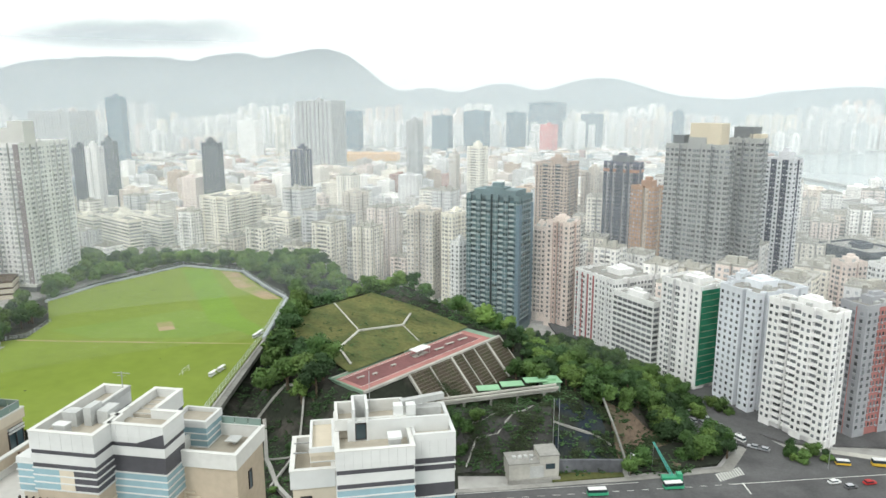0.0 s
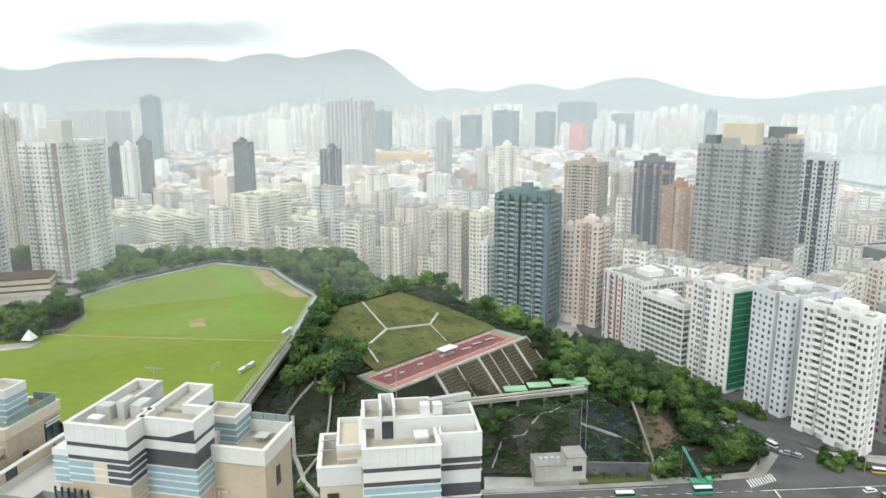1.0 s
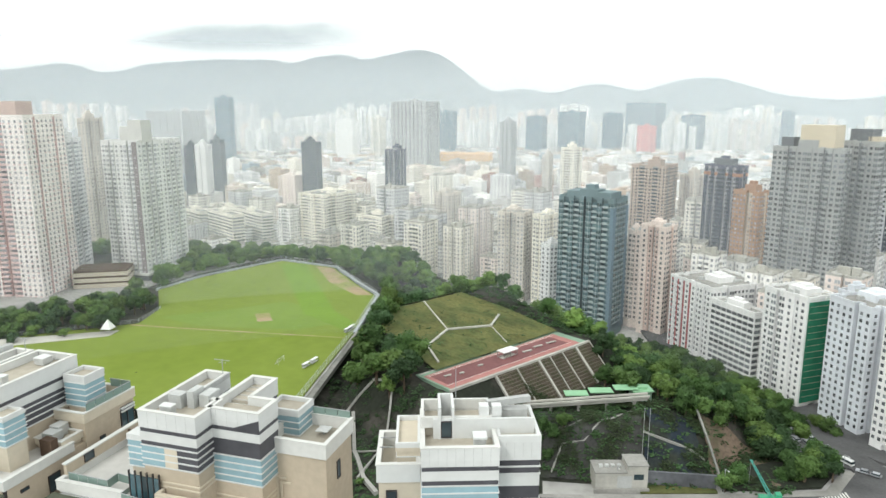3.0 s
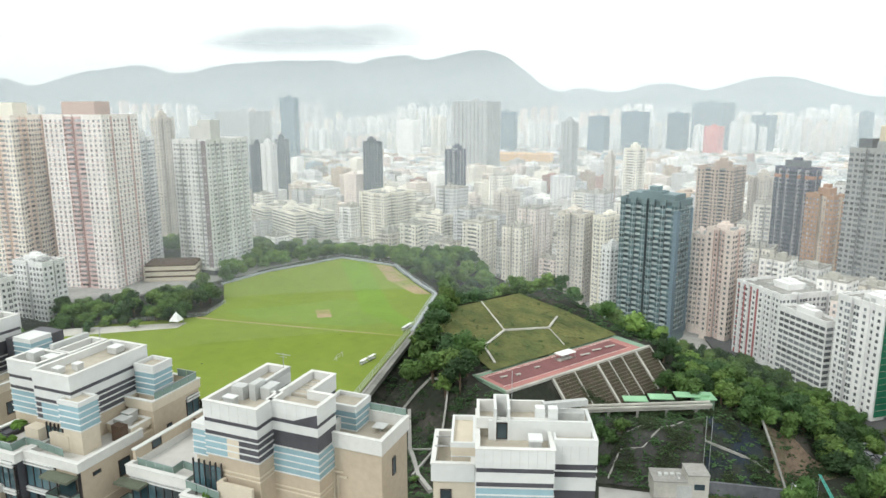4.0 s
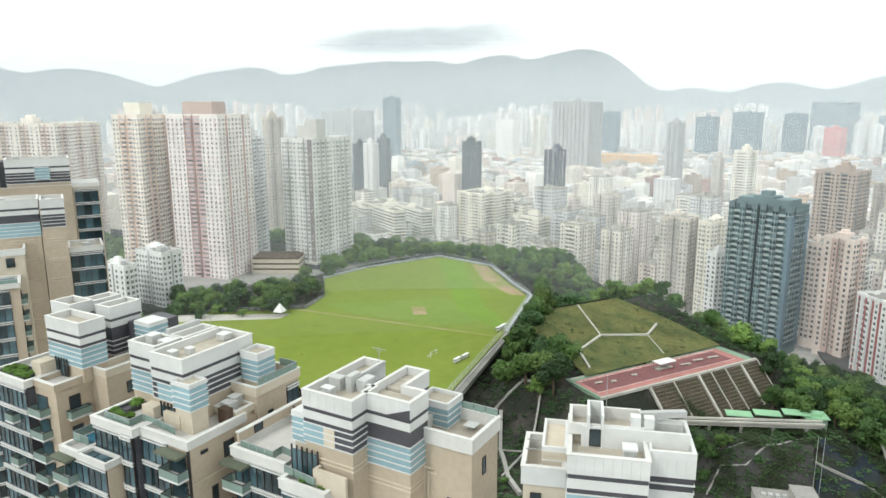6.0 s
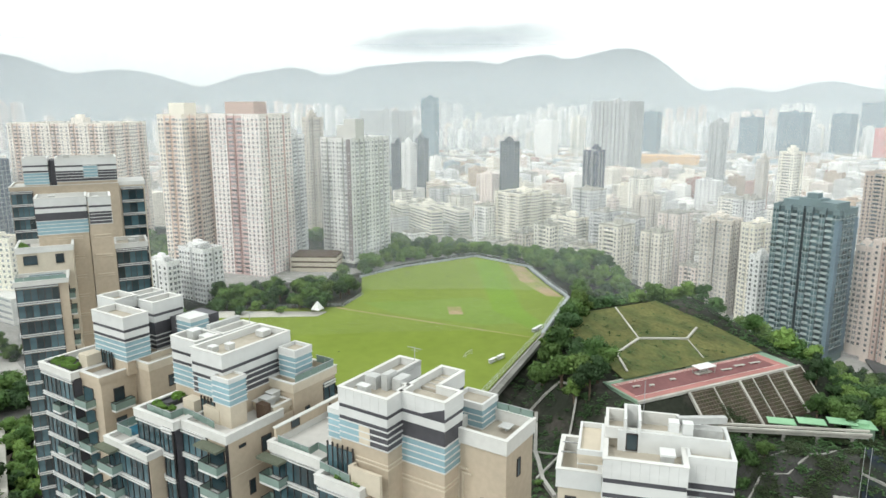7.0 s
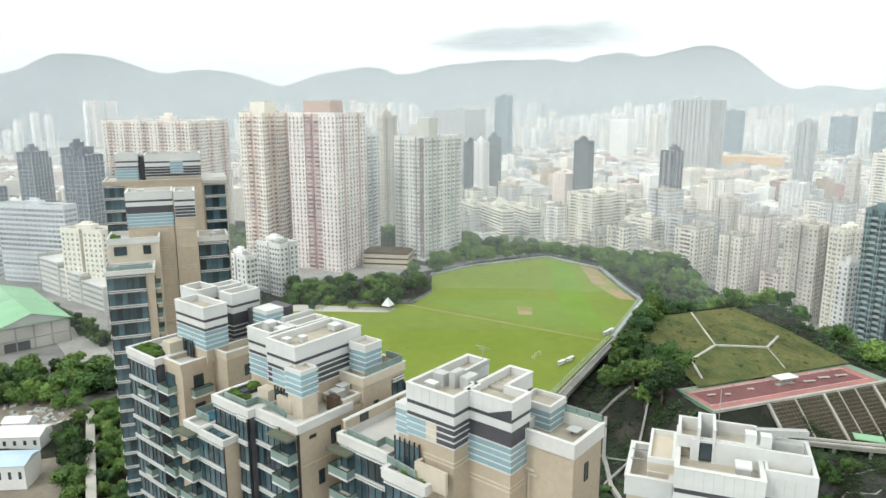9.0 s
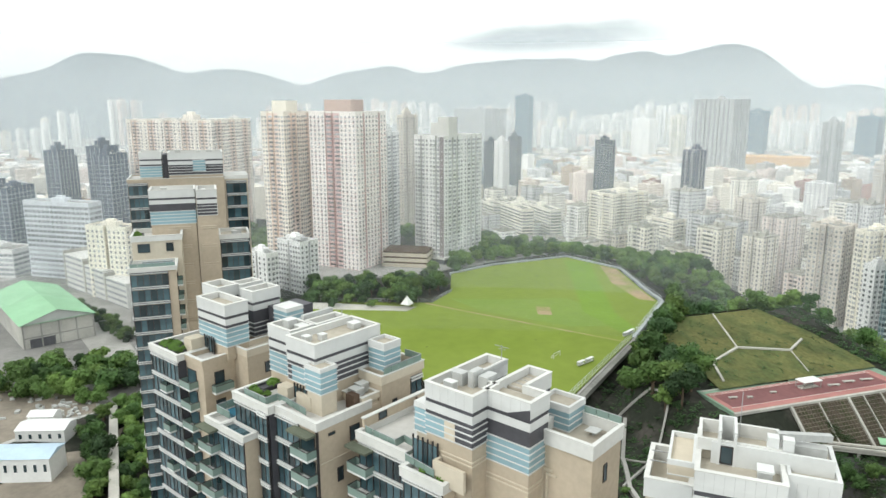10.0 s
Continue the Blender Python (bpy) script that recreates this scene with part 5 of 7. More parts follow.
class House:
    """A house built of parts in its own axes: x across, y away, z up from its foot."""

    def __init__(self, label, x=0.0, y=0.0, turn=0.0):
        self.t = thing("terrace_house", label, "apartment house", pose(x, y, 45, 0, 0, turn), "beige apartment houses")

    def add(self, name, geo, mat, label="", parent=None):
        for i, v in enumerate(geo.v):
            geo.v[i] = (v[0], v[1], v[2] - 45)
        return part(name, geo, mat, parent or self.t, label)

    def block(self, x0, x1, y0, y1, z0, z1, mat=None, name="wall", label=""):
        return self.add(name, Geo().box(x0, x1, y0, y1, z0, z1), mat or BEIGE_STONE, label)

    def roof(self, x0, x1, y0, y1, z, parapet=1.3, mat=None, wall=None, t=0.35, skip="", gap=0.0):
        """A roof deck with its parapet. skip: the side that opens onto another deck, on the back side up to x0 + gap only."""
        self.add("roof", Geo().box(x0 + t, x1 - t, y0 + t, y1 - t, z - 0.3, z + 0.03), mat or ROOF_TAN)
        for name, e, zz0, zz1, mt in (("parapet", 0.0, z - 0.3, z + parapet, wall or WHITE_PANEL), ("coping", 0.06, z + parapet, z + parapet + 0.1, WHITE_PAINT)):
            g = Geo().box(x0 - e, x0 + t + e, y0 - e, y1 + e, zz0, zz1).box(x1 - t - e, x1 + e, y0 - e, y1 + e, zz0, zz1)
            if skip != "front":
                g.box(x0 + t + e, x1 - t - e, y0 - e, y0 + t + e, zz0, zz1)
            if skip != "back":
                g.box(x0 + t + e, x1 - t - e, y1 - t - e, y1 + e, zz0, zz1)
            elif x0 + gap < x1 - 1:
                g.box(x0 + gap - t, x1 - t - e, y1 - t - e, y1 + e, zz0, zz1)
            self.add(name, g, mt)

    def stack(self, x0, x1, y0, y1, top, bands):
        """Bands of cladding one below the other: height, material, how far it stands proud."""
        z = top
        for h, mat, proud in bands:
            nm = "dark_band" if mat is DARK_BAND else "blue_panel" if mat is BLUE_PANEL else "white_band"
            self.add(nm, Geo().box(x0 - proud, x1 + proud, y0 - proud, y1 + proud, z - h, z), mat)
            z -= h
        return z

    def pane(self, w, h, mat):
        key = (round(w, 2), round(h, 2), mat.name)
        if key not in PANE_MESH:
            PANE_MESH[key] = Geo().box(-w / 2, w / 2, -0.04, 0.04, -h / 2, h / 2).mesh("pane", mat)
        return PANE_MESH[key]

    def window(self, x, y, z, w, h, face="front", mat=None):
        """One window with its frame, standing in the wall."""
        a = {"front": 0, "right": 90, "left": -90}[face]
        f = part("window", window_frame(w, h), FRAME_DARK, self.t)
        f.matrix_basis = pose(x, y, z - 45, 0, 0, a)
        part("pane", self.pane(w, h, mat or PANE), mat or PANE, f)

    def curtain(self, x0, x1, y, z0, z1, floor=3.35, face="front", step=1.25, at=0.0, slabs=True):
        """A glazed wall of many panes, with dark mullions and double white floor bands. For side faces x0..x1 run along y, at gives x."""
        length = x1 - x0
        n = max(1, round(length / step))
        w = length / n
        k = max(1, round((z1 - z0) / floor))
        fh = (z1 - z0) / k
        a = {"front": 0, "right": 90, "left": -90}[face]

        def spot(u, out, z):
            if face == "front":
                return (u, y - out, z - 45)
            if face == "right":
                return (at + out, u, z - 45)
            return (at - out, u, z - 45)

        for j in range(k):
            zc = z0 + fh * (j + 0.5)
            for i in range(n):
                p = part("pane", self.pane(w - 0.1, fh - 0.75, PANE_HOUSE), PANE_HOUSE, self.t)
                p.matrix_basis = Matrix.Translation(spot(x0 + w * (i + 0.5), 0.02, zc - 0.1)) @ pose(0, 0, 0, 0, 0, a)
        rot = radians(a)
        g = Geo()
        g.boxes([spot(x0 + w * i, 0.04, (z0 + z1) / 2) for i in range(n + 1)], (0.06, 0.10, (z1 - z0) / 2), rot)
        part("mullion", g, FRAME_DARK, self.t, "dark mullions", "stuff")
        if slabs:
            for j in range(k + 1):
                z = z0 + fh * j
                for dz, hh in ((0.22, 0.085), (-0.16, 0.085)):
                    c = spot((x0 + x1) / 2, 0.14, z + dz)
                    part("floor_band", Geo().boxes(c, (length / 2 + 0.05, 0.22, hh), rot), WHITE_PANEL, self.t, "white floor band")
                part("spandrel", Geo().boxes(spot((x0 + x1) / 2, 0.0, z), (length / 2, 0.12, 0.36), rot), DARK_BAND, self.t)

    def balcony(self, x0, x1, y, z, deep=1.6, face="front", at=0.0):
        """A balcony slab with glass balustrades and a rail."""
        if face == "front":
            r = (x0, x1, y - deep, y)
        elif face == "right":
            r = (at, at + deep, x0, x1)
        else:
            r = (at - deep, at, x0, x1)
        b = self.add("balcony", Geo().box(*r, z - 0.28, z), WHITE_PANEL, "balcony with glass balustrade")
        self.add("balustrade", Geo().ring(*r, z + 0.02, z + 1.05, 0.05), RAIL_GLASS, "greenish glass balustrade", b)
        self.add("rail", Geo().ring(r[0] - 0.02, r[1] + 0.02, r[2] - 0.02, r[3] + 0.02, z + 1.05, z + 1.12, 0.09), FRAME_DARK, "", b)

    def glass_rail(self, pts, z, h=1.1):
        for (x0, y0), (x1, y1) in zip(pts, pts[1:]):
            L = math.hypot(x1 - x0, y1 - y0)
            a = math.atan2(y1 - y0, x1 - x0)
            n = max(1, round(L / 1.5))
            for i in range(n):
                f = (i + 0.5) / n
                self.add("balustrade", Geo().boxes((x0 + (x1 - x0) * f, y0 + (y1 - y0) * f, z + h / 2), (L / n / 2 - 0.04, 0.02, h / 2), a), RAIL_GLASS)
            self.add("rail", Geo().boxes(((x0 + x1) / 2, (y0 + y1) / 2, z + h), (L / 2, 0.035, 0.03), a), METAL)

    def units(self, rnd, x0, x1, y0, y1, z, n):
        """Roof plant: casings with a lid, pipes."""
        for _ in range(n):
            x, y = rnd.uniform(x0, x1), rnd.uniform(y0, y1)
            w, d, h = rnd.uniform(0.4, 0.8), rnd.uniform(0.4, 0.8), rnd.uniform(0.7, 1.5)
            u = self.add("roof_unit", Geo().box(x - w, x + w, y - d, y + d, z + 0.15, z + h).box(x - w * 0.8, x + w * 0.8, y - d * 0.8, y + d * 0.8, z, z + 0.15), UNIT_GREY)
            self.add("lid", Geo().box(x - w - 0.05, x + w + 0.05, y - d - 0.05, y + d + 0.05, z + h, z + h + 0.08), WHITE_PANEL, "", u)

    def planter(self, x0, x1, y0, y1, z, seed=1):
        p = self.add("planter", Geo().ring(x0, x1, y0, y1, z, z + 0.7, 0.12).box(x0, x1, y0, y1, z, z + 0.45), DARK_BAND, "dark planter box")
        rnd = random.Random(seed)
        g = Geo()
        clumps = [(rnd.uniform(x0 + 0.3, x1 - 0.3), rnd.uniform(y0 + 0.3, y1 - 0.3), rnd.uniform(0.35, 0.75)) for _ in range(max(3, int((x1 - x0) * (y1 - y0) * 1.1)))]
        for cx, cy, r in clumps:
            for _ in range(90):
                d = Vector((rnd.gauss(0, 1), rnd.gauss(0, 1), abs(rnd.gauss(0, 1)))).normalized() * r * rnd.uniform(0.7, 1.05)
                g.boxes((cx + d.x, cy + d.y, z + 0.5 + d.z), (rnd.uniform(0.05, 0.12), rnd.uniform(0.05, 0.12), 0.03), rnd.uniform(0, 3))
        self.add("shrub", g, SHRUB, "bright green clipped shrubs", p)


BANDS = [(0.45, DARK_BAND, 0.0), (0.95, WHITE_PANEL, 0.05), (0.45, DARK_BAND, 0.0)]
BLUES = [b for _ in range(4) for b in ((0.12, WHITE_PANEL, 0.12), (0.62, BLUE_PANEL, 0.03))] + [(0.12, WHITE_PANEL, 0.12)]
DARKS = [b for _ in range(3) for b in ((0.14, WHITE_PANEL, 0.1), (0.6, DARK_BAND, 0.0))] + [(0.14, WHITE_PANEL, 0.1)]


def crown(h, x0, x1, y0, y1, top, lower, foot, rnd, units=3, courses=True, skip="", gap=0.0):
    """The clad upper block of a house: white parapet, dark and white bands, then panels, then stone."""
    h.roof(x0, x1, y0, y1, top - 1.0, 0.9, skip=skip, gap=gap)
    h.add("white_band", Geo().box(x0, x1, y0, y1, top - 1.9, top - 1.3), WHITE_PANEL)
    z = h.stack(x0 + 0.08, x1 - 0.08, y0 + 0.08, y1 - 0.08, top - 1.9, BANDS)
    z = h.stack(x0 + 0.1, x1 - 0.1, y0 + 0.1, y1 - 0.1, z, lower)
    h.block(x0 + 0.15, x1 - 0.15, y0 + 0.15, y1 - 0.15, foot, z, BEIGE_STONE)
    if courses:
        for k in range(2):
            zz = z - 1.6 - 0.5 * k
            h.add("string_course", Geo().box(x0 + 0.06, x1 - 0.06, y0 + 0.06, y1 - 0.06, zz - 0.07, zz + 0.07), BEIGE_LIGHT)
    h.units(rnd, x0 + 1, x1 - 1, y0 + 1, y1 - 1, top - 0.97, units)


def antenna(h, x, y, z):
    h.add("antenna", Geo().box(x - 0.03, x + 0.03, y - 0.03, y + 0.03, z, z + 2.2).box(x - 1.0, x + 1.0, y - 0.03, y + 0.03, z + 2.0, z + 2.06).box(x - 0.5, x + 0.5, y - 0.02, y + 0.02, z + 1.7, z + 1.74), METAL)


def panel_joints(h, x0, x1, y, z0, z1, n):
    """Thin upright joints between the cladding panels of a front."""
    for k in range(1, n):
        x = x0 + (x1 - x0) * k / n
        h.add("joint", Geo().box(x - 0.015, x + 0.015, y - 0.012, y + 0.02, z0, z1), UNIT_GREY)


GRID = -9.5
# house A
rnd = random.Random(4)
hA = House("beige stone apartment house with banded upper storeys and a glazed front", 0, 0, GRID)
hA.block(-79.0, -63.0, 49.2, 66, 45, 110.9, BEIGE_STONE)
hA.block(-79.2, -71.4, 48.2, 49.2, 45, 110.6, DARK_BAND)
hA.curtain(-79.1, -73.4, 48.18, 77.0, 110.5, 3.36)
hA.curtain(-73.4, -71.5, 47.9, 77.0, 110.5, 3.36, step=0.95)
hA.curtain(-71.3, -66.6, 49.18, 77.0, 110.5, 3.36)
hA.roof(-79.4, -71.2, 47.8, 58.2, 111.0, 0.75, ROOF_PALE, WHITE_PAINT, 0.45)
hA.roof(-71.2, -62.8, 48.9, 58.2, 111.0, 0.75, ROOF_PALE, WHITE_PAINT, 0.45)
hA.glass_rail([(-77.6, 48.6), (-72.6, 48.6), (-72.6, 50.4), (-70.6, 50.4), (-66.0, 49.9)], 111.6, 0.95)
hA.planter(-78.8, -75.0, 49.4, 51.0, 111.0, 2)
hA.planter(-78.8, -77.0, 51.2, 55.0, 111.0, 3)
for j in range(8):
    z = 107.2 - j * 3.36
    hA.balcony(-66.6, -63.2, 49.2, z)
    hA.window(-64.9, 49.15, z + 1.35, 2.6, 2.2, "front", PANE_HOUSE)
hA.add("canopy", Geo().box(-67.0, -62.9, 47.4, 48.9, 110.1, 110.4), FELT, "grey green flat canopy")
for yy, zz, w, hh in ((55.2, 108.4, 1.5, 1.9), (52.6, 103.6, 0.8, 1.8), (56.6, 103.6, 1.5, 2.2), (56.8, 99.2, 1.5, 2.2), (54.2, 100.2, 0.8, 0.6), (52.6, 96.5, 0.8, 1.8), (51.4, 109.6, 0.9, 0.25)):
    hA.window(-62.97, yy, zz, w, hh, "right")
for zz in (106.0, 99.4, 92.6):
    hA.add("string_course", Geo().box(-63.05, -62.94, 49.2, 66, zz, zz + 0.12), BEIGE_LIGHT)
hA.add("corner_strip", Geo().box(-63.3, -62.92, 49.1, 49.3, 60, 110.9), FRAME_DARK)
hA.block(-83.0, -74.0, 46.0, 49.2, 45, 107.0, BEIGE_STONE)
hA.block(-83.0, -79.2, 49.2, 56, 45, 107.0, BEIGE_STONE)
hA.curtain(-82.8, -74.2, 45.98, 76.0, 106.6, 3.4)
hA.roof(-83.2, -79.3, 45.6, 56, 107.2, 0.5, ROOF_PALE, WHITE_PAINT, 0.4)
hA.roof(-79.3, -73.8, 45.6, 47.8, 107.1, 0.5, ROOF_PALE, WHITE_PAINT, 0.25)
for k in range(3):
    hA.add("glass_roof", Geo().box(-78.9 + k * 1.7, -77.4 + k * 1.7, 45.9, 47.5, 107.2, 107.3), PANE_HOUSE, "glass roof light")
hA.add("pool", Geo().box(-82.6, -79.9, 48.4, 54.4, 107.2, 107.75), POOL, "blue roof pool")
hA.glass_rail([(-82.9, 55.4), (-82.9, 47.4), (-79.6, 47.4)], 107.8, 1.1)
for j in range(6):
    hA.balcony(-83.4, -80.0, 46, 103.6 - j * 3.4, 1.5)
hA.add("canopy", Geo().box(-83.4, -79.8, 44.3, 45.7, 106.6, 106.9), FELT, "grey green flat canopy")
crown(hA, -73.0, -67.0, 52.4, 64.0, 120.0, DARKS, 111.0, rnd, 3, False)
crown(hA, -79.6, -74.4, 54.2, 58.4, 119.8, BLUES, 107, rnd, 2, False)
crown(hA, -76.8, -74.0, 58.4, 64.2, 119.8, BLUES, 107, rnd, 0, False)
hA.add("duct", Geo().box(-79.2, -77.0, 58.6, 61.0, 111, 119.0).box(-77.6, -77.0, 58.6, 64.0, 118.8, 120.4), UNIT_GREY, "grey ventilation duct")
for k in range(3):
    zz = 116.11 - k * 0.74
    hA.add("blue_panel", Geo().box(-72.0, -68.6, 52.45, 52.6, zz - 0.6, zz), BLUE_PANEL)
hA.add("wall", Geo().box(-70.2, -67.2, 51.6, 52.4, 111.0, 113.0), BEIGE_LIGHT)
hA.stack(-68.0, -65.0, 51.6, 54.2, 117.2, [(0.14, WHITE_PANEL, 0.15)] + BLUES)
hA.block(-67.9, -65.1, 51.7, 54.2, 111.0, 114.2, BEIGE_LIGHT)
hA.add("parapet", Geo().ring(-68.1, -64.9, 51.5, 54.2, 117.2, 117.5, 0.25), WHITE_PANEL)
hA.add("roof", Geo().box(-67.9, -65.1, 51.7, 54.0, 117.2, 117.25), ROOF_TAN)
hA.curtain(-71.2, -68.0, 52.2, 111.1, 113.9, 2.8, slabs=False, step=0.7)
hA.block(-73.4, -71.2, 51.0, 52.5, 111.0, 113.4, BEIGE_LIGHT)
hA.block(-67.0, -62.8, 60.0, 68, 45, 113.4, BEIGE_STONE)
hA.roof(-67.1, -62.6, 59.8, 68.2, 113.6, 0.9, ROOF_TAN, BEIGE_LIGHT)
hA.stack(-66.6, -63.6, 61.4, 64.4, 118.0, [(0.4, WHITE_PANEL, 0.08)] + BLUES)
hA.block(-66.5, -63.7, 61.5, 64.3, 113.6, 115.0, BEIGE_LIGHT)
hA.add("parapet", Geo().ring(-66.7, -63.5, 61.3, 64.5, 118.0, 118.5, 0.3), WHITE_PANEL)
hA.add("roof", Geo().box(-66.4, -63.8, 61.6, 64.2, 118.0, 118.05), ROOF_TAN)
hA.window(-62.77, 62.4, 109.6, 0.7, 1.9, "right")
hA.window(-62.77, 64.4, 104.2, 0.7, 1.9, "right")
hA.curtain(65.6, 67.8, 0, 80, 112.4, 3.3, "right", at=-62.82, step=1.1)
hA.block(-67.0, -63.6, 57.0, 60.0, 45, 111.6, BEIGE_LIGHT)
hA.roof(-67.1, -63.2, 56.8, 60.0, 111.8, 0.5, ROOF_TAN, BEIGE_LIGHT)
hA.window(-63.57, 58.4, 108.2, 1.2, 1.7, "right")
hA.units(rnd, -66.2, -64.4, 57.6, 59.2, 111.8, 3)
hA.add("screen", Geo().box(-65.0, -63.4, 55.6, 56.6, 111.0, 113.0), TIMBER, "dark timber screen")
hA.glass_rail([(-66.0, 67.8), (-62.8, 67.8), (-62.8, 60.4)], 114.5, 1.0)
antenna(hA, -74.6, 63.6, 119.4)

# house B
rnd = random.Random(7)
hB = House("beige stone apartment house with white roof terrace and striped cladding", 0, 0, GRID)
hB.block(-60.4, -48.0, 53.6, 66, 45, 109.0, BEIGE_STONE)
hB.block(-50.6, -44.4, 51.4, 56, 45, 108.7, BEIGE_STONE)
hB.roof(-60.6, -47.6, 53.2, 66.2, 109.2, 0.8, ROOF_PALE, WHITE_PAINT, 0.45)
hB.roof(-50.8, -44.2, 51.0, 55.6, 108.9, 0.8, ROOF_PALE, WHITE_PAINT, 0.45)
hB.curtain(-60.2, -50.8, 53.58, 75.5, 108.6, 3.3)
hB.curtain(-50.4, -44.6, 51.38, 75.5, 108.3, 3.3)
for j in range(6):
    hB.balcony(-61.0, -57.6, 53.6, 105.2 - j * 3.3, 1.6)
hB.add("canopy", Geo().box(-61.2, -57.4, 51.8, 53.3, 108.2, 108.5), FELT, "grey green flat canopy")
hB.glass_rail([(-59.8, 54.2), (-54.4, 54.0), (-54.4, 55.6), (-51.2, 55.2), (-51.2, 52.4), (-46.2, 51.8)], 109.7, 0.95)
hB.planter(-48.4, -45.0, 51.8, 52.8, 108.9, 5)
hB.planter(-46.2, -44.9, 53.0, 55.2, 108.9, 6)
hB.add("side_wall", Geo().box(-60.6, -60.2, 54.4, 66, 110, 111.3), BEIGE_STONE, "beige terrace wall")
hB.add("coping", Geo().box(-60.7, -60.1, 54.3, 66, 111.3, 111.45), WHITE_PAINT)
hB.window(-60.17, 57.6, 110.8, 1.3, 0.9, "right")
hB.add("screen", Geo().box(-60.0, -52.6, 63.6, 63.8, 109.2, 111.2), TIMBER, "dark timber screen")
crown(hB, -48.7, -41.9, 53.1, 57.8, 120.0, DARKS, 45, rnd, 1, True, "back", 3.2)
crown(hB, -48.7, -45.5, 57.8, 64.4, 120.0, DARKS, 45, rnd, 0, True, "front")
hB.stack(-50.5, -48.75, 53.4, 62.6, 117.0, [(0.5, WHITE_PANEL, 0.08)] + BLUES)
for k in range(3):
    zz = 116.11 - k * 0.74
    hB.add("blue_panel", Geo().box(-48.64, -45.9, 53.15, 53.3, zz - 0.6, zz), BLUE_PANEL)
    hB.add("beige_panel", Geo().box(-45.9, -44.4, 53.15, 53.3, zz - 0.6, zz), BEIGE_LIGHT)
hB.block(-50.4, -48.8, 53.6, 62.5, 109.2, 113.4, BEIGE_LIGHT)
hB.curtain(-50.3, -46.6, 52.9, 109.4, 113.2, 3.8, slabs=False, step=0.75)
hB.add("wall", Geo().box(-46.6, -42.2, 52.0, 52.4, 109.0, 111.6).box(-46.6, -46.2, 52.4, 53.1, 109, 111.6), BEIGE_LIGHT)
panel_joints(hB, -48.7, -41.9, 53.1, 118.1, 119.9, 6)
crown(hB, -42.6, -36.4, 55.7, 59.4, 120.0, [(1.3, DARK_BAND, 0.0)] + BLUES, 45, rnd, 0, True, "back", 3.2)
crown(hB, -42.6, -39.4, 59.4, 64.5, 120.0, [(1.3, DARK_BAND, 0.0)] + BLUES, 45, rnd, 0, True, "front")
# Solid dark block fills the gap; its colour stands in for shade.
hB.block(-45.5, -42.6, 57.8, 64, 45, 117, DARK_BAND, "recess", "shaded gap between the blocks, filled in dark grey")
for k in range(4):
    hB.add("roof_step", Geo().box(-42.2, -39.8, 59.9 + k * 1.1, 60.0 + k * 1.1, 119.0, 119.14), ROOF_PALE)
panel_joints(hB, -42.6, -36.4, 55.7, 118.1, 119.9, 5)
wedge = Geo()
wedge.v = [(-39.6, 55.66, 118.0), (-36.42, 55.66, 118.0), (-36.42, 55.66, 119.2), (-39.6, 55.72, 118.0), (-36.42, 55.72, 118.0), (-36.42, 55.72, 119.2)]
wedge.f, wedge.m = [[0, 1, 2], [5, 4, 3], [0, 2, 5, 3], [1, 4, 5, 2], [0, 3, 4, 1]], [0] * 5
hB.add("dark_band", wedge, DARK_BAND, "slanting dark cladding")
hB.add("duct", Geo().box(-47.4, -45.9, 56.2, 57.4, 119.0, 120.5).box(-45.4, -44.6, 56.6, 58.4, 118, 120.9).box(-44.4, -43.2, 57.2, 59.2, 117, 120.4).box(-45.4, -45.2, 58.4, 64.0, 119.6, 120.2), UNIT_GREY, "grey roof ducts")
antenna(hB, -46.0, 63.8, 119.6)
hB.block(-37.6, -30.8, 58.8, 65, 45, 114.4, BEIGE_STONE)
hB.roof(-37.7, -30.6, 58.5, 65.2, 114.7, 1.3, ROOF_TAN, WHITE_PAINT, 0.35)
hB.stack(-39.4, -35.5, 61.9, 65.2, 117.2, [(0.12, WHITE_PANEL, 0.12)] + BLUES)
hB.add("parapet", Geo().ring(-39.5, -35.4, 61.8, 65.3, 117.2, 117.7, 0.3), WHITE_PANEL)
hB.block(-39.3, -35.6, 62.0, 65.1, 100, 114.3, BEIGE_STONE)
hB.add("roof", Geo().box(-39.2, -35.7, 62.1, 65.0, 117.2, 117.25), ROOF_TAN)
hB.glass_rail([(-35.4, 65), (-30.8, 65)], 116.0, 0.9)
hB.add("table", Geo().box(-33.8, -32.4, 62.4, 63.8, 115.3, 115.4).box(-33.2, -33.0, 63.0, 63.2, 114.7, 115.3), UNIT_GREY, "grey roof table")
for k in range(2):
    zz = 111.4 - k * 0.5
    hB.add("pipe", Geo().box(-36.6 + k * 0.5, -36.4 + k * 0.5, 58.55, 58.75, 95, zz).box(-36.6 + k * 0.5, -35.4 + k * 0.5, 58.55, 58.75, zz, zz + 0.2), BEIGE_LIGHT)
for yy, zz, w, hh in ((61.6, 111.8, 0.6, 1.9), (63.2, 103.0, 1.4, 1.2), (61.0, 99.0, 0.8, 1.8)):
    hB.window(-30.77, yy, zz, w, hh, "right")
for xx, zz in ((-33.4, 107.6), (-32.2, 107.6), (-33.4, 101.0), (-32.2, 101.0), (-34.6, 95)):
    hB.window(xx, 58.77, zz, 0.6, 1.8)
hB.balcony(59.2, 63.4, 0, 105.6, 1.4, "right", -30.8)
hB.add("screen", Geo().box(-29.5, -29.4, 59.2, 63.4, 105.7, 107.2), TIMBER, "dark timber screen")
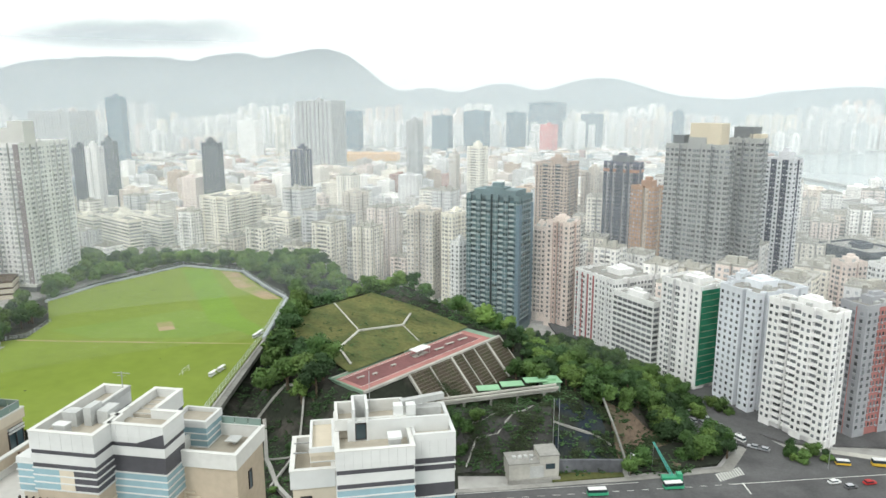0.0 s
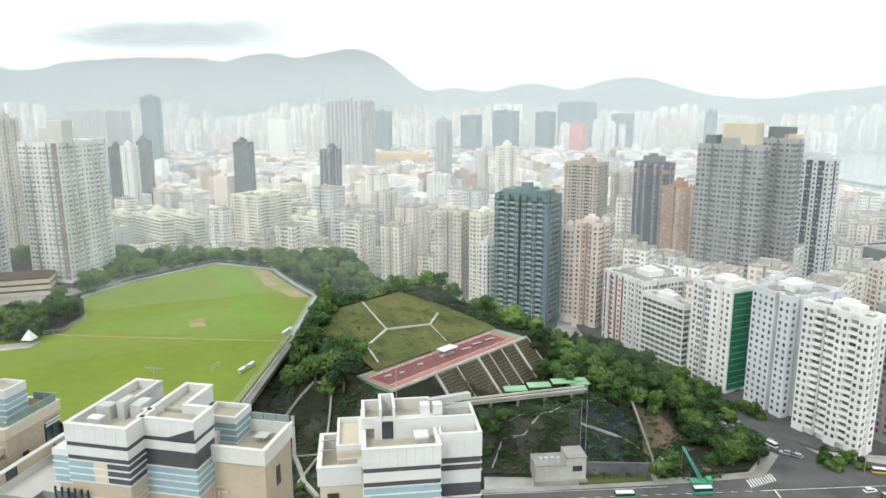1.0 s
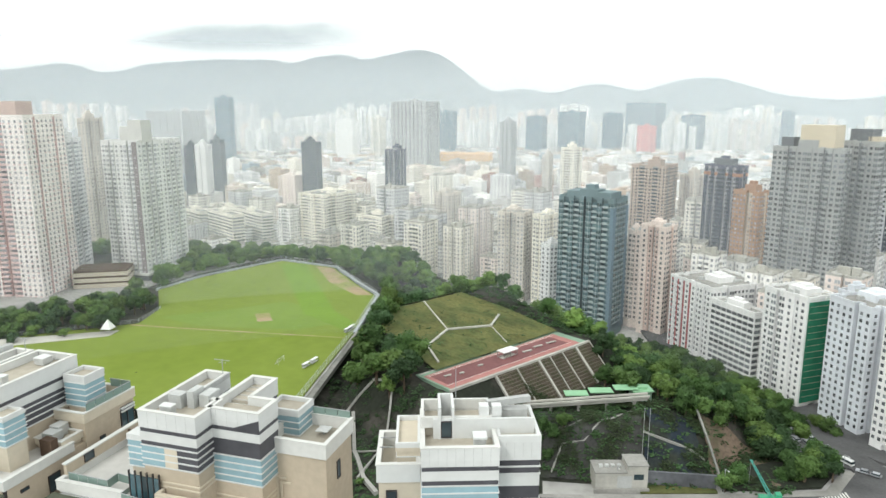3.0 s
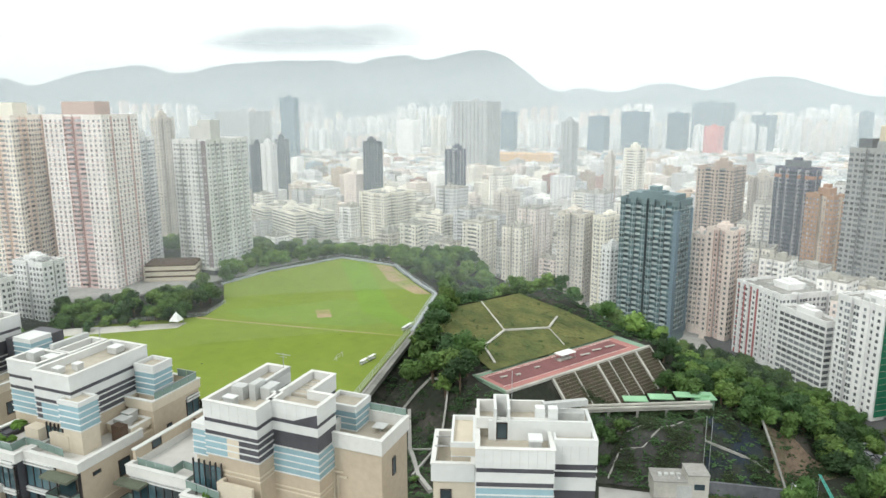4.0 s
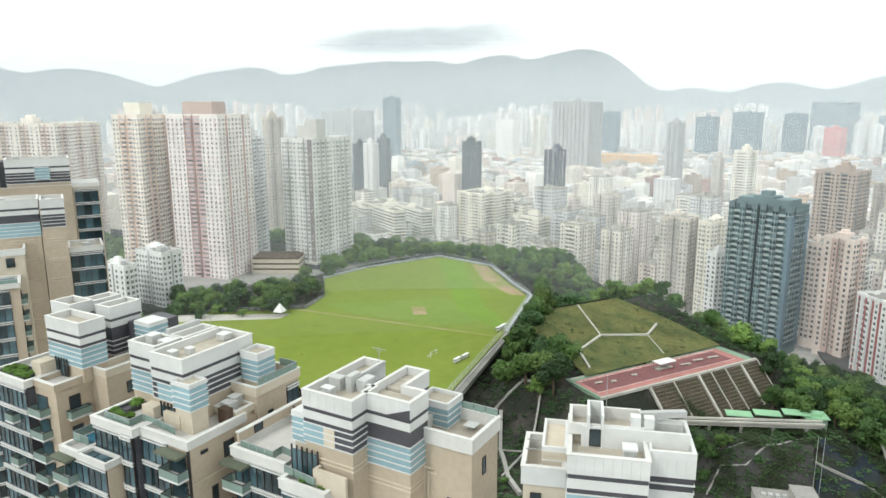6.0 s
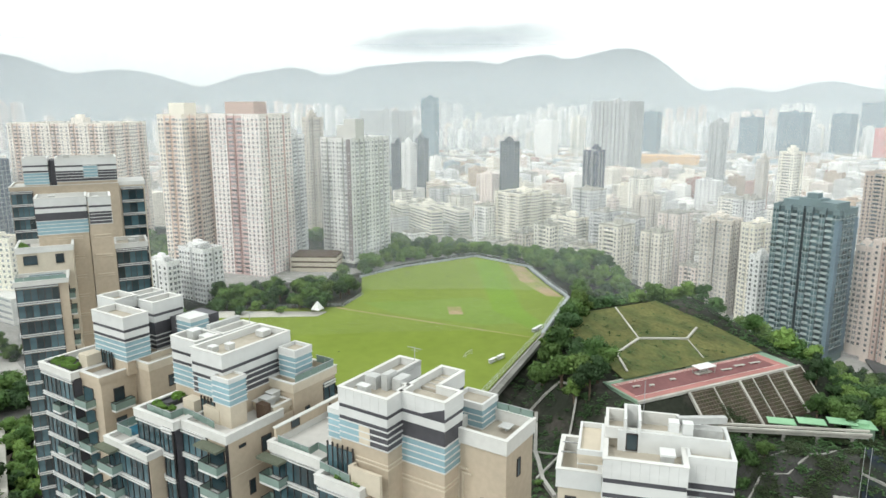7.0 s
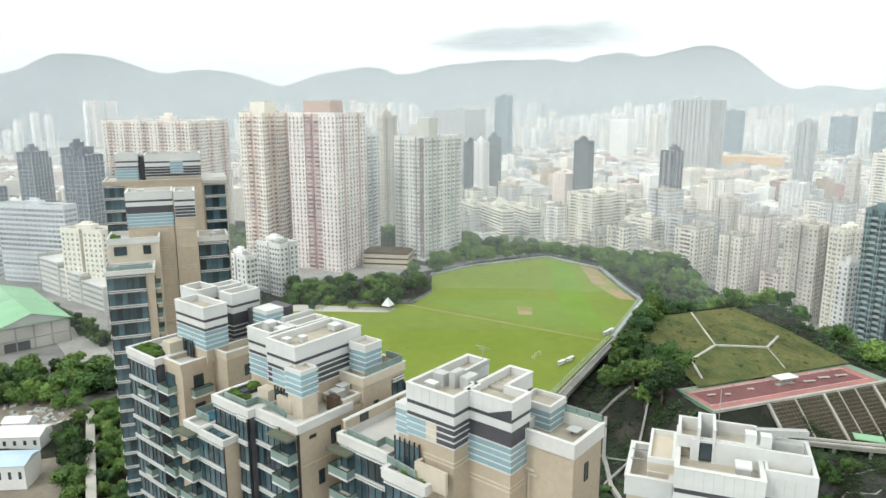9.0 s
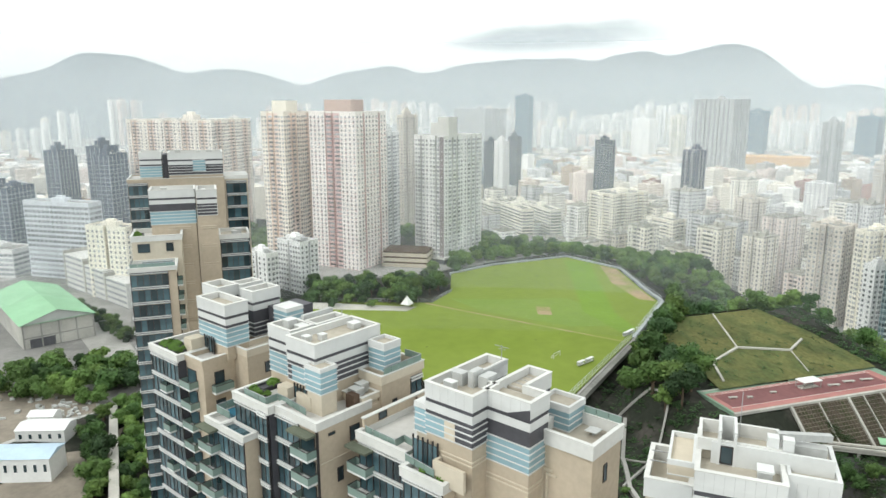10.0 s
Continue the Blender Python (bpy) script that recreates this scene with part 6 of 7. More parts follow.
hB.curtain(-38.6, -37.7, 58.3, 80, 110, 3.3, slabs=False, step=1.0)

# house C
rnd = random.Random(9)
hC = House("white banded apartment house with hollow roof decks", 0, 0, 9.5)
crown(hC, -0.2, 6.9, 56.9, 65.2, 120.0, BLUES + BLUES, 45, rnd, 0)
panel_joints(hC, -0.2, 6.9, 56.9, 118.1, 119.9, 9)
hC.add("roof_deck", Geo().box(0.2, 6.6, 61.2, 64.9, 119.03, 119.9), ROOF_TAN)
hC.add("parapet", Geo().ring(-0.15, 6.6, 60.8, 65.1, 120.03, 121.1, 0.3), WHITE_PAINT)
hC.add("wall", Geo().box(1.0, 10.6, 60.5, 60.8, 119.0, 121.0), WHITE_PANEL)
hC.add("shaft", Geo().box(1.5, 1.75, 60.4, 63.6, 119.0, 122.2).box(2.75, 3.0, 60.4, 63.6, 119.0, 122.2).box(1.5, 3.0, 63.6, 63.85, 119.0, 122.2), WHITE_PANEL, "white roof access shaft")
hC.window(2.25, 60.45, 120.0, 0.9, 1.5)
hC.stack(6.95, 10.9, 59.0, 65.6, 119.4, [(1.7, WHITE_PANEL, 0.1)] + DARKS[:5] + [(1.2, WHITE_PANEL, 0.02), (1.3, DARK_BAND, 0.0)] + BLUES)
hC.add("roof", Geo().box(7.2, 10.7, 59.4, 65.4, 119.41, 119.46), ROOF_TAN)
hC.add("parapet", Geo().ring(6.9, 11.0, 58.9, 65.7, 119.4, 120.0, 0.35), WHITE_PANEL)
panel_joints(hC, 6.95, 10.9, 58.9, 117.9, 119.3, 5)
hC.block(7.0, 10.8, 59.1, 65.5, 45, 109, BEIGE_STONE)
hC.block(-4.2, -0.2, 59.8, 66.4, 45, 115.2, BEIGE_LIGHT)
hC.roof(-4.4, -0.25, 59.6, 66.6, 115.4, 1.5, ROOF_TAN, WHITE_PANEL)
hC.add("rail", Geo().box(-4.2, -2.6, 64.8, 64.9, 117.0, 117.1).box(-4.2, -2.6, 62.8, 62.9, 117.0, 117.1), METAL)
hC.stack(-2.5, -0.25, 60.9, 66.8, 118.0, [(0.4, BEIGE_LIGHT, 0.1), (0.5, BEIGE_LIGHT, 0.0), (0.12, WHITE_PANEL, 0.06), (0.8, BEIGE_LIGHT, 0.0), (0.12, WHITE_PANEL, 0.06), (2.0, BEIGE_LIGHT, 0.0)])
hC.add("coping", Geo().ring(-2.6, -0.25, 60.8, 66.9, 118.0, 118.5, 0.25), WHITE_PANEL)
hC.block(-4.0, -0.6, 58.6, 59.8, 45, 108, BEIGE_STONE)
hC.add("screen", Geo().box(-4.1, -0.4, 58.8, 59.0, 109, 111.2), TIMBER, "dark timber screen")
hC.window(-3.0, 59.72, 113.2, 0.9, 1.9)
hC.add("roof_unit", Geo().box(4.7, 5.8, 58.2, 59.4, 119.0, 120.1), UNIT_GREY)
hC.add("lid", Geo().box(4.6, 5.9, 58.1, 59.5, 120.1, 120.3), WHITE_PANEL)
hC.add("vent", Geo().box(3.2, 4.0, 57.8, 58.6, 119, 119.25), UNIT_GREY)
hC.add("roof_unit", Geo().box(5.4, 6.3, 61.0, 62.0, 120.8, 122.0).box(6.6, 7.5, 61.0, 61.9, 119.6, 122.0), WHITE_PANEL)
hC.add("duct", Geo().box(7.5, 10.2, 62.4, 63.4, 120.0, 121.0).beam((6.2, 62.4, 121.7), (10.6, 64.0, 121.5), 0.3), UNIT_GREY, "grey roof duct")
hC.add("flagpole", Geo().box(3.3, 3.36, 64.4, 64.46, 119, 124.4), METAL)

# house D
rnd = random.Random(11)
hD = House("beige stone apartment house with a planted terrace and balconies", 0, 0, GRID)
hD.block(-105.6, -92.2, 51.0, 66, 45, 111.0, BEIGE_STONE)
hD.block(-105.8, -97.2, 49.8, 51.0, 45, 110.8, DARK_BAND)
hD.roof(-106, -97.0, 49.4, 60, 111.3, 0.7, ROOF_PALE, WHITE_PAINT, 0.45)
hD.roof(-97.0, -92.0, 50.7, 60, 111.3, 0.7, ROOF_PALE, BEIGE_STONE, 0.45)
hD.curtain(-105.7, -97.3, 49.78, 63, 110.6, 3.4)
for j in range(13):
    hD.balcony(-97.0, -94.0, 51, 107.2 - j * 3.4, 1.5)
    hD.window(-95.6, 50.97, 108.6 - j * 3.4, 2.4, 2.2, "front", PANE_HOUSE)
    if j % 2 == 0:
        hD.balcony(-101.6, -99.6, 49.8, 105.6 - j * 3.4, 1.2)
hD.planter(-105.2, -99.0, 50.2, 53.4, 111.3, 8)
hD.block(-99.6, -97.4, 52.2, 54.6, 111.3, 113.8, BEIGE_LIGHT)
crown(hD, -99.5, -91.4, 54.8, 58.9, 120.0, BLUES, 111, rnd, 0, False)
crown(hD, -105.0, -100.0, 59.0, 62.8, 120.4, BLUES, 111, rnd, 0, False)
crown(hD, -102.6, -99.6, 62.8, 67.4, 120.2, DARKS, 111, rnd, 0, False)
crown(hD, -97.6, -94.2, 61.6, 67.0, 120.2, [(1.6, DARK_BAND, 0.0)] + DARKS, 45, rnd, 0, False)
hD.curtain(-97.4, -94.8, 54.6, 111.4, 114.2, 2.8, slabs=False, step=0.7)
hD.block(-92.2, -88.6, 56.4, 64, 45, 112, BEIGE_STONE)
hD.roof(-92.3, -88.5, 56.3, 64.1, 112.2, 0.8, ROOF_TAN, BEIGE_LIGHT)
for zz in (108.6, 104.0, 99.4, 94.8):
    hD.window(-92.17, 53.6, zz, 1.5, 1.9, "right")
    hD.balcony(52.2, 55.4, 0, zz - 2.0, 1.1, "right", -92.2)
    hD.window(-88.57, 60.0, zz + 0.8, 0.9, 1.6, "right")
hD.block(-93.8, -89.4, 64.2, 70, 45, 117.4, DARK_BAND, "stair_tower", "dark stair tower")
hD.stack(-91.6, -88.2, 63.8, 67, 118.0, [(0.5, WHITE_PANEL, 0.05)] + BLUES)

# house F, in axes of its own
rnd = random.Random(13)
hF = House("tall stepped beige apartment house with a glazed bay tower", -130.6, 86.8, 50)
hF.block(0.2, 9.3, 0.2, 12, 45, 115.2, BEIGE_STONE)
hF.curtain(0.2, 7.6, 0.18, 48, 114.8, 3.34)
hF.curtain(0.4, 7.0, 0, 48, 114.8, 3.34, "left", at=0.18)
hF.roof(-0.2, 9.5, -0.3, 8, 115.4, 0.5, ROOF_PALE, WHITE_PAINT, 0.5)
hF.add("pool", Geo().box(2.2, 8.4, 2.4, 6.4, 115.4, 115.8), POOL, "blue roof pool")
hF.glass_rail([(0.2, 7.4), (0.2, 0.2), (9.2, 0.2)], 115.9, 0.9)
for j in range(19):
    z = 111.4 - j * 3.34
    hF.balcony(1.2, 5.0, 0, z, 1.1, "right", 9.3)
    hF.window(9.32, 3.0, z + 1.2, 1.6, 2.0, "right")
hF.block(0.2, 10.5, 8, 18, 45, 120.2, BEIGE_LIGHT)
hF.roof(0.0, 10.7, 7.8, 18.2, 120.4, 0.9, ROOF_PALE, WHITE_PAINT)
for xx, w in ((2.6, 2.4), (8.0, 1.4)):
    hF.window(xx, 7.95, 118.6, w, 1.8)
hF.window(5.0, 7.95, 114.6, 7.4, 2.2, "front", PANE_HOUSE)
hF.planter(0.4, 2.4, 9.0, 14, 120.4, 12)
crown(hF, 4.0, 14.0, 13.6, 22, 130.8, [(1.2, DARK_BAND, 0.0)] + BLUES, 45, rnd, 1, False)
crown(hF, 14.2, 18.8, 13.0, 22, 130.6, DARKS, 45, rnd, 1, False)
for k in range(12):
    for xx0, xx1, yy in ((7.6, 12.6, 13.7), (14.8, 18.2, 13.1)):
        hF.add("string_course", Geo().box(xx0, xx1, yy - 0.1, yy + 0.16, 122 - k * 4.4, 122.16 - k * 4.4).box(xx0, xx1, yy - 0.1, yy + 0.16, 121.5 - k * 4.4, 121.62 - k * 4.4), BEIGE_LIGHT)
hF.block(18.9, 25.5, 16, 25, 45, 118.2, DARK_BAND)
hF.curtain(19.0, 25.4, 15.98, 60, 117.6, 3.3)
hF.roof(18.7, 25.7, 15.6, 25, 118.4, 0.8, ROOF_TAN, WHITE_PAINT)
hF.units(rnd, 20, 24, 17, 21, 118.4, 3)
hF.block(-3.4, 21.3, 46, 60, 45, 129.6, BEIGE_STONE)
hF.roof(-3.6, 21.3, 45.9, 60, 129.8, 0.35, ROOF_PALE, BEIGE_STONE, 0.3)
crown(hF, -0.3, 5.4, 48, 56, 137.2, BLUES, 129.8, rnd, 0, False)
# Dark filling again, painted for the shade between these two crowns.
hF.block(5.6, 6.9, 49, 56, 129.8, 136.4, DARK_BAND, "recess", "shaded gap between the blocks, filled in dark grey")
crown(hF, 7.0, 21.3, 46.6, 57, 137.0, DARKS, 128.0, rnd, 3, False)
hF.stack(13.4, 16.6, 46.0, 47, 135.0, BLUES)
hF.block(-3.3, 1.6, 45.7, 46.0, 60, 129.0, DARK_BAND)
hF.curtain(-3.2, 1.4, 45.68, 80, 128.8, 3.3)
hF.window(4.0, 45.95, 126.8, 1.6, 2.0)
hF.window(4.0, 45.95, 123.0, 1.6, 2.0)
hF.block(21.4, 27.6, 47, 58, 45, 129.4, BEIGE_LIGHT)
hF.curtain(21.8, 27.2, 46.98, 90, 128.6, 3.5, step=1.8)
hF.add("coping", Geo().box(21.3, 27.8, 46.8, 58.2, 129.4, 130.4), WHITE_PAINT)

# ---- site yard, hall and low buildings to the west ----
hall = thing("hall", "large grey hall with a pale green ridged roof", "hall", pose(-334, 163.5, 35, 0, 0, 73))
g = Geo()
g.v = [(-1, -1, 12), (16, -1, 17.5), (33, -1, 12), (33, 75, 12), (16, 75, 17.5), (-1, 75, 12)]
g.f, g.m = [[0, 1, 4, 5], [1, 2, 3, 4], [0, 5, 3, 2]], [0, 0, 0]
part("roof", g, GREEN_ROOF, hall)
g = Geo().box(0, 32, 0, 74, 0, 11.9)
g.prism([(0, 0.05), (32, 0.05), (32, 0.3), (0, 0.3)], 11.9, 12.1)
part("wall", g, CONCRETE_PALE, hall)
g = Geo()
g.v = [(0, 0, 12), (32, 0, 12), (16, 0, 17.2), (0, 0.3, 12), (32, 0.3, 12), (16, 0.3, 17.2)]
g.f, g.m = [[0, 1, 2], [5, 4, 3], [0, 2, 5, 3], [1, 4, 5, 2]], [0] * 4
part("gable", g, UNIT_GREY, hall)
for k in range(5):
    part("pilaster", Geo().box(0.2 + k * 7.8, 0.8 + k * 7.8, -0.35, 0, 0, 11.8), CONCRETE, hall)
part("door", Geo().box(3, 14, -0.15, 0.05, 0, 4.5), DARK_BAND, hall)
part("band", Geo().box(0, 32, -0.2, 0.05, 5.0, 5.6), CONCRETE, hall)


def shed(x, y, turn, w, d, h, roof, label):
    t = thing("shed", label, "shed", pose(x, y, 35, 0, 0, turn), "site sheds")
    part("wall", Geo().box(-w / 2, w / 2, -d / 2, d / 2, 0, h), SHED_WHITE, t)
    g = Geo()
    g.v = [(-w / 2 - 0.3, -d / 2 - 0.3, h), (w / 2 + 0.3, -d / 2 - 0.3, h), (w / 2 + 0.3, 0, h + 1.3), (-w / 2 - 0.3, 0, h + 1.3), (w / 2 + 0.3, d / 2 + 0.3, h), (-w / 2 - 0.3, d / 2 + 0.3, h)]
    g.f, g.m = [[0, 1, 2, 3], [3, 2, 4, 5], [0, 3, 5], [1, 4, 2], [0, 5, 4, 1]], [0] * 5
    part("roof", g, roof, t)
    n = int(w / 3)
    for k in range(n):
        part("window", Geo().box(-w / 2 + (k + 0.35) * w / n, -w / 2 + (k + 0.65) * w / n, -d / 2 - 0.06, -d / 2 + 0.02, h * 0.45, h * 0.75), PANE, t)


shed(-235, 119, 34, 16.5, 9, 5.5, SHED_WHITE, "white sheet metal site shed in the yard")
shed(-247, 125, 34, 9, 6, 4.5, SHED_WHITE, "small white sheet metal shed in the yard")
shed(-221, 99.5, 34, 30, 10, 8, SHED_BLUE, "long white shed with a pale blue roof")
flat("yard_ground", [(-300, 130), (-205, 84), (-186, 104), (-222, 140), (-262, 150)], 35.15, material("dusty_ground", (0.25, 0.22, 0.18), 0.95, 0, 0.5, 0.15, 0.3), "dusty ground around the sheds", "yard")
flat("west_road", [(-420, 225), (-395, 265), (-300, 196), (-245, 172), (-250, 160), (-298, 176)], 35.2, CONCRETE, "grey road behind the yard", "road")
flat("west_ground", [(-480, 140), (-300, 118), (-258, 150), (-240, 190), (-262, 250), (-480, 300)], 35.1, material("worn_grey_paving", (0.205, 0.20, 0.19), 0.9, 0, 0.5, 0.15, 0.35), "grey paved ground around the hall", "paving", 1.0)
rnd = random.Random(31)
junk = Geo()
for _ in range(90):
    x, y = -252 + rnd.gauss(0, 12), 134 + rnd.gauss(0, 6)
    junk.boxes((x, y, 35.4), (rnd.uniform(0.3, 1.2), rnd.uniform(0.2, 0.8), rnd.uniform(0.15, 0.6)), rnd.uniform(0, 3))
solid("rubble", junk, UNIT_GREY, "scattered building material in the yard", "rubble", kind="stuff")
walkway = thing("walkway", "long narrow concrete walkway beside the hedge", "walkway", kind="structure")
part("deck", Geo().beam((-236, 145, 37), (-150, 88, 37), 1.4), CONCRETE_PALE, walkway)
for k in range(7):
    f = k / 6
    part("pier", Geo().box(-236 + 86 * f - 0.5, -236 + 86 * f + 0.5, 145 - 57 * f - 0.5, 145 - 57 * f + 0.5, 32, 35.7), CONCRETE, walkway)
longb = thing("school_block", "long stepped white building with strip windows", "school building", pose(-351, 231, 33, 0, 0, 171))
for k in range(3):
    part("wing", Geo().box(k * 27 + 0.6, 26.4 + k * 27, -14, 0.5 * k, -3, 17 + k * 3.4), WHITE_PAINT, longb)
    part("stair_wall", Geo().box(26.4 + k * 27, 27.6 + k * 27, -14, 0.5 * k + 0.4, -3, 19 + k * 3.4), CONCRETE_PALE, longb)
    for j in range(5 + k):
        part("strip_window", Geo().box(1.4 + k * 27, 25.6 + k * 27, 0.5 * k - 0.1, 0.5 * k + 0.12, 1.4 + j * 3.4, 2.7 + j * 3.4), PANES_FAR, longb)
podium = thing("car_park_building", "low brown and cream car park below the white tower", "car park", pose(-264, 389, 40, 0, 0, 20))
for k in range(3):
    part("deck", Geo().box(-18, 14, -8, 14, 0.2 + k * 3.6, 2.5 + k * 3.6), BEIGE_LIGHT, podium)
    # Solid dark box per level; shade inside the open decks is painted in.
    part("opening", Geo().box(-17.4, 13.4, -7.4, 13, 1.6 + k * 3.6, 3.8 + k * 3.6), TIMBER, podium)
tent = thing("canopy_tent", "white pointed canopy beside the trees", "canopy", pose(-207, 301.5, 40.15))
g = Geo()
g.v = [(-2.6, -2.6, 2.4), (2.6, -2.6, 2.4), (2.6, 2.6, 2.4), (-2.6, 2.6, 2.4), (0, 0, 7.0)]
g.f, g.m = [[0, 1, 4], [1, 2, 4], [2, 3, 4], [3, 0, 4], [3, 2, 1, 0]], [0] * 5
part("cover", g, SHED_WHITE, tent)
for u in (-2.4, 2.4):
    for v in (-2.4, 2.4):
        part("post", Geo().box(u - 0.06, u + 0.06, v - 0.06, v + 0.06, 0, 2.4), METAL, tent)
flat("west_pavement", [(-262, 268), (-204, 297), (-204, 306), (-262, 282)], 40.15, CONCRETE_PALE, "pale paved strip below the trees", "pavement")
flat("plateau_ground", [(-345, 335), (-290, 322), (-242, 372), (-222, 418), (-236, 446), (-300, 440), (-350, 390)], 40.1, material("pale_grey_paving", (0.33, 0.325, 0.31), 0.9, 0, 0.5, 0.12, 0.3), "pale paving round the tall towers", "paving", 1.0)
flat("plateau_road", [(-300, 395), (-222, 420), (-196, 470), (-204, 476), (-228, 432), (-300, 405)], 40.2, CONCRETE, "pale access road round the white tower", "road")
net = thing("scaffold_net", "dark green scaffold net hung over the flats", "scaffold net", pose(115.6, 300.5, 20, 0, 0, -62))
part("net", Geo().box(0.3, 0.7, 0.6, 16.7, 2, 47.5), GREEN_NET, net)
g = Geo()
for k in range(19):
    g.box(0.72, 0.80, 0.5, 16.8, 2 + k * 2.9, 2.1 + k * 2.9)
part("scaffold_pole", g, BEIGE_LIGHT, net, "thin pale scaffold poles", "stuff")

# ---- trees ----


def leaf_cloud(rnd, lobes, count, size):
    """A crown: ragged leaf sprays thickly set round several lobes."""
    v, f = [], []
    for cx, cy, cz, r in lobes:
        n = int(count * r * r)
        for _ in range(n):
            d = Vector((rnd.gauss(0, 1), rnd.gauss(0, 1), rnd.gauss(0, 1) + 0.25)).normalized()
            k = r * (0.72 + 0.36 * rnd.random())
            p = Vector((cx, cy, cz)) + Vector((d.x * k, d.y * k, d.z * k * 0.82))
            a = Vector((rnd.gauss(0, 1), rnd.gauss(0, 1), rnd.gauss(0, 0.5))).normalized()
            b = d.cross(a).normalized() if d.cross(a).length > 0.1 else Vector((1, 0, 0))
            s = size * rnd.uniform(0.6, 1.4)
            i = len(v)
            v += [tuple(p - a * s), tuple(p + b * s * 0.6 + d * s * 0.2), tuple(p + a * s + d * s * 0.15), tuple(p - b * s * 0.6)]
            f.append((i, i + 1, i + 2, i + 3))
        for _ in range(int(n * 0.25)):
            d = Vector((rnd.gauss(0, 1), rnd.gauss(0, 1), rnd.gauss(0, 1))).normalized()
            p = Vector((cx, cy, cz)) + d * r * 0.55
            s = size * 2.0
            i = len(v)
            t1 = d.orthogonal().normalized()
            t2 = d.cross(t1)
            v += [tuple(p + t1 * s), tuple(p + t2 * s), tuple(p - t1 * s), tuple(p - t2 * s)]
            f.append((i, i + 1, i + 2, i + 3))
    me = bpy.data.meshes.new("crown")
    me.from_pydata(v, [], f)
    return me


def trunk_mesh(rnd, high, lobes):
    g = Geo()
    pts = [Vector((0, 0, -1.5)), Vector((rnd.uniform(-0.2, 0.2), rnd.uniform(-0.2, 0.2), high * 0.3)), Vector((rnd.uniform(-0.4, 0.4), rnd.uniform(-0.4, 0.4), high * 0.55))]
    for k, (a, b) in enumerate(zip(pts, pts[1:])):
        g.beam(a, b, 0.26 - 0.07 * k)
    for cx, cy, cz, r in lobes:
        g.beam(pts[1 + (cz > high * 0.6)], (cx, cy, cz), 0.1)
    return g.mesh("trunk", BARK)


TREES = []
for k in range(7):
    rnd = random.Random(40 + k)
    high = 8.5
    lobes = []
    for i in range(rnd.randint(5, 8)):
        a = rnd.uniform(0, 6.28)
        q = rnd.uniform(0.6, 2.7)
        lobes.append((q * math.cos(a), q * math.sin(a), rnd.uniform(3.6, 7.4) - q * 0.35, rnd.uniform(1.3, 2.2)))
    lobes.append((0, 0, 6.2, 2.2))
    me = leaf_cloud(rnd, lobes, 34, 0.40)
    me.materials.append(LEAF[k % 4])
    TREES.append((trunk_mesh(rnd, high, lobes), me))

tree_count = [0]


def tree(x, y, z, scale, label, rnd, kinds=range(7)):
    tm, cm = TREES[rnd.choice(list(kinds))]
    t = thing("tree", label, "tree", Matrix.Translation((x, y, z)) @ pose(0, 0, 0, 0, 0, rnd.uniform(0, 360)) @ Matrix.Diagonal((scale * rnd.uniform(0.85, 1.15), scale * rnd.uniform(0.85, 1.15), scale * rnd.uniform(0.8, 1.15), 1)), "trees")
    part("trunk", tm, BARK, t)
    part("crown", cm, LEAF[0], t)
    tree_count[0] += 1


def grove(poly, gap, scale, label, seed, kinds=range(7), avoid=None):
    """Trees over a stretch of ground, unevenly set."""
    rnd = random.Random(seed)
    x0, x1 = min(p[0] for p in poly), max(p[0] for p in poly)
    y0, y1 = min(p[1] for p in poly), max(p[1] for p in poly)
    y = y0
    while y < y1:
        x = x0 + rnd.uniform(0, gap)
        while x < x1:
            px, py = x + rnd.uniform(-0.4, 0.4) * gap, y + rnd.uniform(-0.4, 0.4) * gap
            if inside(poly, px, py) and not (avoid and avoid(px, py)):
                tree(px, py, float(ground_height(px, py)) - 0.8, scale * rnd.uniform(0.7, 1.25), label, rnd, kinds)
            x += gap
        y += gap * 0.87


def open_ground(x, y):
    a, s = along(x, y)
    if -4 < a < 84 and -67 < s < 17 and not (s < -18 and not (grass_edge(s)[0] - 2 < a < grass_edge(s)[1] + 2)) and not (s > 3 and a < 20):
        return True
    return inside(FIELD, x, y) or (-87.5 < x < -79 and 220 < y < 320) or (38 < x < 64 and 226 < y < 254) or (64 < x < 87 and 230 < y < 256) or (18 < x < 42 and y < 233) or (-10 < x < 50 and 240 < y < 263)


DARKLEAF = "broad dark green tree on the wooded slope"


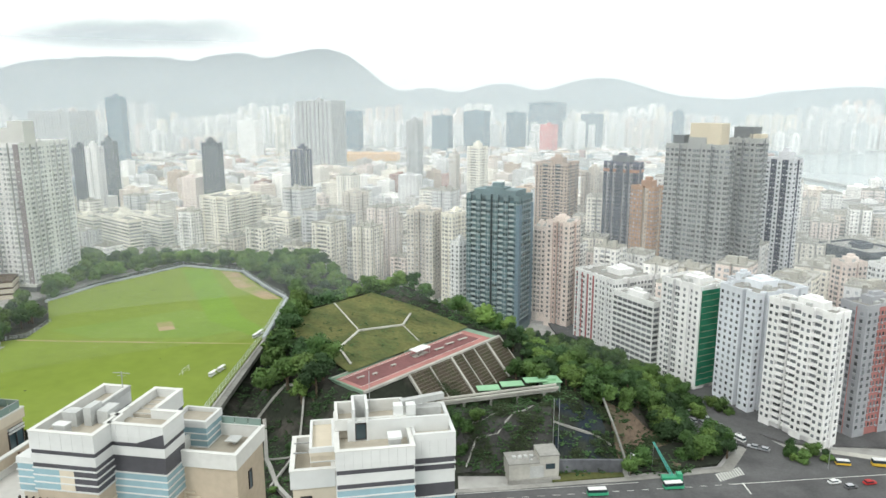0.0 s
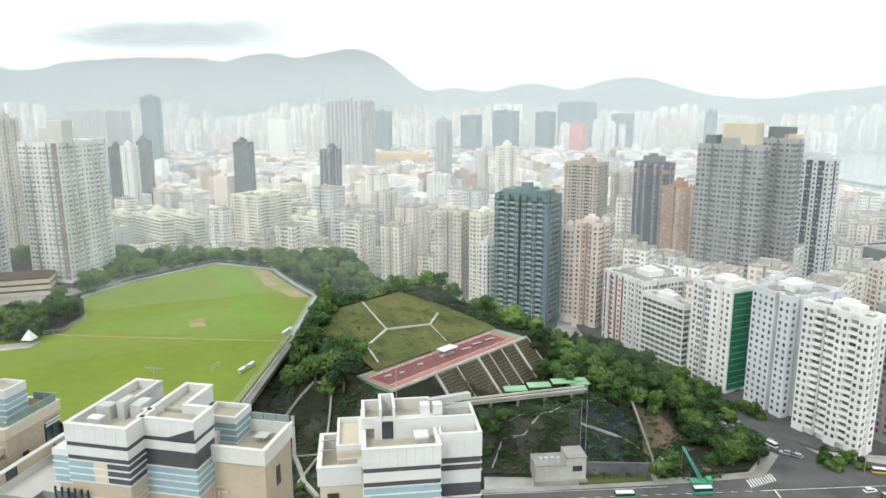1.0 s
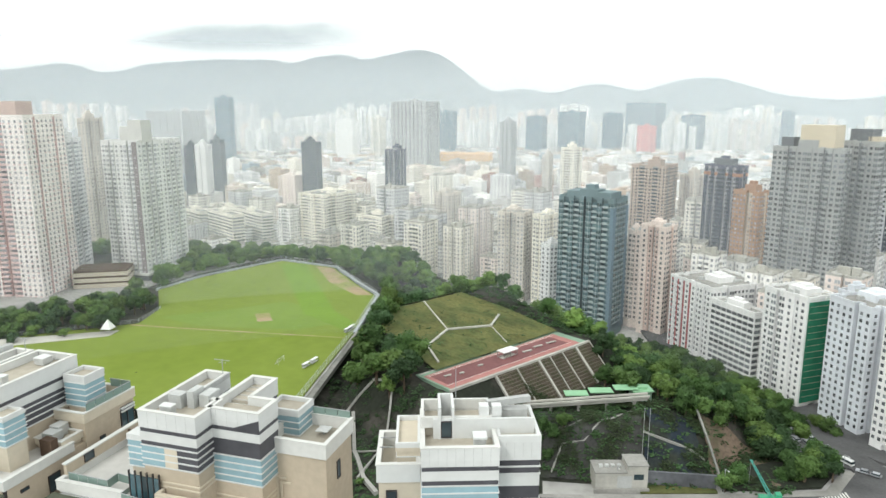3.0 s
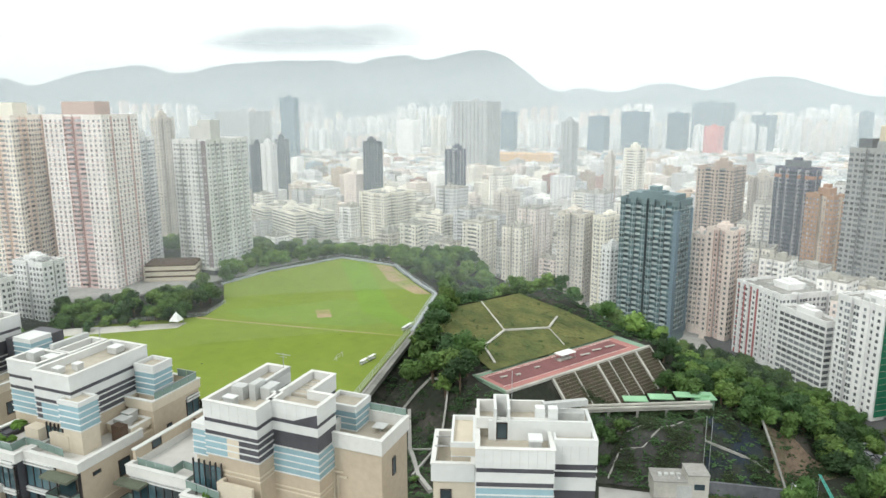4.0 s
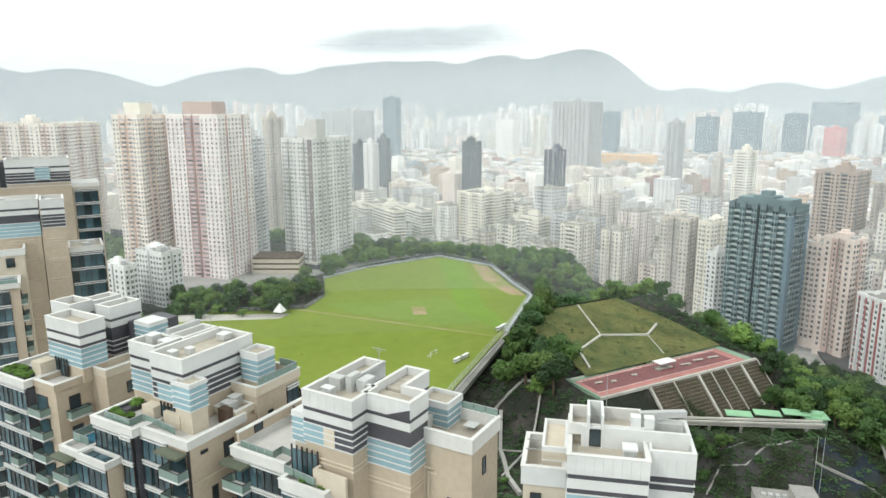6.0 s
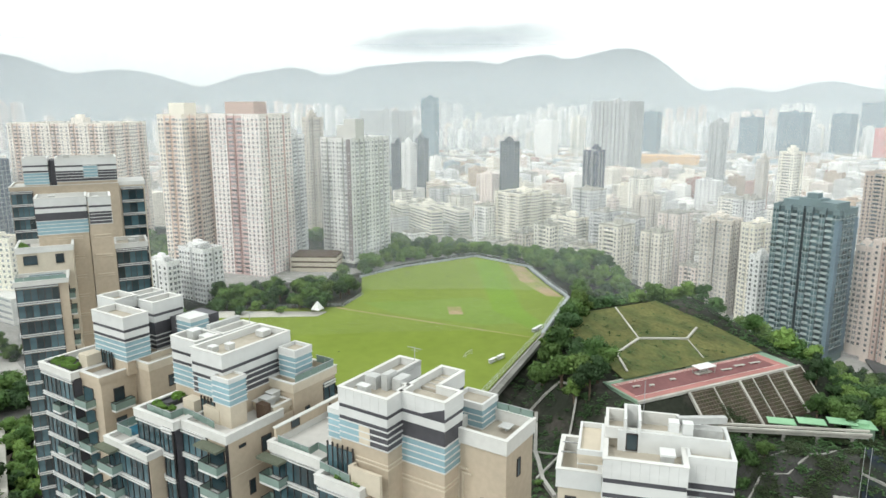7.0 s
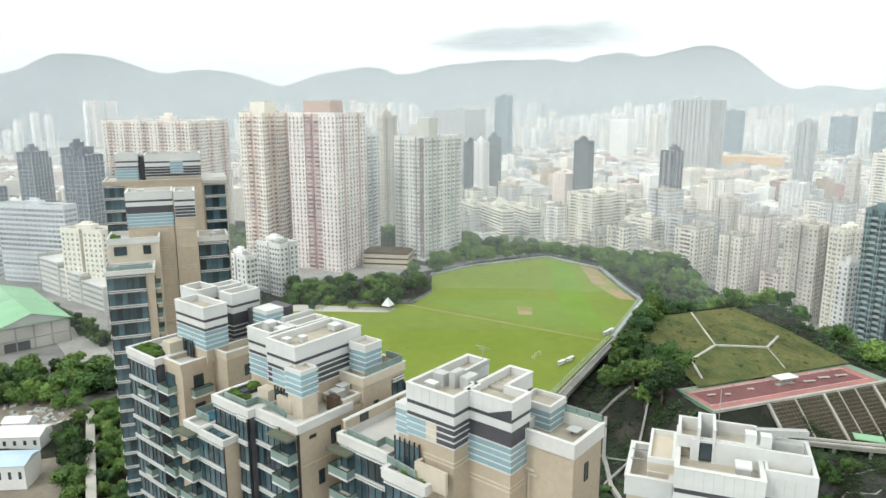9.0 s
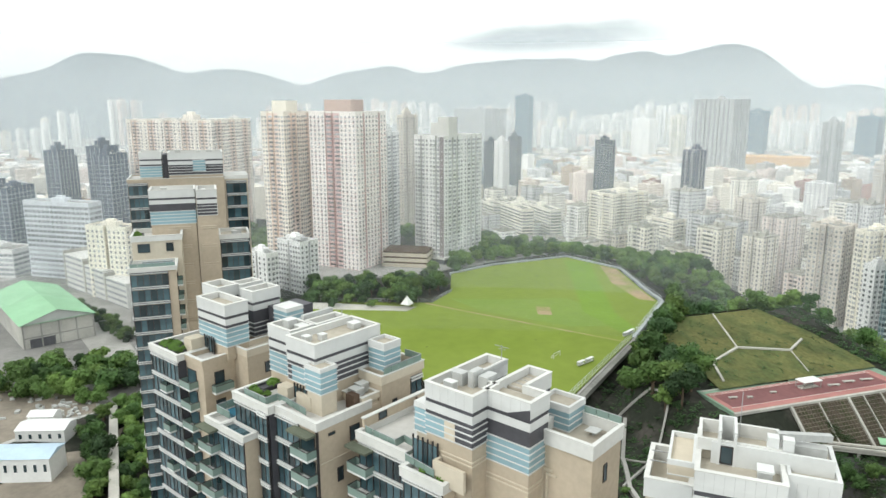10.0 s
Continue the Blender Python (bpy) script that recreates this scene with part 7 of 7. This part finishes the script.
def woodland(poly, gap, scale, label, seed, avoid=None):
    """Far trees too many to count, joined into one mass of crowns and trunks."""
    rnd = random.Random(seed)
    vs, fs, ms, n = [], [], [], 0
    x0, x1, y0, y1 = min(p[0] for p in poly), max(p[0] for p in poly), min(p[1] for p in poly), max(p[1] for p in poly)
    y = y0
    while y < y1:
        x = x0
        while x < x1:
            px, py = x + rnd.uniform(-0.45, 0.45) * gap, y + rnd.uniform(-0.45, 0.45) * gap
            if inside(poly, px, py) and not inside(FIELD, px, py) and not (avoid and avoid(px, py)):
                me = rnd.choice(TREES)[1]
                co = np.empty(len(me.vertices) * 3)
                me.vertices.foreach_get("co", co)
                a, k = rnd.uniform(0, 6.28), scale * rnd.uniform(0.75, 1.25)
                co = co.reshape(-1, 3) * k
                co = np.stack([co[:, 0] * math.cos(a) - co[:, 1] * math.sin(a) + px, co[:, 0] * math.sin(a) + co[:, 1] * math.cos(a) + py, co[:, 2] + float(ground_height(px, py)) - 1.5], 1)
                vs.append(co)
                fs.append(np.arange(len(co)).reshape(-1, 4) + n)
                ms.append(np.full(len(co) // 4, rnd.choice((0, 1, 1, 2, 3, 3)), dtype=np.int32))
                n += len(co)
            x += gap
        y += gap * 0.87
    me = bpy.data.meshes.new("woodland")
    me.from_pydata(np.concatenate(vs).tolist(), [], np.concatenate(fs).tolist())
    for m in LEAF:
        me.materials.append(m)
    me.polygons.foreach_set("material_index", np.concatenate(ms))
    tagged(new("woodland", me), label, "trees", "", "stuff")


grove([(-78, 262), (-52, 232), (-33, 246), (-30, 250), (-44, 258), (-60, 290), (-64, 320), (-78, 330), (-84, 320), (-80, 285)], 7.8, 1.45, DARKLEAF, 1, avoid=open_ground)
woodland([(-82, 330), (-62, 316), (-48, 335), (-10, 345), (20, 318), (44, 290), (75, 300), (40, 345), (20, 380), (-30, 420), (-60, 400), (-86, 385)], 8.6, 1.35, "dense green trees over the crest of the slope", 2, open_ground)
grove([(24, 285), (34, 262), (66, 252), (82, 236), (90, 230), (104, 234), (114, 250), (98, 266), (84, 292), (66, 305), (34, 312)], 7.4, 1.3, "leafy green tree on the slope above the road", 3, avoid=open_ground)
grove([(-262, 285), (-205, 308), (-206, 342), (-228, 362), (-250, 330), (-280, 305)], 9.0, 1.3, "rounded green tree beside the playing field", 5)
grove([(-262, 274), (-203, 303), (-204, 308), (-262, 284)], 11, 1.0, "rounded green tree beside the paved strip", 25)
woodland([(20, 352), (48, 318), (75, 298), (108, 262), (110, 280), (96, 306), (84, 340), (62, 376), (34, 380)], 8, 1.2, "dense green trees between the slope and the flats", 22)
woodland([(68, 350), (100, 300), (113, 268), (121, 274), (113, 300), (98, 330), (84, 352), (70, 372)], 7, 1.1, "green trees along the foot of the flats", 24)
woodland([(-86, 385), (-60, 400), (-30, 420), (-70, 470), (-100, 500), (-180, 515), (-230, 500), (-181, 472), (-135, 456), (-105, 415)], 9, 1.25, "dark green belt of trees beyond the field", 20)
woodland([(-230, 385), (-216, 425), (-192, 474), (-215, 510), (-280, 540), (-300, 500), (-262, 440), (-246, 410)], 9.0, 1.3, "dark green wood behind the playing field", 4)
woodland([(-300, 262), (-262, 278), (-258, 262), (-240, 250), (-250, 232), (-300, 240)], 8.5, 1.2, "dark green trees beside the low white flats", 6)
woodland([(-330, 430), (-420, 430), (-470, 600), (-330, 660), (-300, 500)], 12, 1.5, "green wood on the hillside between the towers", 8)
woodland([(-430, 330), (-360, 350), (-350, 400), (-450, 430)], 12, 1.4, "green wood on the hillside between the towers", 18)
grove([(-232, 132), (-178, 97), (-174, 101), (-230, 139)], 6.5, 1.1, "green tree between the sheds and the walkway", 15)
woodland([(-235, 147), (-149, 90), (-144, 98), (-230, 155)], 4.0, 0.72, "clipped green hedge beside the walkway", 10)
woodland([(-392, 214), (-300, 196), (-296, 203), (-388, 222)], 5.0, 0.75, "row of green street trees below the school", 26)
woodland([(-300, 122), (-262, 132), (-240, 150), (-232, 172), (-262, 178), (-300, 160)], 8.0, 1.3, "dense dark trees between the hall and the sheds", 28)
grove([(-4, 238), (6, 226), (14, 236), (20, 246), (36, 242), (42, 252), (10, 243), (-4, 243)], 5.5, 0.75, "small green tree growing on the cutting", 11, avoid=lambda x, y: (16 < x < 42 and y < 236) or y > 243)
grove([(82, 229), (98, 233), (110, 247), (98, 250), (88, 240)], 6.5, 1.05, "leafy green tree on the bank beside the road", 31)
grove([(126, 234), (140, 230), (146, 238), (132, 246)], 5, 0.7, "green shrub tree at the crossroads", 12)
grove([(64, 225), (76, 227), (78, 236), (64, 234)], 6, 0.85, "small green tree beside the road", 13)
grove([(-78, 222), (-50, 170), (-20, 175), (-28, 232), (-48, 240)], 15, 0.55, "small green shrub on the dark slope", 14, avoid=open_ground)
grove([(-196, 442), (-192, 450), (-186, 462), (-192, 466), (-204, 446)], 7, 1.3, DARKLEAF, 16)

# shrubs over the slopes
rnd = random.Random(77)
bush = Geo()
for _ in range(5200):
    x, y = rnd.uniform(-84, 92), rnd.uniform(170, 350)
    a, s = along(x, y)
    on_grass = -63 < s < -18 and grass_edge(s)[0] < a < grass_edge(s)[1]
    if inside(FIELD, x, y) or (x > -25 and y < 226) or (-5 < a < 84 and -18.5 < s < 15) or (on_grass and rnd.random() < 0.55):
        continue
    z = float(ground_height(x, y))
    r = rnd.uniform(0.3, 1.0) * (0.55 if on_grass else 1.25 if x > 2 and y < 256 else 1.0)
    for _ in range(9):
        bush.boxes((x + rnd.gauss(0, r), y + rnd.gauss(0, r), z + abs(rnd.gauss(0, r * 0.5)) + (0.7 if on_grass else 0.6 if x > 2 and y < 256 else -0.3)), (r * 0.35, r * 0.3, r * 0.12), rnd.uniform(0, 3))
lush = Geo()
for _ in range(5200):
    x, y = rnd.uniform(-4, 88), rnd.uniform(227, 258)
    grown = noise.noise(Vector((x * 0.11, y * 0.13, 9)))
    if grown < (0.24 if 64 < x < 87 else 0.10) or (18 < x < 42 and y < 232):
        continue
    r, z = rnd.uniform(0.3, 0.9), float(ground_height(x, y)) + 0.6
    for _ in range(8):
        lush.boxes((x + rnd.gauss(0, r), y + rnd.gauss(0, r), z + abs(rnd.gauss(0, r * 0.9))), (r * 0.32, r * 0.26, r * 0.12), rnd.uniform(0, 3))
solid("slope_shrubs", lush, material("dusty_olive_leaves", (0.040, 0.058, 0.026), 0.85, 0, 0.5, 0.4, 0.4), "green shrubs and creepers over the cutting", "scrub", kind="stuff")
solid("undergrowth", bush, LEAF[2], "low dark green scrub over the slopes", "scrub", kind="stuff")

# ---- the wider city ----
# Pane tones lifted towards white: far haze is put into the window colour.
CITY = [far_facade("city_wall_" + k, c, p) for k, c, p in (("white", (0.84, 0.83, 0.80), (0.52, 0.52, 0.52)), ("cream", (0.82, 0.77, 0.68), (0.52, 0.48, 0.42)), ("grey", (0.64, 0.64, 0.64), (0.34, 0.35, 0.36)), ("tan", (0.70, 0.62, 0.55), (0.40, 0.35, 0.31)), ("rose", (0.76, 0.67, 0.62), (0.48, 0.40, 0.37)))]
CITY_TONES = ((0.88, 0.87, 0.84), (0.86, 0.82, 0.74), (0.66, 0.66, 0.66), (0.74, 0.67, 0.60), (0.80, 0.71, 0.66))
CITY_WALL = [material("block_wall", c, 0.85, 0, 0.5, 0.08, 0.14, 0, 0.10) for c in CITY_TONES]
# Set-back faces reuse the wall tones darkened, as painted recess shade.
CITY_RECESS_SHADE = [material("block_recess_shade", [v * 0.88 for v in c], 0.85, 0, 0.5, 0.08, 0.14, 0, 0.10) for c in CITY_TONES]
LOW_ROOF = [material("low_roof", c, 0.85, 0, 0.1, 0.12, 0.2, 0, 0.25, 0.3, True) for c in ((0.56, 0.55, 0.53), (0.38, 0.36, 0.34), (0.46, 0.35, 0.26), (0.36, 0.20, 0.16), (0.30, 0.36, 0.40))]
USED = [(t.location.x, t.location.y) for t in scene.objects if t.get("category") in ("tower", "building")]


def city_block(rnd, x, y, w, d, h, turn, z, i):
    t = thing("city_building", ("plain pale city apartment block in a dense street", "cream city apartment block with many windows", "grey city block with roof huts", "tan city apartment block in a dense street", "rose city apartment block with many windows")[i], "building", pose(x, y, z, 0, 0, turn), "city blocks")
    poly, kinds = outline(w, d, *rnd.choice((("WSW", "WRW"), ("WBSBW", "WBW"), ("WRSRW", "WSW"), ("WBBBW", "WRW"), ("WGSGW", "WGW"))))
    poly = [(px + w / 2, py - d / 2) for px, py in poly]
    wall = CITY_WALL[i]
    part("wall", Geo().prism(poly, -4, h, [2 if k == "S" else 1 if k in ("B", "R", "") else 0 for k in kinds], 3), (wall, CITY_RECESS_SHADE[i], SLOT_SHADE, rnd.choice((CONCRETE, CONCRETE_PALE, ROOF_PALE))), t)
    floors = max(2, int((h - 1.5) / 3.0))
    panes, slabs = facade(rnd, poly, kinds, np.arange(floors) * 3.0 + (h - 1.2 - floors * 3.0) + 1.5, 3.0, True)
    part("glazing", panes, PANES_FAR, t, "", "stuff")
    if slabs.n:
        part("slab_edge", slabs, wall, t, "", "stuff")
    part("parapet", rim(poly, h + 0.004, h + 1.0), CONCRETE_PALE, t)
    g = Geo()
    for _ in range(5):
        a, b, s = rnd.uniform(-w, w) * 0.25, rnd.uniform(-d, d) * 0.25, rnd.uniform(0.7, 2.0)
        g.box(a - s, a + s, b - s * 0.8, b + s * 0.8, h + 0.004, h + rnd.uniform(1.2, 4.2))
    part("roof_hut", g, CONCRETE_PALE, t, "", "stuff")


def free(x, y, gap=26):
    return all((x - u) ** 2 + (y - v) ** 2 > gap * gap for u, v in USED)


rnd = random.Random(5)
n_block = 0
for row in range(11):
    for col in range(46):
        x = -560 + col * 25 + rnd.uniform(-4, 4) + (row % 2) * 12
        y = 512 + row * 31 + rnd.uniform(-5, 5)
        if abs(math.degrees(math.atan2(x, y))) > 40 or (x < -190 and y < 545) or (x > 330 and y > 860) or (x > 210 and y > 1000):
            continue
        if not free(x, y, 22 if y < 700 else 18):
            continue
        if n_block < 290:
            h = rnd.choice((14, 18, 22, 26, 30, 36, 24, 44, 56)) * rnd.uniform(0.85, 1.2)
            if x > 60 and y < 620:
                h *= 1.3
            if x < -150:
                h *= 0.75
            city_block(rnd, x, y, rnd.uniform(12, 20), rnd.uniform(12, 22), h, -28 + rnd.choice((0, 0, 6)), float(ground_height(x, y)), rnd.choice((0, 0, 0, 1, 1, 2, 3, 4)))
            n_block += 1
for x, y, w, d, h in ((60, 440, 16, 16, 44), (84, 452, 15, 18, 40), (104, 440, 16, 16, 36), (98, 398, 14, 14, 48), (118, 410, 15, 15, 42), (120, 372, 14, 14, 44), (140, 380, 16, 16, 40), (118, 340, 14, 18, 42), (150, 345, 16, 16, 50), (170, 330, 16, 16, 46),
                     (190, 360, 18, 18, 40), (215, 390, 18, 18, 38), (170, 430, 18, 18, 45), (200, 440, 18, 18, 42), (190, 300, 16, 16, 50), (240, 420, 18, 20, 34), (300, 500, 20, 20, 30), (260, 480, 20, 20, 34), (30, 470, 16, 16, 40), (52, 500, 16, 16, 44)):
    if n_block < 312:
        city_block(rnd, x, y, w, d, h, -40, 20, rnd.choice((0, 0, 1, 2, 4)))
        n_block += 1

far = [Geo() for _ in CITY]
roofs = [Geo() for _ in LOW_ROOF]
for _ in range(6600):
    az, r = rnd.uniform(-74, 48), 840 + 1350 * rnd.random() ** 0.9
    x, y = r * math.sin(radians(az)), r * math.cos(radians(az))
    if inside(WATER_EDGE, x, y) or inside(WATER_EDGE, x + 50, y) or not free(x, y, 22):
        continue
    h = rnd.choice((10, 14, 18, 22, 28, 34, 44 if r < 1500 else 18)) * rnd.uniform(0.7, 1.3)
    w, d = rnd.uniform(6, 13), rnd.uniform(6, 13)
    if r > 1300:
        h *= 0.6
    if r > 1250 and rnd.random() < 0.72:
        w, d, h = w * rnd.uniform(1.0, 2.2), d * rnd.uniform(0.8, 1.5), rnd.uniform(6, 15)
    tgt = far[rnd.choice((0, 0, 0, 1, 1, 2, 3, 4))] if rnd.random() < (0.72 if r < 1250 else 0.4) else roofs[rnd.choice((0, 0, 0, 1, 1, 2, 2, 3, 4))]
    a = rnd.uniform(-0.6, -0.3)
    tgt.boxes((x, y, 5 + h / 2), (w, d, h / 2), a)
    if r < 1500:
        tgt.boxes((x + rnd.uniform(-3, 3), y + rnd.uniform(-3, 3), 5 + h + 1.4), (w * 0.35, d * 0.3, 1.4), a)
for _ in range(430):
    az, r = rnd.uniform(-78, 50), rnd.uniform(2250, 3400)
    x, y = r * math.sin(radians(az)), r * math.cos(radians(az))
    if inside(WATER_EDGE, x, y):
        continue
    if az < -46 and rnd.random() < 0.72:
        continue
    rise = rnd.uniform(-2.4, -0.6) if r < 2600 else rnd.choice((rnd.uniform(-1.8, -0.6), rnd.uniform(-1.2, 0.25)))
    if -22 < az < 0:
        rise -= 0.25
    h = max(45, 145 + r * math.tan(radians(rise)))
    k = rnd.randrange(1, 5)
    c = rnd.choice((0, 0, 0, 1, 2, 2, 4))
    for i in range(k):
        hh = h * rnd.uniform(0.9, 1.04)
        px, py, q = x + i * 40 * math.cos(radians(az)), y - i * 40 * math.sin(radians(az)), rnd.uniform(9, 14)
        far[c].boxes((px, py, 5 + hh / 2), (q, q * 0.8, hh / 2), radians(-az) + 0.5)
        # Grey strip laid on the tower stands in for a recess in shade.
        far[2].boxes((px, py, 5 + hh / 2 - 3), (q * 0.3, q * 0.84, hh / 2 - 4), radians(-az) + 0.5)
        far[c].boxes((px, py, 5 + hh + 2), (q * 0.45, q * 0.4, 2.5), radians(-az) + 0.5)
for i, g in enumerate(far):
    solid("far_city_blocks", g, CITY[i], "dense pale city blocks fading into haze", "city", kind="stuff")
flat("site_ground", [(-1000, 1560), (-880, 1290), (-560, 1350), (-260, 1390), (-150, 1560), (-240, 1850), (-620, 1900)], 8.4, two_tone("ochre_site_ground", (0.52, 0.40, 0.29), (0.44, 0.42, 0.39), 0.02, 0.95, 0.42, 0.6, 0), "ochre building land among low sheds", "building land")
for m, g in zip(LOW_ROOF, roofs):
    solid("far_low_roofs", g, m, "low warehouse roofs of the harbour district", "roofs", kind="stuff")
solid("breakwater", Geo().beam((705, 1360, 3), (720, 1150, 3), 5), CONCRETE, "low grey breakwater in the harbour", "breakwater", kind="structure")
ORANGE_ROOF = material("orange_cladding", (0.72, 0.42, 0.16), 0.7)
og = thing("depot_hall", "long low hall with an orange yellow roof", "hall", pose(-175, 1500, 6, 0, 0, -4))
part("wall", Geo().box(-75, 75, 0, 50, 0, 24), BEIGE_LIGHT, og)
part("roof", Geo().box(-76, 76, -1, 51, 24, 40), ORANGE_ROOF, og)
